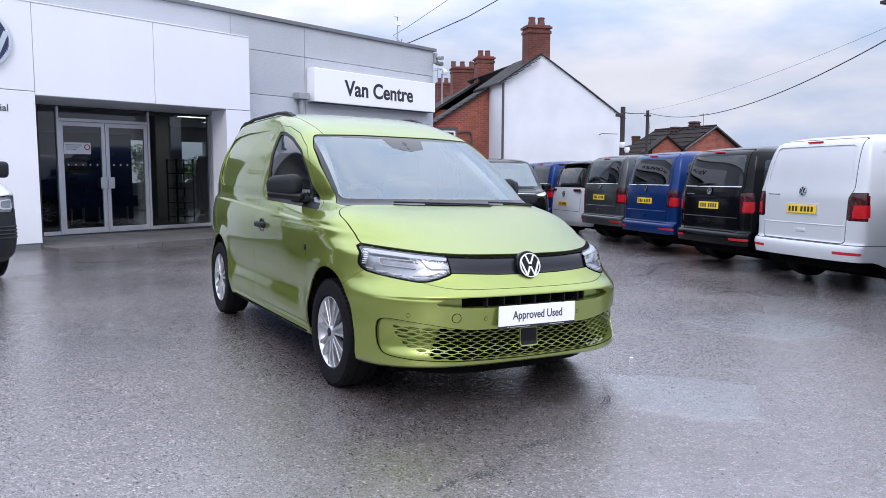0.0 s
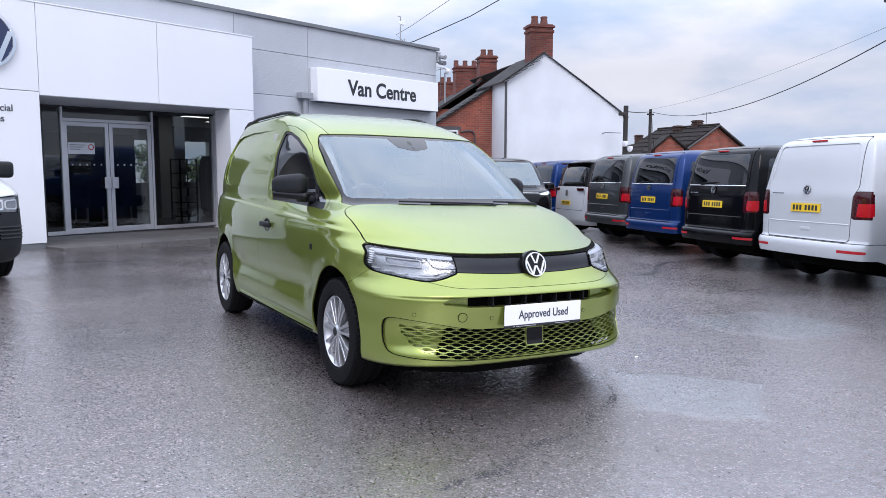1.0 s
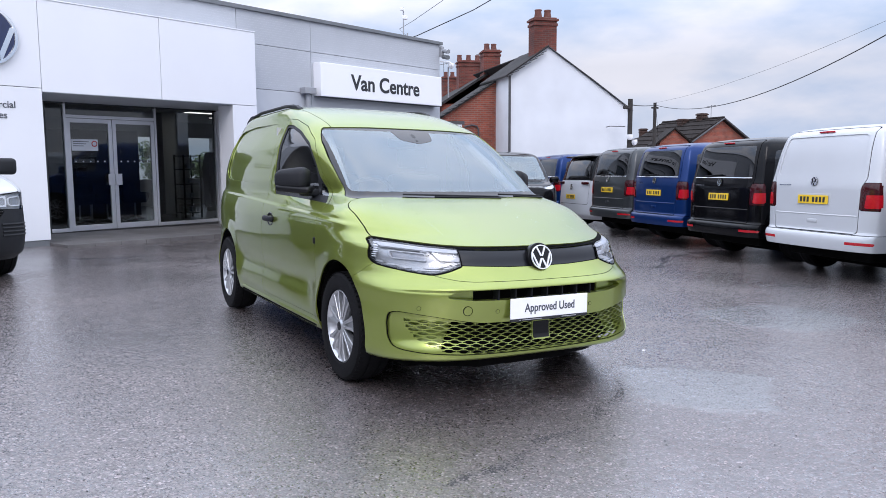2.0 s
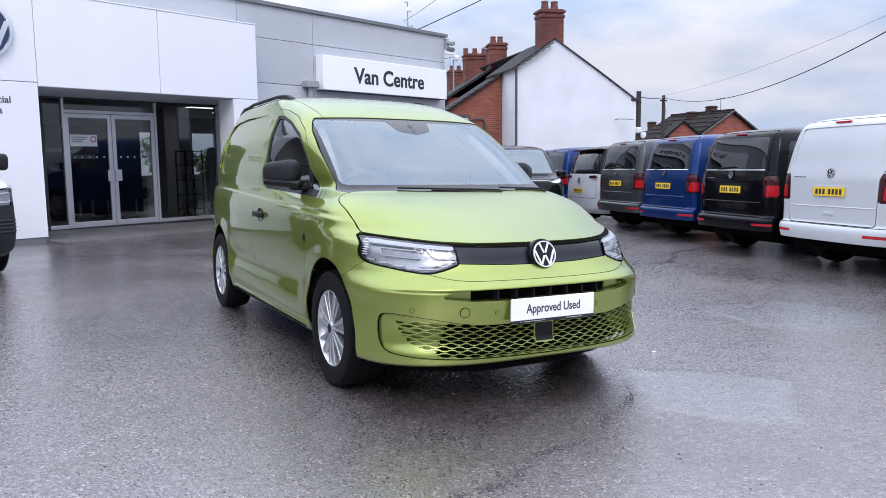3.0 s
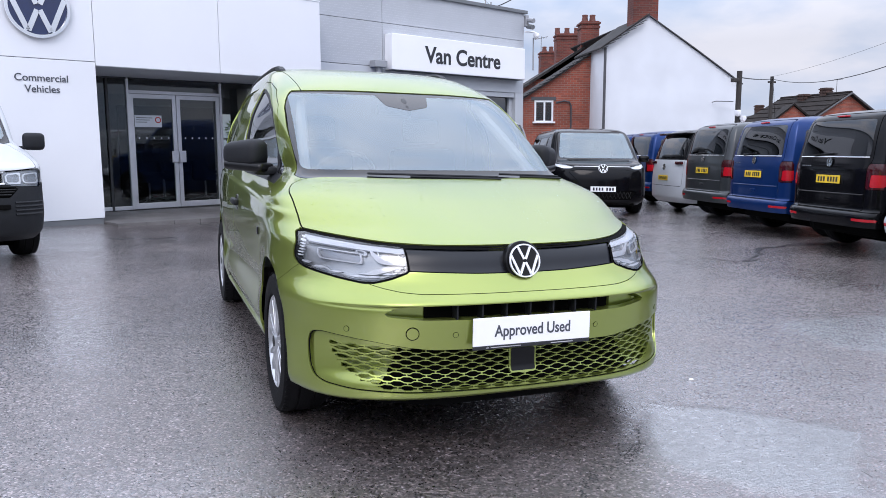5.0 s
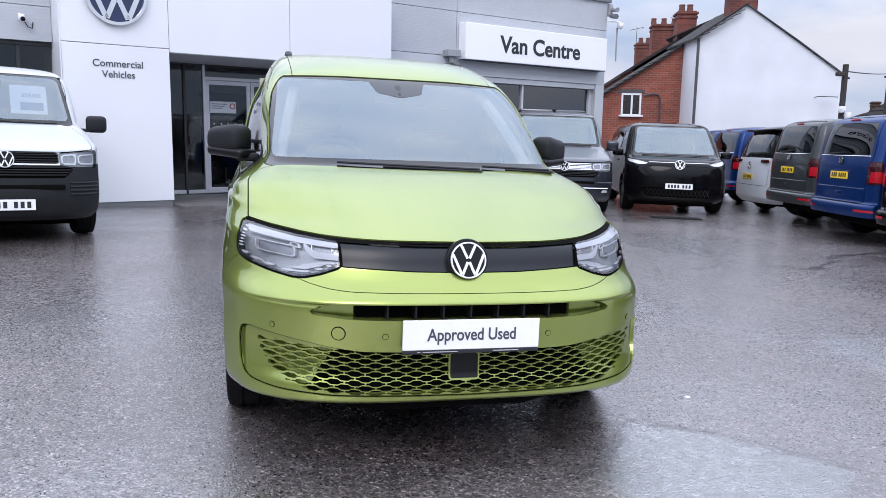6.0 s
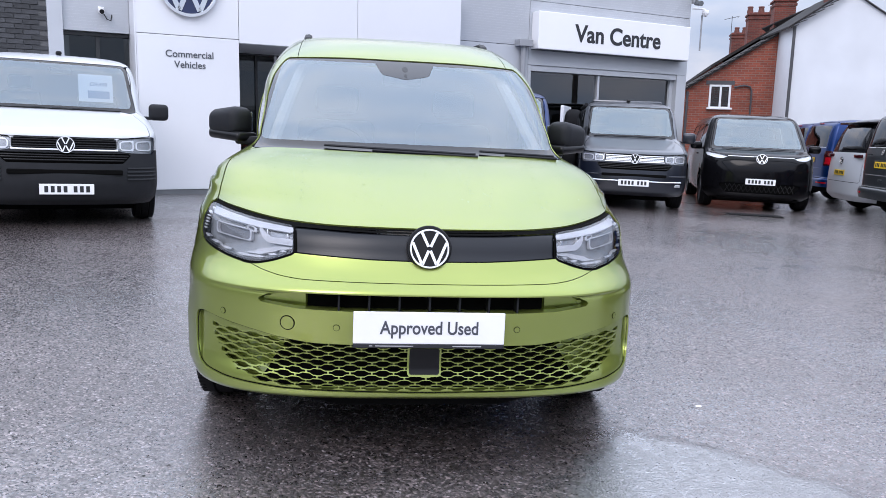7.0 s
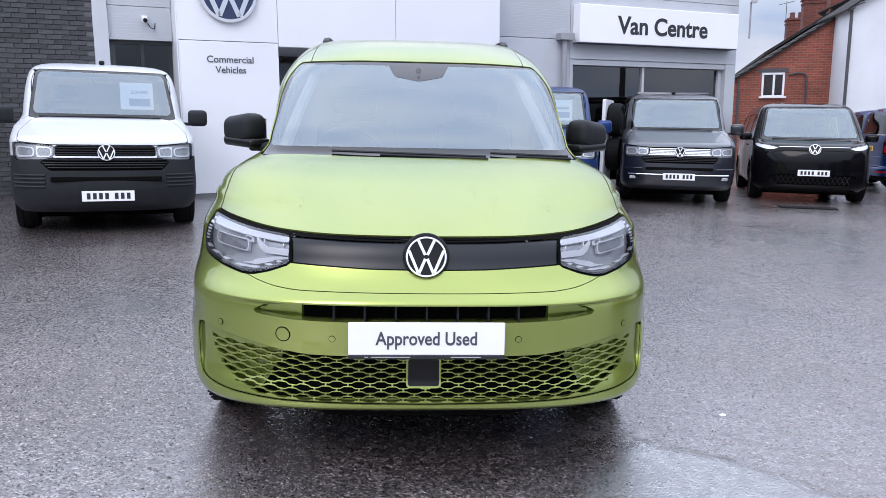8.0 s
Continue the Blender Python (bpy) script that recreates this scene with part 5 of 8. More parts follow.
def transporter(m, label, paint, lower=None, bumper=None, style="work", rear="glass", rim=M_RIM, sheet=False, pop_roof=False, group=""):
    """A mid-size van. style: 'work' has a plastic front, 'life' bright grille bars; rear: 'glass' or 'blank'."""
    lower, bumper = lower or paint, bumper or paint
    top = thing("transporter_van", m, label, "van", group)
    zs = list(np.linspace(0.24, 1.02, 30)) + list(np.linspace(1.04, 1.27, 18)) + list(np.linspace(1.30, 1.82, 18)) + [1.84 + 0.13 * (1 - (1 - t) ** 1.8) for t in np.linspace(0, 1, 12)]
    front = curve_of((0.24, 0.14), (0.32, 0.04), (0.50, 0.0), (0.66, 0.015), (0.80, 0.035), (0.95, 0.07), (1.0, 0.10), (1.04, 0.20), (1.10, 0.42), (1.16, 0.66), (1.21, 0.86), (1.25, 0.95), (1.45, 1.14), (1.82, 1.52), (1.88, 1.68), (1.92, 1.9), (1.95, 2.25), (1.97, 2.9))
    back = curve_of((0.24, 4.78), (0.36, 4.88), (0.50, 4.90), (0.56, 4.88), (0.60, 4.83), (1.1, 4.83), (1.3, 4.80), (1.80, 4.69), (1.88, 4.60), (1.93, 4.35), (1.97, 3.5))
    half = curve_of((0.24, 0.87), (0.34, 0.93), (0.6, 0.95), (0.95, 0.952), (1.15, 0.94), (1.25, 0.925), (1.45, 0.895), (1.7, 0.845), (1.83, 0.795), (1.89, 0.72), (1.93, 0.60), (1.96, 0.36), (1.97, 0.08))
    bf = curve_of((0.24, 0.5), (0.9, 0.55), (1.05, 0.5), (1.2, 0.4), (1.3, 0.42), (1.8, 0.36), (1.97, 0.2))
    nf = curve_of((0.24, 2.9), (0.9, 2.9), (1.05, 3.2), (1.25, 4.0), (1.8, 4.0), (1.9, 3.0), (1.97, 2.2))
    br = curve_of((0.24, 0.22), (1.8, 0.16), (1.97, 0.15))
    nr = curve_of((0.24, 3.0), (0.6, 3.6), (1.8, 3.4), (1.9, 2.6), (1.97, 2.2))
    hubs, hz, wr = (0.91, 3.91), 0.345, 0.345

    def flare(y, z):
        t = min(1, max(0, (1.95 - y) / 0.8))
        return 0.012 * sum(math.exp(-((math.hypot(y - h, z - hz) - 0.42) / 0.09) ** 2) for h in hubs) - 0.06 * t * t * min(1, max(0, (z - 1.15) / 0.12))
    sh = Shell(zs, front, back, half, bf, nf, br, nr, 26, 12, 50, 22, flare)
    pool = arches(sh, sh.F, hubs, 0.41, hz, 1.0)
    joints = []

    def take(value, where, gap=0.003):
        nonlocal pool
        inn, strip, pool = carve(sh, pool, value, where, gap)
        joints.append(strip)
        return inn
    ahead = lambda V, N: V[:, 1] < 1.1
    # nose: lamps, grille openings
    lamp = rounded([(0.505, 0.955), (0.90, 0.985), (0.915, 0.95), (0.910, 0.84), (0.885, 0.798), (0.62, 0.806), (0.512, 0.828)], 0.015, 3)
    for s in (1, -1):
        f = take(outline(lamp if s > 0 else mirrored(lamp), (0, 2)), lambda V, N: (V[:, 1] < 1.1) & (V[:, 0] * s > 0.3), 0.003)
        hl = sh.panel("headlight", f, M_LENS, top, "clear headlight", 0.0, 0)
        hl.visible_shadow = False
        sh.panel("reflector", f, M_LAMP, hl, "", 0.025, 0.0)
        for x0, x1 in ((0.53, 0.68), (0.70, 0.88)):
            pc, _ = sh.cut(f, outline([(s * x, z) for x, z in rounded([(x0, 0.836), (x1, 0.830), (x1, 0.948), (x0, 0.935)], 0.01)], (0, 2)))
            inner, ring = sh.cut(pc, outline([(s * x, z) for x, z in rounded([(x0 + 0.012, 0.850), (x1 - 0.012, 0.845), (x1 - 0.012, 0.934), (x0 + 0.012, 0.922)], 0.01)], (0, 2)))
            sh.panel("lamp_frame", ring, M_BRIGHT, hl, "", 0.012, 0.02)
            sh.panel("lamp_bowl", inner, M_LAMP, hl, "", 0.020, 0)
    upper = rounded([(-0.503, 0.840), (0.503, 0.840), (0.500, 0.958), (-0.500, 0.958)], 0.01)
    lowgr = rounded([(-0.66, 0.800), (-0.56, 0.690), (0.56, 0.690), (0.66, 0.800)], 0.02)
    g1 = take(outline(upper, (0, 2)), ahead, 0)
    gu = sh.panel("upper_grille", g1, M_GAP, top, "", 0.03, 0.0)
    g2 = take(outline(lowgr, (0, 2)), ahead, 0)
    glo = sh.panel("lower_grille", g2, M_GAP, top, "", 0.03, 0.0)
    bars = M_CHROME if style == "life" else M_GLOSSBLACK
    for z, w, mt in ((0.932, 0.49, bars), (0.905, 0.49, bars), (0.878, 0.49, bars), (0.856, 0.49, bars), (0.832, 0.51, M_BRIGHT)):
        q = tube([(x, sh.fy(x, z) - (0.004 if mt is bars else 0.007), z) for x in np.linspace(-w, w, 25)], (0.009 if style == "life" else 0.006) if mt is bars else 0.009, 6)
        part("grille_bar", q, mt, gu, "", True)
    for z, w in ((0.775, 0.62), (0.750, 0.60), (0.722, 0.57)):
        part("grille_bar", tube([(x, sh.fy(x, z) + 0.004, z) for x in np.linspace(-w, w, 15)], 0.007, 6), M_GLOSSBLACK, glo, "", True)
    if style == "life":
        part("chrome_strip", tube([(x, sh.fy(x, 0.50) - 0.004, 0.50) for x in np.linspace(-0.82, 0.82, 21)], 0.010, 6), M_CHROME, top, "", True)
        for s in (-1, 1):
            part("fog_lamp", box((s * 0.74, sh.fy(0.74, 0.44) - 0.002, 0.44), (0.13, 0.03, 0.05), 0.012), M_LAMP, top, "", True)
    badge(top, (0, float(front(0.88)) - 0.012, 0.882), 0.088, -8, -1, M_BRIGHT)
    number_plate(top, (0, -0.012, 0.470 if style == "life" else 0.42), -2, -1, M_PLATE_W)
    # bumper
    zb = curve_of((0, 0.836), (1.0, 0.836))
    inn = take(lambda P: P[:, 2] - np.where(P[:, 1] < 0.5, zb(np.abs(P[:, 0])), 0.832), lambda V, N: (V[:, 1] < 0.72) & (V[:, 2] < 1.0), 0.003)
    bp = sh.panel("front_bumper", inn, bumper, top, "", 0, 0.02)
    for s in (-1, 1):
        for z in ((0.64, 0.60, 0.56, 0.52) if style == "work" else (0.60,)):
            part("bumper_rib", tube([(s * x, sh.fy(x, z) - 0.001, z) for x in np.linspace(0.60, 0.90, 8)], 0.013, 6), bumper, bp, "", True)
    part("bumper_intake", box((0, 0.035, 0.60), (1.1, 0.06, 0.05), 0.01), M_GAP, bp)
    # bonnet
    zf = curve_of((0, 0.962), (0.5, 0.962), (0.9, 0.995))
    sd = outline(rounded([(-0.86, 0.0), (0.86, 0.0), (0.86, 0.55), (0.76, 0.98), (-0.76, 0.98), (-0.86, 0.55)], 0.05), (0, 1))
    inn = take(lambda P: np.maximum(sd(P), zf(np.abs(P[:, 0])) - P[:, 2]), lambda V, N: (V[:, 2] > 0.92) & (V[:, 2] < 1.33) & (V[:, 1] < 1.2), 0.004)
    sh.panel("bonnet", inn, paint, top)
    # screen and side glass
    scr = rounded([(-0.80, 1.245), (0.80, 1.245), (0.735, 1.825), (-0.735, 1.825)], 0.05)
    inn = take(outline(scr, (0, 2)), lambda V, N: (V[:, 2] > 1.2) & (V[:, 1] < 1.9) & (N[:, 1] < -0.1), 0.004)
    eg = outline(rounded([(-0.755, 1.30), (0.755, 1.30), (0.70, 1.80), (-0.70, 1.80)], 0.05), (0, 2))
    gl, rm = sh.cut(inn, eg)
    sh.panel("windscreen", gl, M_SCREEN if style == "work" else M_SCREENDARK, top, "", 0.004, 0).visible_shadow = False
    sh.panel("windscreen_border", rm, M_FRIT, top, "", 0.004, 0)
    for a, b in (((0.04, 1.262), (-0.68, 1.262)), ((0.62, 1.262), (0.02, 1.262))):
        part("wiper", tube([(x, sh.fy(x, 1.262) - 0.02, 1.262) for x in np.linspace(a[0], b[0], 7)], 0.009, 5), M_GLOSSBLACK, top, "", True)
    specs = [(rounded([(1.22, 1.245), (1.95, 1.235), (1.97, 1.74), (1.66, 1.74), (1.30, 1.37)], 0.05), M_SIDEGLASS)]
    if rear == "glass":
        specs += [(rounded([(2.16, 1.225), (3.30, 1.215), (3.30, 1.735), (2.18, 1.74)], 0.06), M_TINT), (rounded([(3.42, 1.215), (4.56, 1.22), (4.46, 1.72), (3.42, 1.735)], 0.06), M_TINT)]
    pool = side_glass(sh, pool, top, specs)
    for poly in (rounded([(1.02, 0.36), (1.34, 0.36), (2.06, 0.36), (2.06, 1.84), (1.60, 1.82), (1.10, 1.33), (1.00, 1.15)], 0.04),):
        for s in (-1, 1):
            d = take(outline(poly, (1, 2)), lambda V, N: (V[:, 0] * s > 0.4) & (np.abs(N[:, 0]) > 0.25), 0.004)
            lo, hi = sh.cut(d, lambda P: P[:, 2] - 1.08)
            if lower is paint:
                dd = sh.panel("front_door", d, paint, top)
            else:
                dd = sh.panel("front_door", hi, paint, top)
                sh.panel("door_skin", lo, lower, dd)
            part("door_handle", box((s * (sh.sx(1.95, 1.08) + 0.012), 1.93, 1.08), (0.03, 0.20, 0.035), 0.014), lower if style == "life" else M_TRIM, dd, "", True)
    if rear == "blank":
        for s in (-1, 1):
            for poly in (rounded([(2.16, 1.225), (3.30, 1.215), (3.30, 1.735), (2.18, 1.74)], 0.06), rounded([(3.42, 1.215), (4.56, 1.22), (4.46, 1.72), (3.42, 1.735)], 0.06)):
                d = take(outline(poly, (1, 2)), lambda V, N: (V[:, 0] * s > 0.4) & (np.abs(N[:, 0]) > 0.25), 0)
                sh.panel("side_panel", d, paint, top, "", 0.012, 0)
    # tail
    aft = lambda V, N: (V[:, 1] > 4.3) & (N[:, 1] > 0.1)
    for s in (1, -1):
        tl = rounded([(0.725, 0.87), (0.975, 0.87), (0.975, 1.205), (0.765, 1.205), (0.735, 1.15)], 0.02)
        f = take(outline(tl if s > 0 else mirrored(tl), (0, 2)), lambda V, N: (V[:, 1] > 4.70) & (V[:, 0] * s > 0.5), 0.003)
        t = sh.panel("tail_lamp", f, M_DARKRED, top, "dark red tail lamp", 0.0, 0.02)
        mid, _ = sh.cut(f, outline([(s * x, z) for x, z in ((0.79, 0.90), (0.985, 0.90), (0.985, 1.06), (0.81, 1.06))], (0, 2)))
        sh.panel("lamp_window", mid, M_RED, t, "", -0.002, 0.002)
        r = rounded([(0.60, 0.455), (0.94, 0.455), (0.94, 0.49), (0.60, 0.49)], 0.01)
        f = take(outline(r if s > 0 else mirrored(r), (0, 2)), lambda V, N: (V[:, 1] > 4.3) & (V[:, 0] * s > 0.3), 0)
        sh.panel("reflector_strip", f, M_RED, top, "", -0.002, 0.004)
    wind = rounded([(-0.74, 1.30), (0.74, 1.30), (0.68, 1.79), (-0.68, 1.79)], 0.05)
    w = take(outline(wind, (0, 2)), aft, 0)
    gate = rounded([(-0.715, 0.585), (0.715, 0.585), (0.722, 0.87), (0.735, 1.15), (0.79, 1.25), (0.735, 1.875), (-0.735, 1.875), (-0.79, 1.25), (-0.735, 1.15), (-0.722, 0.87)], 0.04)
    tg = take(outline(gate, (0, 2)), aft, 0.005)
    tail = sh.panel("tailgate", tg, paint, top)
    if rear == "glass":
        rg = sh.panel("rear_window", w, M_TINT, tail, "dark rear window", 0.004, 0.0)
        rg.visible_shadow = False
        part("rear_wiper", tube([(x, sh.ry(x, 1.335) + 0.02, 1.335 - 0.05 * x) for x in np.linspace(-0.05, 0.42, 5)], 0.010, 5), M_GLOSSBLACK, tail, "", True)
    else:
        sh.panel("blank_panel", w, paint, tail, "", 0.012, 0.0)
    if rear == "glass":
        part("window_strip", tube([(x, sh.ry(x, 1.288) + 0.002, 1.288) for x in np.linspace(-0.74, 0.74, 15)], 0.007, 6), M_CHROME, tail, "", True)
    part("tailgate_crease", tube([(x, sh.ry(x, 0.80) - 0.003, 0.80) for x in np.linspace(-0.70, 0.70, 15)], 0.010, 6), paint, tail, "", True)
    zr = float(back(1.0))
    badge(tail, (0, float(back(1.215)) + 0.006, 1.215), 0.058, 4, 1)
    rc = part("plate_recess", box((0, zr - 0.004, 0.985), (0.60, 0.012, 0.155), 0.004), lower, tail)
    number_plate(tail, (0, zr + 0.012, 0.985), 2, 1, M_PLATE_Y)
    part("tailgate_grip", box((0, float(back(0.72)) + 0.001, 0.715), (0.17, 0.012, 0.045), 0.005), lower, tail, "", True)
    for i in range(5):
        part("script_bar", box((0.62 - 0.045 * i, float(back(1.17)) + 0.003, 1.165), (0.030, 0.004, 0.011), 0.0), M_CHROME, tail)
    part("high_brake_lamp", box((0, float(back(1.83)) + 0.004, 1.845), (0.26, 0.02, 0.022), 0.006), M_RED, tail, "", True)
    take(lambda P: P[:, 2] - 0.375 + np.clip(4.55 - P[:, 1], 0, 1) * 0.35, lambda V, N: V[:, 1] > 4.1, 0)
    inn = take(lambda P: P[:, 2] - 0.575, lambda V, N: V[:, 1] > 4.40, 0.004)
    sh.panel("rear_bumper", inn, bumper if style == "life" else lower, top, "", 0, 0.02)
    if lower is paint:
        sh.panel("body_shell", pool, paint, top, "", 0, 0.03)
    else:
        lo, hi = sh.cut(pool, lambda P: P[:, 2] - 1.08)
        b = sh.panel("body_shell", lo, lower, top, "", 0, 0.03)
        sh.panel("upper_body", hi, paint, top, "", 0, 0.0)
    for strip_ in joints:
        if strip_:
            sh.panel("panel_joint", strip_, M_GAP, top, "", 0.008, 0)
    for s in (-1, 1):
        mm = Matrix.Translation((s * 1.075, 1.22, 1.275)) @ Matrix.Rotation(radians(-s * 8), 4, "Z")
        mr = part("door_mirror", box((0, 0, 0), (0.23, 0.13, 0.20), 0.05, mm, None, 3), M_TRIM if style == "work" else lower, top, "", True)
        part("mirror_arm", box((s * 0.95, 1.22, 1.20), (0.14, 0.06, 0.04), 0.015), M_TRIM, mr, "", True)
        part("mirror_glass", box((0, 0.067, 0), (0.19, 0.006, 0.155), 0.002, mm), M_CHROME, mr)
        for hy in hubs:
            make_wheel(top, (s * 0.835, hy, hz), s, wr, 0.215, 0.225, "five" if style == "life" else "ten", rim)
    housings(top, hubs, 0.418, hz, 0.87)
    part("underbody", box((0, 2.40, 0.29), (1.42, 4.3, 0.12), 0.03), M_GAP, top)
    for hy in hubs:
        part("axle", box((0, hy, 0.21), (1.50, 0.18, 0.18), 0.03), M_GAP, top)
    q = box((0, 1.27, 1.12), (1.55, 0.55, 0.16), 0.06)
    part("dashboard", q, M_CABIN, top, "", True)
    steering_wheel(top, (-0.42, 1.62, 1.22), 40, 0.2)
    front_seat(top, -0.45, 1.95, 0.72)
    front_seat(top, 0.45, 1.95, 0.72)
    part("bulkhead", box((0, 2.55, 1.1), (1.68, 0.03, 1.35), 0.0), M_LINER if rear == "blank" else M_CABIN, top)
    if rear == "glass":
        part("load_floor", box((0, 3.6, 0.62), (1.6, 2.1, 0.04), 0.0), M_CABIN, top)
    part("cabin_floor", box((0, 1.8, 0.55), (1.7, 1.5, 0.04), 0.0), M_CABIN, top)
    part("interior_mirror", box((0, 1.60, 1.72), (0.24, 0.03, 0.07), 0.02), M_GLOSSBLACK, top, "", True)
    if style == "work" or pop_roof:
        part("roof_aerial", box((0, 2.0, 1.955), (0.07, 0.16, 0.05), 0.02), M_GLOSSBLACK, top, "", True)
    if sheet:
        ms = Matrix.Translation((0.38, 1.40, 1.53)) @ Matrix.Rotation(radians(-24), 4, "X")
        p = part("price_sheet", box((0, 0, 0), (0.38, 0.003, 0.36), 0.0, ms), M_SHEET, top, "pale price sheet behind the windscreen")
        part("sheet_print", box((0.03, -0.003, -0.085), (0.24, 0.002, 0.10), 0.0, ms), M_SHEETBLUE, p)
        if style == "work":
            writing("sheet_lettering", "£24,490", 0.068, ms @ pose(0.03, -0.003, 0.03, 90, 0, 0), M_SHEETBLUE, p, 0.001, "blue price lettering", "CENTER", 0.9, 0.001)
        else:
            part("sheet_bar", box((0.03, -0.003, 0.035), (0.22, 0.002, 0.04), 0.0, ms), M_INKGREY, p)
    if pop_roof:
        q = box((0, 3.30, 1.945), (1.34, 2.2, 0.06), 0.028)
        part("pop_roof", q, paint, top, "", True)
        part("awning", cyl((-0.80, 2.1, 1.865), (-0.80, 4.3, 1.865), 0.035, 12), M_TRIM, top, "", True)
    return top


def buzz(m, label, paint, roof=None, blank=False):
    """A rounded one-box electric van."""
    roof = roof or paint
    top = thing("electric_van", m, label, "van")
    zs = list(np.linspace(0.22, 1.06, 32)) + list(np.linspace(1.08, 1.24, 14)) + list(np.linspace(1.27, 1.76, 18)) + [1.78 + 0.16 * (1 - (1 - t) ** 1.8) for t in np.linspace(0, 1, 12)]
    front = curve_of((0.22, 0.12), (0.30, 0.03), (0.45, 0.0), (0.75, 0.01), (0.92, 0.045), (1.0, 0.085), (1.06, 0.16), (1.10, 0.26), (1.15, 0.46), (1.18, 0.56), (1.45, 0.86), (1.80, 1.28), (1.86, 1.46), (1.90, 1.75), (1.93, 2.3), (1.94, 2.8))
    back = curve_of((0.22, 4.60), (0.35, 4.70), (0.60, 4.70), (1.1, 4.66), (1.3, 4.62), (1.76, 4.45), (1.86, 4.30), (1.91, 4.0), (1.94, 3.2))
    half = curve_of((0.22, 0.89), (0.34, 0.96), (0.6, 0.985), (0.95, 0.985), (1.15, 0.965), (1.3, 0.935), (1.6, 0.865), (1.78, 0.80), (1.86, 0.72), (1.91, 0.55), (1.935, 0.3), (1.94, 0.08))
    bf = curve_of((0.22, 0.55), (1.0, 0.6), (1.2, 0.5), (1.76, 0.4), (1.94, 0.2))
    nf = curve_of((0.22, 2.7), (1.0, 2.7), (1.22, 3.4), (1.76, 3.6), (1.88, 2.8), (1.94, 2.2))
    br = curve_of((0.22, 0.3), (1.8, 0.25), (1.94, 0.15))
    nr = curve_of((0.22, 2.8), (1.8, 3.0), (1.94, 2.2))
    hubs, hz = (0.86, 3.85), 0.36

    def flare(y, z):
        return 0.012 * sum(math.exp(-((math.hypot(y - h, z - hz) - 0.43) / 0.09) ** 2) for h in hubs)
    sh = Shell(zs, front, back, half, bf, nf, br, nr, 26, 12, 48, 22, flare)
    pool = arches(sh, sh.F, hubs, 0.42, hz, 1.0)
    joints = []

    def take(value, where, gap=0.003):
        nonlocal pool
        inn, strip, pool = carve(sh, pool, value, where, gap)
        joints.append(strip)
        return inn
    ahead = lambda V, N: V[:, 1] < 1.1
    lamp = rounded([(0.56, 1.035), (0.72, 1.075), (0.93, 1.115), (0.965, 1.10), (0.945, 1.045), (0.80, 0.995), (0.66, 0.995)], 0.015, 3)
    for s in (1, -1):
        f = take(outline(lamp if s > 0 else mirrored(lamp), (0, 2)), lambda V, N: (V[:, 1] < 1.2) & (V[:, 0] * s > 0.3), 0.003)
        hl = sh.panel("headlight", f, M_LENS, top, "clear headlight", 0, 0)
        hl.visible_shadow = False
        sh.panel("reflector", f, M_BRIGHT, hl, "", 0.02, 0)
    low = rounded([(-0.72, 0.50), (-0.60, 0.34), (0.60, 0.34), (0.72, 0.50), (0.60, 0.53), (-0.60, 0.53)], 0.03)
    f = take(outline(low, (0, 2)), ahead, 0)
    gr = sh.panel("lower_grille", f, M_GAP, top, "", 0.03, 0)
    for i in range(15):
        x0 = -0.60 + i * 0.08
        for d in (-1, 1):
            part("grille_bar", tube([(x, sh.fy(x, z) + 0.006, z) for x, z in ((x0, 0.435 - 0.075 * d), (x0 + 0.04, 0.435), (x0 + 0.08, 0.435 + 0.075 * d))], 0.006, 5), M_GLOSSBLACK, gr)
    vee = rounded([(-0.70, 0.93), (-0.42, 0.62), (-0.30, 0.575), (0.30, 0.575), (0.42, 0.62), (0.70, 0.93), (0.50, 0.975), (-0.50, 0.975)], 0.04)
    f = take(outline(vee, (0, 2)), ahead, 0.003)
    sh.panel("nose_panel", f, paint, top, "", 0, 0.01)
    part("light_strip", tube([(x, sh.fy(x, 1.04) - 0.003, 1.04) for x in np.linspace(-0.58, 0.58, 17)], 0.009, 6), M_BRIGHT, top, "", True)
    badge(top, (0, float(front(1.0)) - 0.016, 1.0), 0.10, -14, -1, M_BRIGHT)
    number_plate(top, (0, -0.012, 0.565), -2, -1, M_PLATE_W)
    scr = rounded([(-0.85, 1.165), (0.85, 1.165), (0.73, 1.81), (-0.73, 1.81)], 0.05)
    inn = take(outline(scr, (0, 2)), lambda V, N: (V[:, 2] > 1.15) & (V[:, 1] < 1.7) & (N[:, 1] < -0.1), 0.004)
    gl, rm = sh.cut(inn, outline(rounded([(-0.80, 1.225), (0.80, 1.225), (0.695, 1.785), (-0.695, 1.785)], 0.05), (0, 2)))
    sh.panel("windscreen", gl, M_SCREENDARK, top, "", 0.004, 0).visible_shadow = False
    sh.panel("windscreen_border", rm, M_FRIT, top, "", 0.004, 0)
    for a, b in ((0.08, -0.66), (0.66, 0.06)):
        part("wiper", tube([(x, sh.fy(x, 1.185) - 0.02, 1.185) for x in np.linspace(a, b, 7)], 0.009, 5), M_GLOSSBLACK, top, "", True)
    specs = [(rounded([(0.98, 1.20), (1.98, 1.20), (2.00, 1.69), (1.50, 1.69), (1.10, 1.33)], 0.05), M_SIDEGLASS)]
    if not blank:
        specs += [(rounded([(2.12, 1.20), (3.20, 1.20), (3.20, 1.69), (2.12, 1.69)], 0.05), M_TINT), (rounded([(3.30, 1.20), (4.35, 1.22), (4.22, 1.66), (3.30, 1.69)], 0.05), M_TINT)]
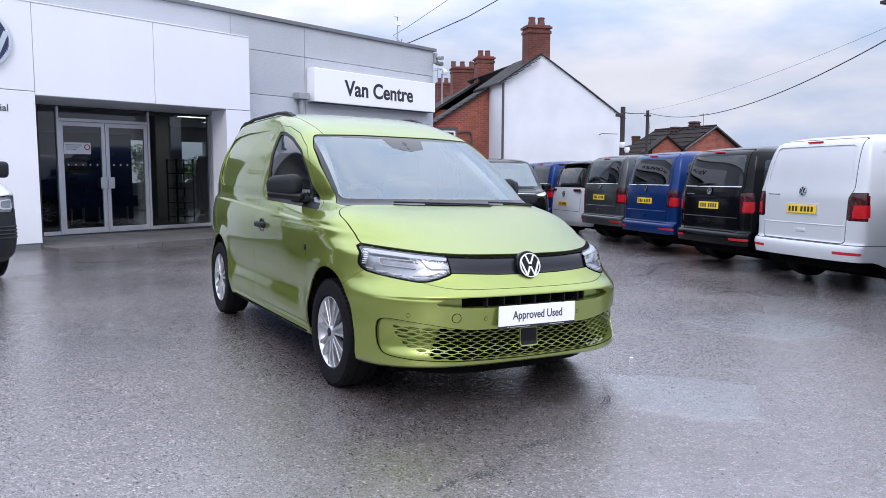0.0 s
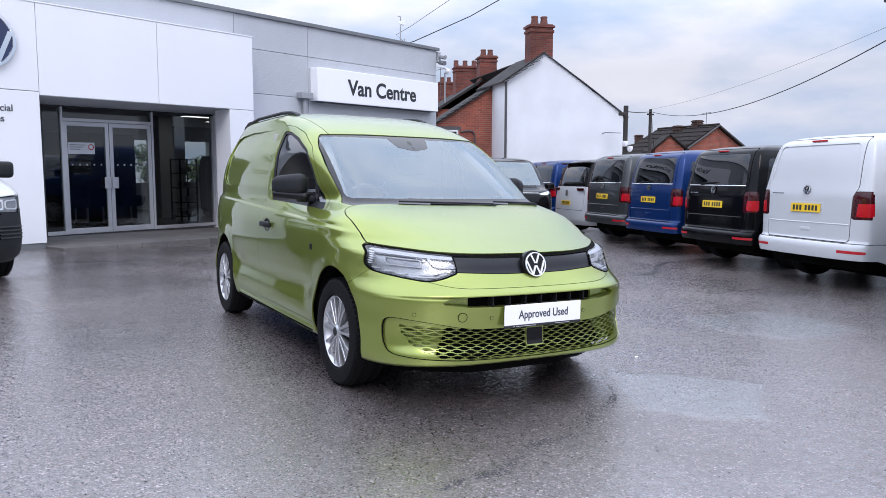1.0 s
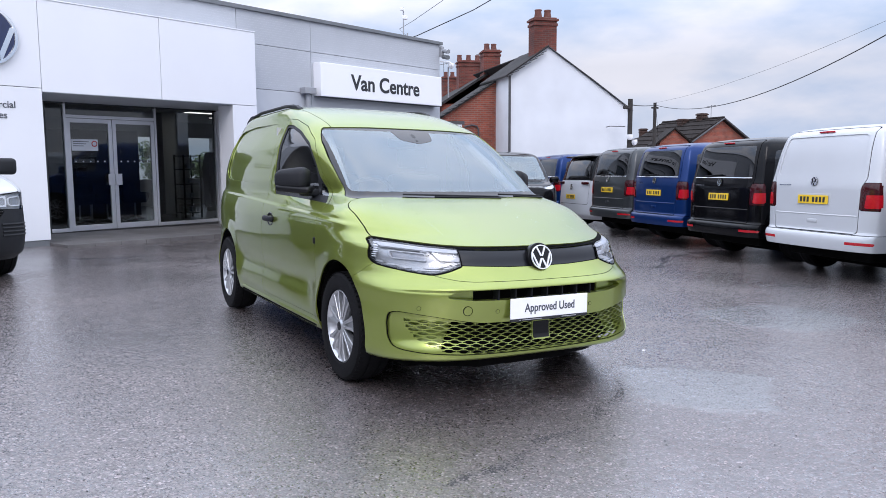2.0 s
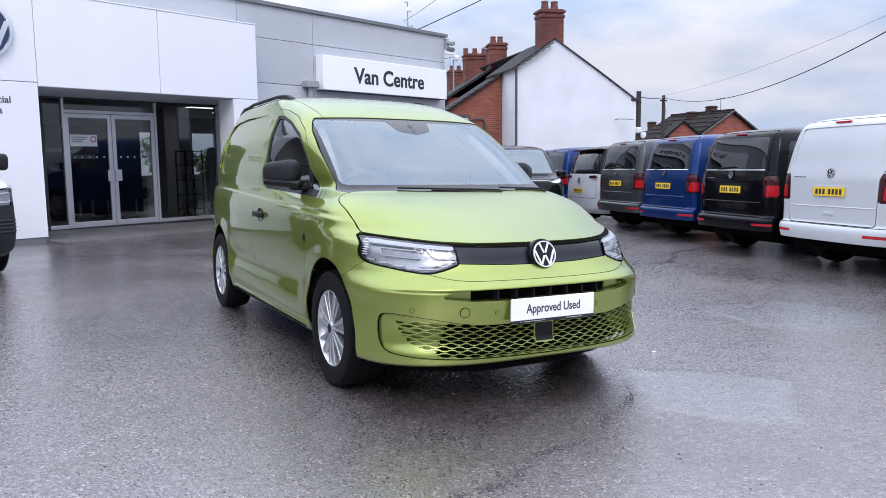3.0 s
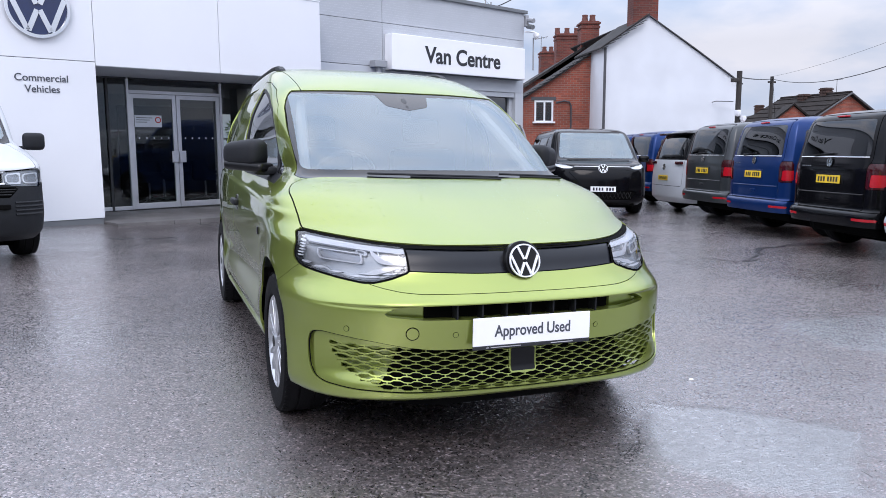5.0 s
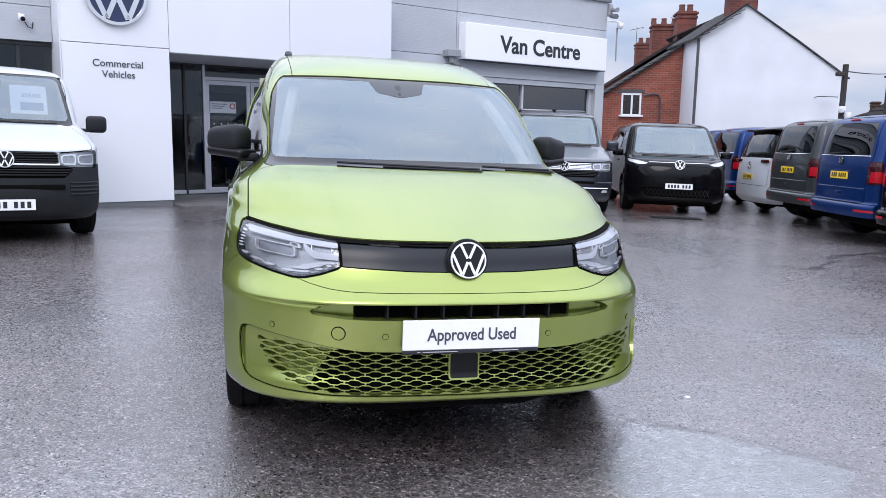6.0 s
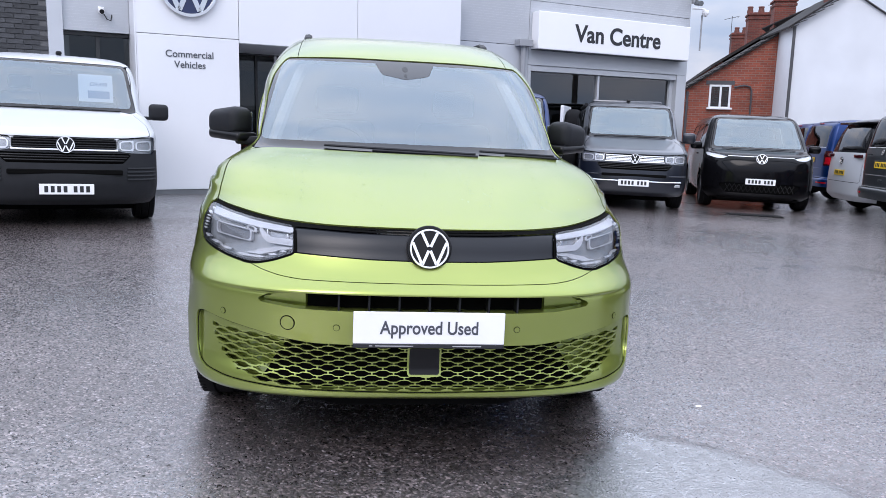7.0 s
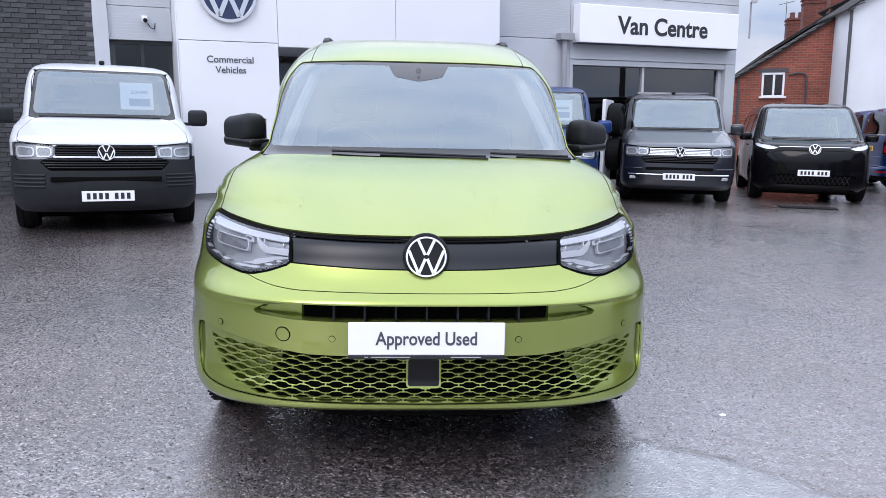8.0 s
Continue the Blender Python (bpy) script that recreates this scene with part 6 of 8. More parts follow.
    pool = side_glass(sh, pool, top, specs)
    for s in (-1, 1):
        d = take(outline(rounded([(1.00, 0.36), (2.06, 0.36), (2.06, 1.76), (1.46, 1.76), (0.90, 1.22), (0.96, 0.9)], 0.05), (1, 2)), lambda V, N: (V[:, 0] * s > 0.4) & (np.abs(N[:, 0]) > 0.25), 0.004)
        dd = sh.panel("front_door", d, paint, top)
        part("door_handle", box((s * (sh.sx(1.9, 1.05) + 0.008), 1.88, 1.05), (0.02, 0.22, 0.03), 0.008), paint, dd, "", True)
    aft = lambda V, N: (V[:, 1] > 4.0) & (N[:, 1] > 0.1)
    w = take(outline(rounded([(-0.76, 1.25), (0.76, 1.25), (0.70, 1.72), (-0.70, 1.72)], 0.06), (0, 2)), aft, 0)
    tg = take(outline(rounded([(-0.84, 0.60), (0.84, 0.60), (0.84, 1.15), (0.76, 1.80), (-0.76, 1.80), (-0.84, 1.15)], 0.06), (0, 2)), aft, 0.005)
    lo, hi = sh.cut(tg, lambda P: P[:, 2] - 1.20)
    tail = sh.panel("tailgate", lo, paint, top)
    sh.panel("tailgate_top", hi, roof, tail)
    sh.panel("rear_window", w, M_TINT, tail, "", 0.004, 0).visible_shadow = False
    for s in (-1, 1):
        part("tail_lamp", box((s * 0.70, float(back(1.13)) - 0.02, 1.13), (0.36, 0.05, 0.07), 0.02), M_DARKRED, top, "", True)
    part("spoiler", box((0, 4.40, 1.80), (1.45, 0.26, 0.05), 0.02), roof, top, "", True)
    badge(tail, (0, float(back(1.02)) + 0.006, 1.03), 0.075, 4, 1)
    number_plate(tail, (0, float(back(0.78)) + 0.008, 0.78), 2, 1, M_PLATE_Y)
    lo, hi = sh.cut(pool, lambda P: P[:, 2] - 1.19)
    sh.panel("body_shell", lo, paint, top, "", 0, 0.03)
    sh.panel("upper_body", hi, roof, top, "", 0, 0.0)
    for strip_ in joints:
        if strip_:
            sh.panel("panel_joint", strip_, M_GAP, top, "", 0.008, 0)
    for s in (-1, 1):
        mm = Matrix.Translation((s * 1.09, 1.02, 1.22)) @ Matrix.Rotation(radians(-s * 8), 4, "Z")
        mr = part("door_mirror", box((0, 0, 0), (0.22, 0.13, 0.15), 0.05, mm, None, 3), M_BLACK, top, "", True)
        part("mirror_arm", box((s * 0.97, 1.03, 1.17), (0.12, 0.05, 0.04), 0.015), M_TRIM, mr, "", True)
        for hy in hubs:
            make_wheel(top, (s * 0.86, hy, hz), s, hz, 0.225, 0.255, "five", M_DARKRIM)
    housings(top, hubs, 0.428, hz, 0.90)
    part("underbody", box((0, 2.35, 0.265), (1.42, 4.3, 0.15), 0.03), M_GAP, top)
    for hy in hubs:
        part("axle", box((0, hy, 0.21), (1.50, 0.18, 0.18), 0.03), M_GAP, top)
    part("dashboard", box((0, 1.1, 1.08), (1.5, 0.6, 0.16), 0.06), M_CABIN, top, "", True)
    steering_wheel(top, (-0.40, 1.5, 1.16), 35, 0.19)
    front_seat(top, -0.42, 1.9, 0.66)
    front_seat(top, 0.42, 1.9, 0.66)
    part("cabin_floor", box((0, 2.4, 0.5), (1.7, 3.2, 0.04), 0.0), M_CABIN, top)
    part("rear_bench", box((0, 3.2, 0.95), (1.4, 0.2, 0.7), 0.06), M_SEAT, top, "", True)
    part("roof_aerial", box((0, 3.6, 1.955), (0.06, 0.16, 0.05), 0.02), paint, top, "", True)
    return top


ROW = (-0.974, 0.225)  # rearwards of the vans parked nose-in along the fence


def build_fleet():
    transporter(on_yard(-3.335, 5.84, (-0.37, 0.929)), "white working van with dark plastic bumper and price sheet", M_WHITE, None, M_TRIM, "work", "blank", M_DARKRIM, True)
    transporter(on_yard(4.42, 10.2, (0.24, 0.97)), "two-tone grey and navy camper van with chrome grille", M_SILVER, M_NAVY, M_NAVY, "life", "glass", M_DARKRIM, False, True)
    transporter(on_yard(1.70, 8.55, (0.16, 0.987)), "blue panel van with price sheet beside the showroom", M_BLUE, None, None, "life", "blank", M_RIM, True)
    buzz(on_yard(7.03, 10.75, (0.33, 0.944)) @ Matrix.Diagonal((1, 1, 0.955, 1)), "black electric van with slim headlights and round nose", M_BLACK)
    row = "vans parked nose-in along the boundary"
    for x, y, size, label, kw in (
            (6.19, 2.95, 0.99, "white panel van with blank rear doors and yellow plate", dict(paint=M_WHITE, rear="blank")),
            (6.90, 5.10, 0.962, "black van with dark rear window and yellow plate", dict(paint=M_BLACK)),
            (7.70, 7.36, 0.968, "blue van with dark rear window and yellow plate", dict(paint=M_BLUE)),
            (8.50, 9.62, 0.975, "grey van with pale rear window reflection and plate", dict(paint=M_GREY)),
            (10.05, 14.2, 0.96, "blue van with black spoiler parked by white wall", dict(paint=M_BLUE)),
            (10.9, 16.5, 0.96, "blue van mostly hidden at the end of the row", dict(paint=M_BLUE)),
            (5.30, 0.55, 0.955, "black van with red tail lamp at row end", dict(paint=M_BLACK, style="life"))):
        kw = dict(dict(style="life", rear="glass", rim=M_RIM, group=row), **kw)
        transporter(on_yard(x, y, ROW, 4.88 * size) @ Matrix.Diagonal((size, size, size, 1)), label, **kw)
    tagged(buzz(on_yard(9.30, 11.85, ROW, 4.68 * 0.96) @ Matrix.Diagonal((0.96, 0.96, 0.96, 1)), "white electric cargo van with black tailgate window", M_WHITE, M_BLACK, True), group=row)


build_hero()
build_fleet()

# ---- showroom ----
def ribbed_mat(name, base, rough, pitch):
    """Painted metal sheet with fine level ribs."""
    m = mat(name, base, rough, 0.0, 0.0, 0.04, 1.5)
    nt = m.node_tree
    n, l = nt.nodes.new, nt.links.new
    co, wv, bp = n("ShaderNodeTexCoord"), n("ShaderNodeTexWave"), n("ShaderNodeBump")
    wv.wave_type, wv.bands_direction, wv.wave_profile = "BANDS", "Z", "SAW"
    wv.inputs["Scale"].default_value = 1.0 / pitch / 3.2
    wv.inputs["Distortion"].default_value = 0.0
    l(co.outputs["Object"], wv.inputs[0])
    bp.inputs["Strength"].default_value, bp.inputs["Distance"].default_value = 0.5, 0.006
    l(wv.outputs[1], bp.inputs["Height"])
    l(bp.outputs[0], nt.nodes["Principled BSDF"].inputs["Normal"])
    return m


def brick_mat(name, c1, c2, mortar, scale=1.0):
    """Small far brickwork."""
    m = bpy.data.materials.new(name)
    m.use_nodes = True
    nt = m.node_tree
    n, l = nt.nodes.new, nt.links.new
    b = nt.nodes["Principled BSDF"]
    b.inputs["Roughness"].default_value = 0.85
    co, sp, cb, br = n("ShaderNodeTexCoord"), n("ShaderNodeSeparateXYZ"), n("ShaderNodeCombineXYZ"), n("ShaderNodeTexBrick")
    ad = n("ShaderNodeMath")
    ad.operation = "ADD"
    l(co.outputs["Object"], sp.inputs[0])
    l(sp.outputs[0], ad.inputs[0])
    l(sp.outputs[1], ad.inputs[1])
    l(ad.outputs[0], cb.inputs[0])
    l(sp.outputs[2], cb.inputs[1])
    l(cb.outputs[0], br.inputs[0])
    br.inputs["Color1"].default_value, br.inputs["Color2"].default_value, br.inputs["Mortar"].default_value = (*c1, 1), (*c2, 1), (*mortar, 1)
    br.inputs["Scale"].default_value = scale
    br.inputs["Brick Width"].default_value, br.inputs["Row Height"].default_value, br.inputs["Mortar Size"].default_value = 0.225, 0.075, 0.008
    ns = n("ShaderNodeTexNoise")
    ns.inputs["Scale"].default_value, ns.inputs["Detail"].default_value = 1.6, 6.0
    l(co.outputs["Object"], ns.inputs[0])
    rp = n("ShaderNodeValToRGB")
    e = rp.color_ramp.elements
    e[0].position, e[0].color = 0.3, (0.65, 0.63, 0.62, 1)
    e[1].position, e[1].color = 0.7, (1.1, 1.08, 1.05, 1)
    l(ns.outputs[0], rp.inputs[0])
    mx = n("ShaderNodeMix")
    mx.data_type, mx.blend_type = "RGBA", "MULTIPLY"
    mx.inputs[0].default_value = 1.0
    l(br.outputs[0], mx.inputs[6])
    l(rp.outputs[0], mx.inputs[7])
    l(mx.outputs[2], b.inputs["Base Color"])
    bp = n("ShaderNodeBump")
    bp.inputs["Strength"].default_value, bp.inputs["Distance"].default_value = 0.6, 0.01
    bp.invert = True
    l(br.outputs["Fac"], bp.inputs["Height"])
    l(bp.outputs[0], b.inputs["Normal"])
    return m


M_CLAD = mat("white_cladding", (0.74, 0.75, 0.78), 0.35, 0.0, 0.2, 0.025, 0.6)
M_RIB = ribbed_mat("grey_ribbed_cladding", (0.44, 0.46, 0.49), 0.42, 0.05)
M_FLATGREY = mat("grey_wall_paint", (0.46, 0.48, 0.51), 0.5, 0.0, 0.0, 0.05, 1.5)
M_COPING = mat("dark_grey_coping", (0.16, 0.17, 0.18), 0.45, 0.2, 0.0, 0.1, 2.0)
M_ALU = mat("satin_aluminium", (0.62, 0.63, 0.66), 0.38, 0.6, 0.0, 0.05, 4.0)
M_DARKALU = mat("dark_window_frame", (0.035, 0.037, 0.04), 0.4, 0.3, 0.0, 0.1, 4.0)
M_SIGN = mat("white_sign_face", (0.85, 0.85, 0.87), 0.3, 0.0, 0.3, 0.02, 1.0)
M_NAVYLOGO = mat("navy_enamel", (0.012, 0.022, 0.075), 0.25, 0.0, 0.5, 0.1, 3.0)
M_PAVE = mat("pale_paving", (0.14, 0.132, 0.130), 0.55, 0.0, 0.0, 0.25, 2.0, 0.35, 120, 0.3, 200, island=0.15)
M_ROOM = mat("room_wall_paint", (0.60, 0.60, 0.60), 0.8, 0.0, 0.0, 0.05, 1.0)
M_ROOMDARK = mat("dark_room_finish", (0.05, 0.05, 0.052), 0.7, 0.0, 0.0, 0.15, 2.0)
M_TILE = mat("grey_floor_tile", (0.30, 0.30, 0.30), 0.25, 0.0, 0.0, 0.15, 2.0)
M_GLOW = mat("lamp_diffuser", (0.8, 0.8, 0.8), 0.5)
M_GLOW.node_tree.nodes["Principled BSDF"].inputs["Emission Color"].default_value = (1.0, 0.96, 0.90, 1)
M_GLOW.node_tree.nodes["Principled BSDF"].inputs["Emission Strength"].default_value = 4.0
M_UPVC_IN = mat("pale_inner_frame", (0.6, 0.6, 0.62), 0.5, 0.0, 0.0, 0.03, 3.0)
M_CHAIR = mat("dark_blue_felt", (0.02, 0.025, 0.04), 0.8, 0.0, 0.0, 0.2, 10.0)
M_DBRICK = mat("dark_grey_brick", (0.060, 0.062, 0.068), 0.75, 0.0, 0.0, 0.2, 9.0, 0.35, 160, 0.5, 150, island=0.35)
M_MORTAR = mat("dark_mortar", (0.11, 0.11, 0.112), 0.9, 0.0, 0.0, 0.15, 9.0)
M_CABLE = mat("black_cable", (0.012, 0.012, 0.013), 0.6)
M_PVC = mat("grey_plastic_pipe", (0.30, 0.31, 0.33), 0.5, 0.0, 0.0, 0.06, 4.0)
BL = pose(-2.281, 10.687, 0.0, 0, 0, 22.18)  # x along the front, y into the building


def build_showroom():
    top = thing("showroom_building", BL, "white and grey clad van showroom with glazed entrance", "building")
    P = lambda name, c, s, mt, par=top, bev=0.006, label="": part(name, box(c, s, bev), mt, par, label)

    def slab(name, u0, u1, d0, d1, z0, z1, mt, par=top, bev=0.004, label=""):
        return P(name, ((u0 + u1) / 2, (d0 + d1) / 2, (z0 + z1) / 2), (u1 - u0, d1 - d0, z1 - z0), mt, par, bev, label)
    # entrance portal: pillar and fascia panels with open joints
    slab("portal_core", -1.58, -0.03, 0.03, 1.72, -0.3, 3.90, M_COPING)
    slab("pillar_panel", -1.60, -0.003, 0.0, 0.03, 0.075, 2.528, M_CLAD)
    slab("pillar_panel", -1.60, -0.003, 0.0, 0.03, 2.538, 3.935, M_CLAD)
    slab("pillar_side", -1.612, -1.582, 0.0, 1.72, 0.075, 3.935, M_CLAD)
    slab("pillar_side", -0.032, -0.004, 0.032, 1.72, 0.075, 2.46, M_CLAD)
    slab("pillar_foot", -1.58, -0.02, 0.015, 0.03, -0.3, 0.07, M_COPING)
    slab("portal_beam", -0.03, 4.18, 0.03, 1.70, 2.52, 3.90, M_COPING)
    slab("fascia_panel", 0.005, 2.098, 0.0, 0.03, 2.480, 3.935, M_CLAD)
    slab("fascia_panel", 2.106, 4.196, 0.0, 0.03, 2.480, 3.935, M_CLAD)
    slab("fascia_end", 4.182, 4.206, 0.03, 0.62, 2.480, 3.935, M_CLAD)
    slab("soffit", 0.0, 4.18, 0.03, 1.72, 2.470, 2.515, M_FLATGREY)
    slab("portal_coping", -1.62, 4.21, -0.01, 1.9, 3.937, 3.96, M_CLAD)
    # right pier and return of the entrance
    slab("pier_panel", 3.62, 4.196, 0.0, 0.03, 0.0, 2.470, M_CLAD)
    slab("pier_core", 3.632, 4.190, 0.03, 0.52, -0.3, 2.466, M_CLAD)
    slab("entrance_return", 4.385, 4.421, 0.64, 1.80, -0.4, 2.47, M_CLAD)
    slab("entrance_lid", 4.184, 4.421, 0.664, 1.72, 2.474, 2.54, M_FLATGREY)
    # ribbed wall above, in panels
    zt = 4.50
    for u0, u1 in ((4.21, 6.185), (6.195, 10.76)):
        for z0, z1 in ((2.905, 3.825), (3.835, zt)):
            slab("wall_panel", u0, u1, 0.62, 0.66, z0, z1, M_RIB)
    slab("wall_panel", -1.6, 4.2, 0.62, 0.66, 3.97, zt, M_RIB)
    slab("wall_panel", 4.425, 6.185, 0.62, 0.66, -0.4, 2.895, M_FLATGREY)
    slab("wall_core", -1.55, 10.72, 0.66, 0.85, 2.55, zt - 0.02, M_COPING)
    slab("wall_core", 4.43, 6.25, 0.66, 0.85, -0.4, 2.6, M_COPING)
    slab("wall_panel", 6.195, 10.76, 0.62, 0.66, 2.52, 2.895, M_FLATGREY)
    slab("wall_panel", 10.46, 10.76, 0.62, 0.85, -0.6, 2.515, M_FLATGREY)
    slab("wall_panel", 6.19, 6.27, 0.62, 0.85, -0.6, 2.515, M_FLATGREY)
    slab("side_wall", 10.72, 10.76, 0.66, 9.2, -0.6, zt, M_RIB)
    slab("roof_coping", -1.62, 10.84, 0.56, 0.90, zt, zt + 0.085, M_COPING, top, 0.01)
    slab("side_coping", 10.70, 10.84, 0.90, 9.2, zt, zt + 0.085, M_COPING, top, 0.01)
    slab("flat_roof", -8.0, 10.72, 0.86, 9.2, 4.15, 4.25, M_COPING)
    # shop window
    fr = slab("window_surround", 6.27, 10.46, 0.645, 0.80, 2.40, 2.515, M_FLATGREY)
    w = slab("shop_window", 6.36, 10.36, 0.80, 0.812, -0.05, 2.39, M_PLATEGLASS, top, 0.0, "large plate-glass shop window")
    w.visible_shadow = False
    for u0, u1, z0, z1 in ((6.27, 6.36, -0.3, 2.40), (10.36, 10.46, -0.3, 2.40), (8.17, 8.23, -0.05, 2.40)):
        slab("window_frame", u0, u1, 0.74, 0.84, z0, z1, M_FLATGREY if u0 != 8.17 else M_ALU, w)
    slab("window_sill", 6.27, 10.46, 0.64, 0.84, -0.35, -0.05, M_FLATGREY, w)
    # left return: ribbed panel over a dark window, light column
    slab("wall_panel", -2.58, -1.62, 0.62, 0.66, 2.56, 3.085, M_RIB)
    slab("wall_panel", -2.58, -1.62, 0.62, 0.66, 3.095, 4.2, M_RIB)
    slab("corner_column", -2.80, -2.585, 0.55, 0.75, -0.3, 4.3, M_FLATGREY)
    g = slab("left_window", -2.58, -1.62, 0.78, 0.79, -0.1, 2.55, M_SHOPGLASS, top, 0.0, "dark window")
    g.visible_shadow = False
    slab("window_frame", -2.58, -1.62, 0.72, 0.80, 2.50, 2.555, M_DARKALU, g)
    slab("window_frame", -2.12, -2.06, 0.74, 0.80, -0.1, 2.50, M_DARKALU, g)
    # glazed entrance at the back of the recess
    D = 1.75
    for u0, u1, name in ((0.03, 1.07, "side_glazing"), (2.94, 4.36, "side_glazing")):
        s = slab(name, u0, u1, D, D + 0.012, 0.10, 2.50, M_SHOPGLASS, top, 0.0)
        s.visible_shadow = False
        slab("glazing_rail", u0, u1, D - 0.03, D + 0.05, 0.03, 0.10, M_ALU, s)
    for u in (0.0, 0.70, 1.07, 2.90, 4.338):
        slab("mullion", u, u + 0.045, D - 0.04, D + 0.06, 0.03, 2.50, M_DARKALU if u not in (1.07, 2.90, 4.338) else M_ALU)
    slab("head_rail", 0.0, 4.383, D - 0.04, D + 0.06, 2.44, 2.50, M_DARKALU)
    slab("transom", 1.10, 2.90, D - 0.04, D + 0.06, 2.185, 2.245, M_ALU)
    t = slab("transom_light", 1.12, 2.90, D, D + 0.012, 2.245, 2.44, M_SHOPGLASS, top, 0.0)
    t.visible_shadow = False
    for u0, s in ((1.118, 1), (2.012, -1)):
        d = slab("entrance_door", u0 + 0.07, u0 + 0.815, D + 0.004, D + 0.014, 0.13, 2.10, M_SHOPGLASS, top, 0.0, "glazed aluminium entrance door")
        d.visible_shadow = False
        slab("stile", u0, u0 + 0.075, D - 0.02, D + 0.035, 0.035, 2.18, M_ALU, d)
        slab("stile", u0 + 0.81, u0 + 0.885, D - 0.02, D + 0.035, 0.035, 2.18, M_ALU, d)
        slab("rail", u0 + 0.07, u0 + 0.815, D - 0.02, D + 0.035, 2.10, 2.18, M_ALU, d)
        slab("rail", u0 + 0.07, u0 + 0.815, D - 0.02, D + 0.035, 0.035, 0.14, M_ALU, d)
        e = u0 + (0.845 if s > 0 else 0.04)
        slab("push_plate", e - 0.065 + 0.03 * s * -1, e + 0.065 + 0.03 * s * -1, D - 0.062, D - 0.048, 0.90, 1.12, M_ALU, d)
        slab("plate_stay", e - 0.015, e + 0.015, D - 0.05, D - 0.018, 0.98, 1.04, M_ALU, d)
        if s > 0:
            n = slab("door_notice", u0 + 0.09, u0 + 0.60, D - 0.004, D + 0.001, 1.57, 1.79, M_SHEET, d, 0.0, "pale notice with red round symbol")
            q = lathe([(-0.002, 0.058), (-0.006, 0.055), (-0.006, 0.042), (-0.002, 0.040)], 24, None, "Y", (u0 + 0.53, D - 0.004, 1.705))
            part("notice_ring", q, M_RED, n)
            for k in range(3):
                slab("notice_bar", u0 + 0.12, u0 + 0.42 - 0.05 * k, D - 0.007, D - 0.003, 1.735 - k * 0.04, 1.748 - k * 0.04, M_INKGREY, n, 0.0)
        for k in range(5):
            q = lathe([(-0.002, 0.016), (-0.004, 0.001)], 12, None, "Y", (u0 + 0.16 + k * 0.14, D, 1.365))
            part("glass_dot", q, M_SHEET, d)
    # forecourt slabs before the doors
    for i in range(10):
        for j in range(3):
            slab("paving_slab", -0.02 + i * 0.45, 0.424 + i * 0.45, -0.62 + j * 0.8, 0.172 + j * 0.8, -0.15, 0.022 - 0.010 * (i * 0.45), M_PAVE, top, 0.004)
    # inside
    slab("room_floor", -2.5, 10.7, D + 0.06, 10.0, -0.1, 0.03, M_TILE)
    slab("shop_floor", 4.45, 10.7, 0.86, D + 0.06, -0.1, 0.03, M_TILE)
    slab("room_ceiling", -2.5, 10.7, 0.86, 10.0, 2.62, 2.70, M_ROOM)
    for u0, u1 in ((-2.5, 6.40), (7.28, 8.20), (9.08, 9.20), (10.0, 10.7)):
        slab("room_back_wall", u0, u1, 9.0, 9.2, 0, 2.62, M_ROOM)
    for u0, u1 in ((6.40, 7.28), (8.20, 9.08), (9.20, 10.0)):
        slab("room_back_wall", u0, u1, 9.0, 9.2, 0, 0.85, M_ROOM)
        slab("room_back_wall", u0, u1, 9.0, 9.2, 2.15, 2.62, M_ROOM)
        slab("room_window_frame", u0, u1, 9.04, 9.12, 1.38, 1.43, M_UPVC_IN)
    slab("room_partition", -2.6, -2.5, 0.9, 9.2, 0, 2.62, M_ROOM)
    slab("room_column", 4.98, 5.35, 5.0, 5.4, 0, 2.62, M_ROOM)
    for u, d in ((5.7, 4.1), (7.4, 5.6)):
        lp = slab("ceiling_light", u - 0.6, u + 0.6, d - 0.15, d + 0.15, 2.585, 2.618, M_UPVC_IN, top)
        slab("diffuser", u - 0.57, u + 0.57, d - 0.12, d + 0.12, 2.578, 2.584, M_GLOW, lp, 0.0)
    # roundel and lettering on the pillar
    q = lathe([(0.0, 0.44), (-0.05, 0.45), (-0.06, 0.44), (-0.06, 0.001)], 56, None, "Y", (-0.785, 0.0, 3.275))
    bd = part("roundel", q, M_NAVYLOGO, top, "navy and silver round emblem", True)
    q = lathe([(-0.058, 0.452), (-0.075, 0.445), (-0.075, 0.405), (-0.058, 0.395)], 56, None, "Y", (-0.785, 0.0, 3.275))
    part("roundel_ring", q, M_CHROME, bd, "", True)
    for x0, z0, x1, z1 in EMBLEM:
        d = Vector((x1 - x0, z1 - z0)).normalized()
        s = Vector((-d.y, d.x)) * 0.085
        r = 0.44
        pts = [((x0 + s.x) * r - 0.785, (z0 + s.y) * r + 3.275), ((x1 + s.x) * r - 0.785, (z1 + s.y) * r + 3.275), ((x1 - s.x) * r - 0.785, (z1 - s.y) * r + 3.275), ((x0 - s.x) * r - 0.785, (z0 - s.y) * r + 3.275)]
        part("roundel_bar", prism(pts, -0.055, -0.074, "XZ"), M_CHROME, bd)
    writing("pillar_lettering", "Commercial", 0.152, pose(-0.79, -0.004, 2.195, 90, 0, 0), M_INKGREY, top, 0.004, "dark grey lettering", "CENTER", 1.0, 0.0012)
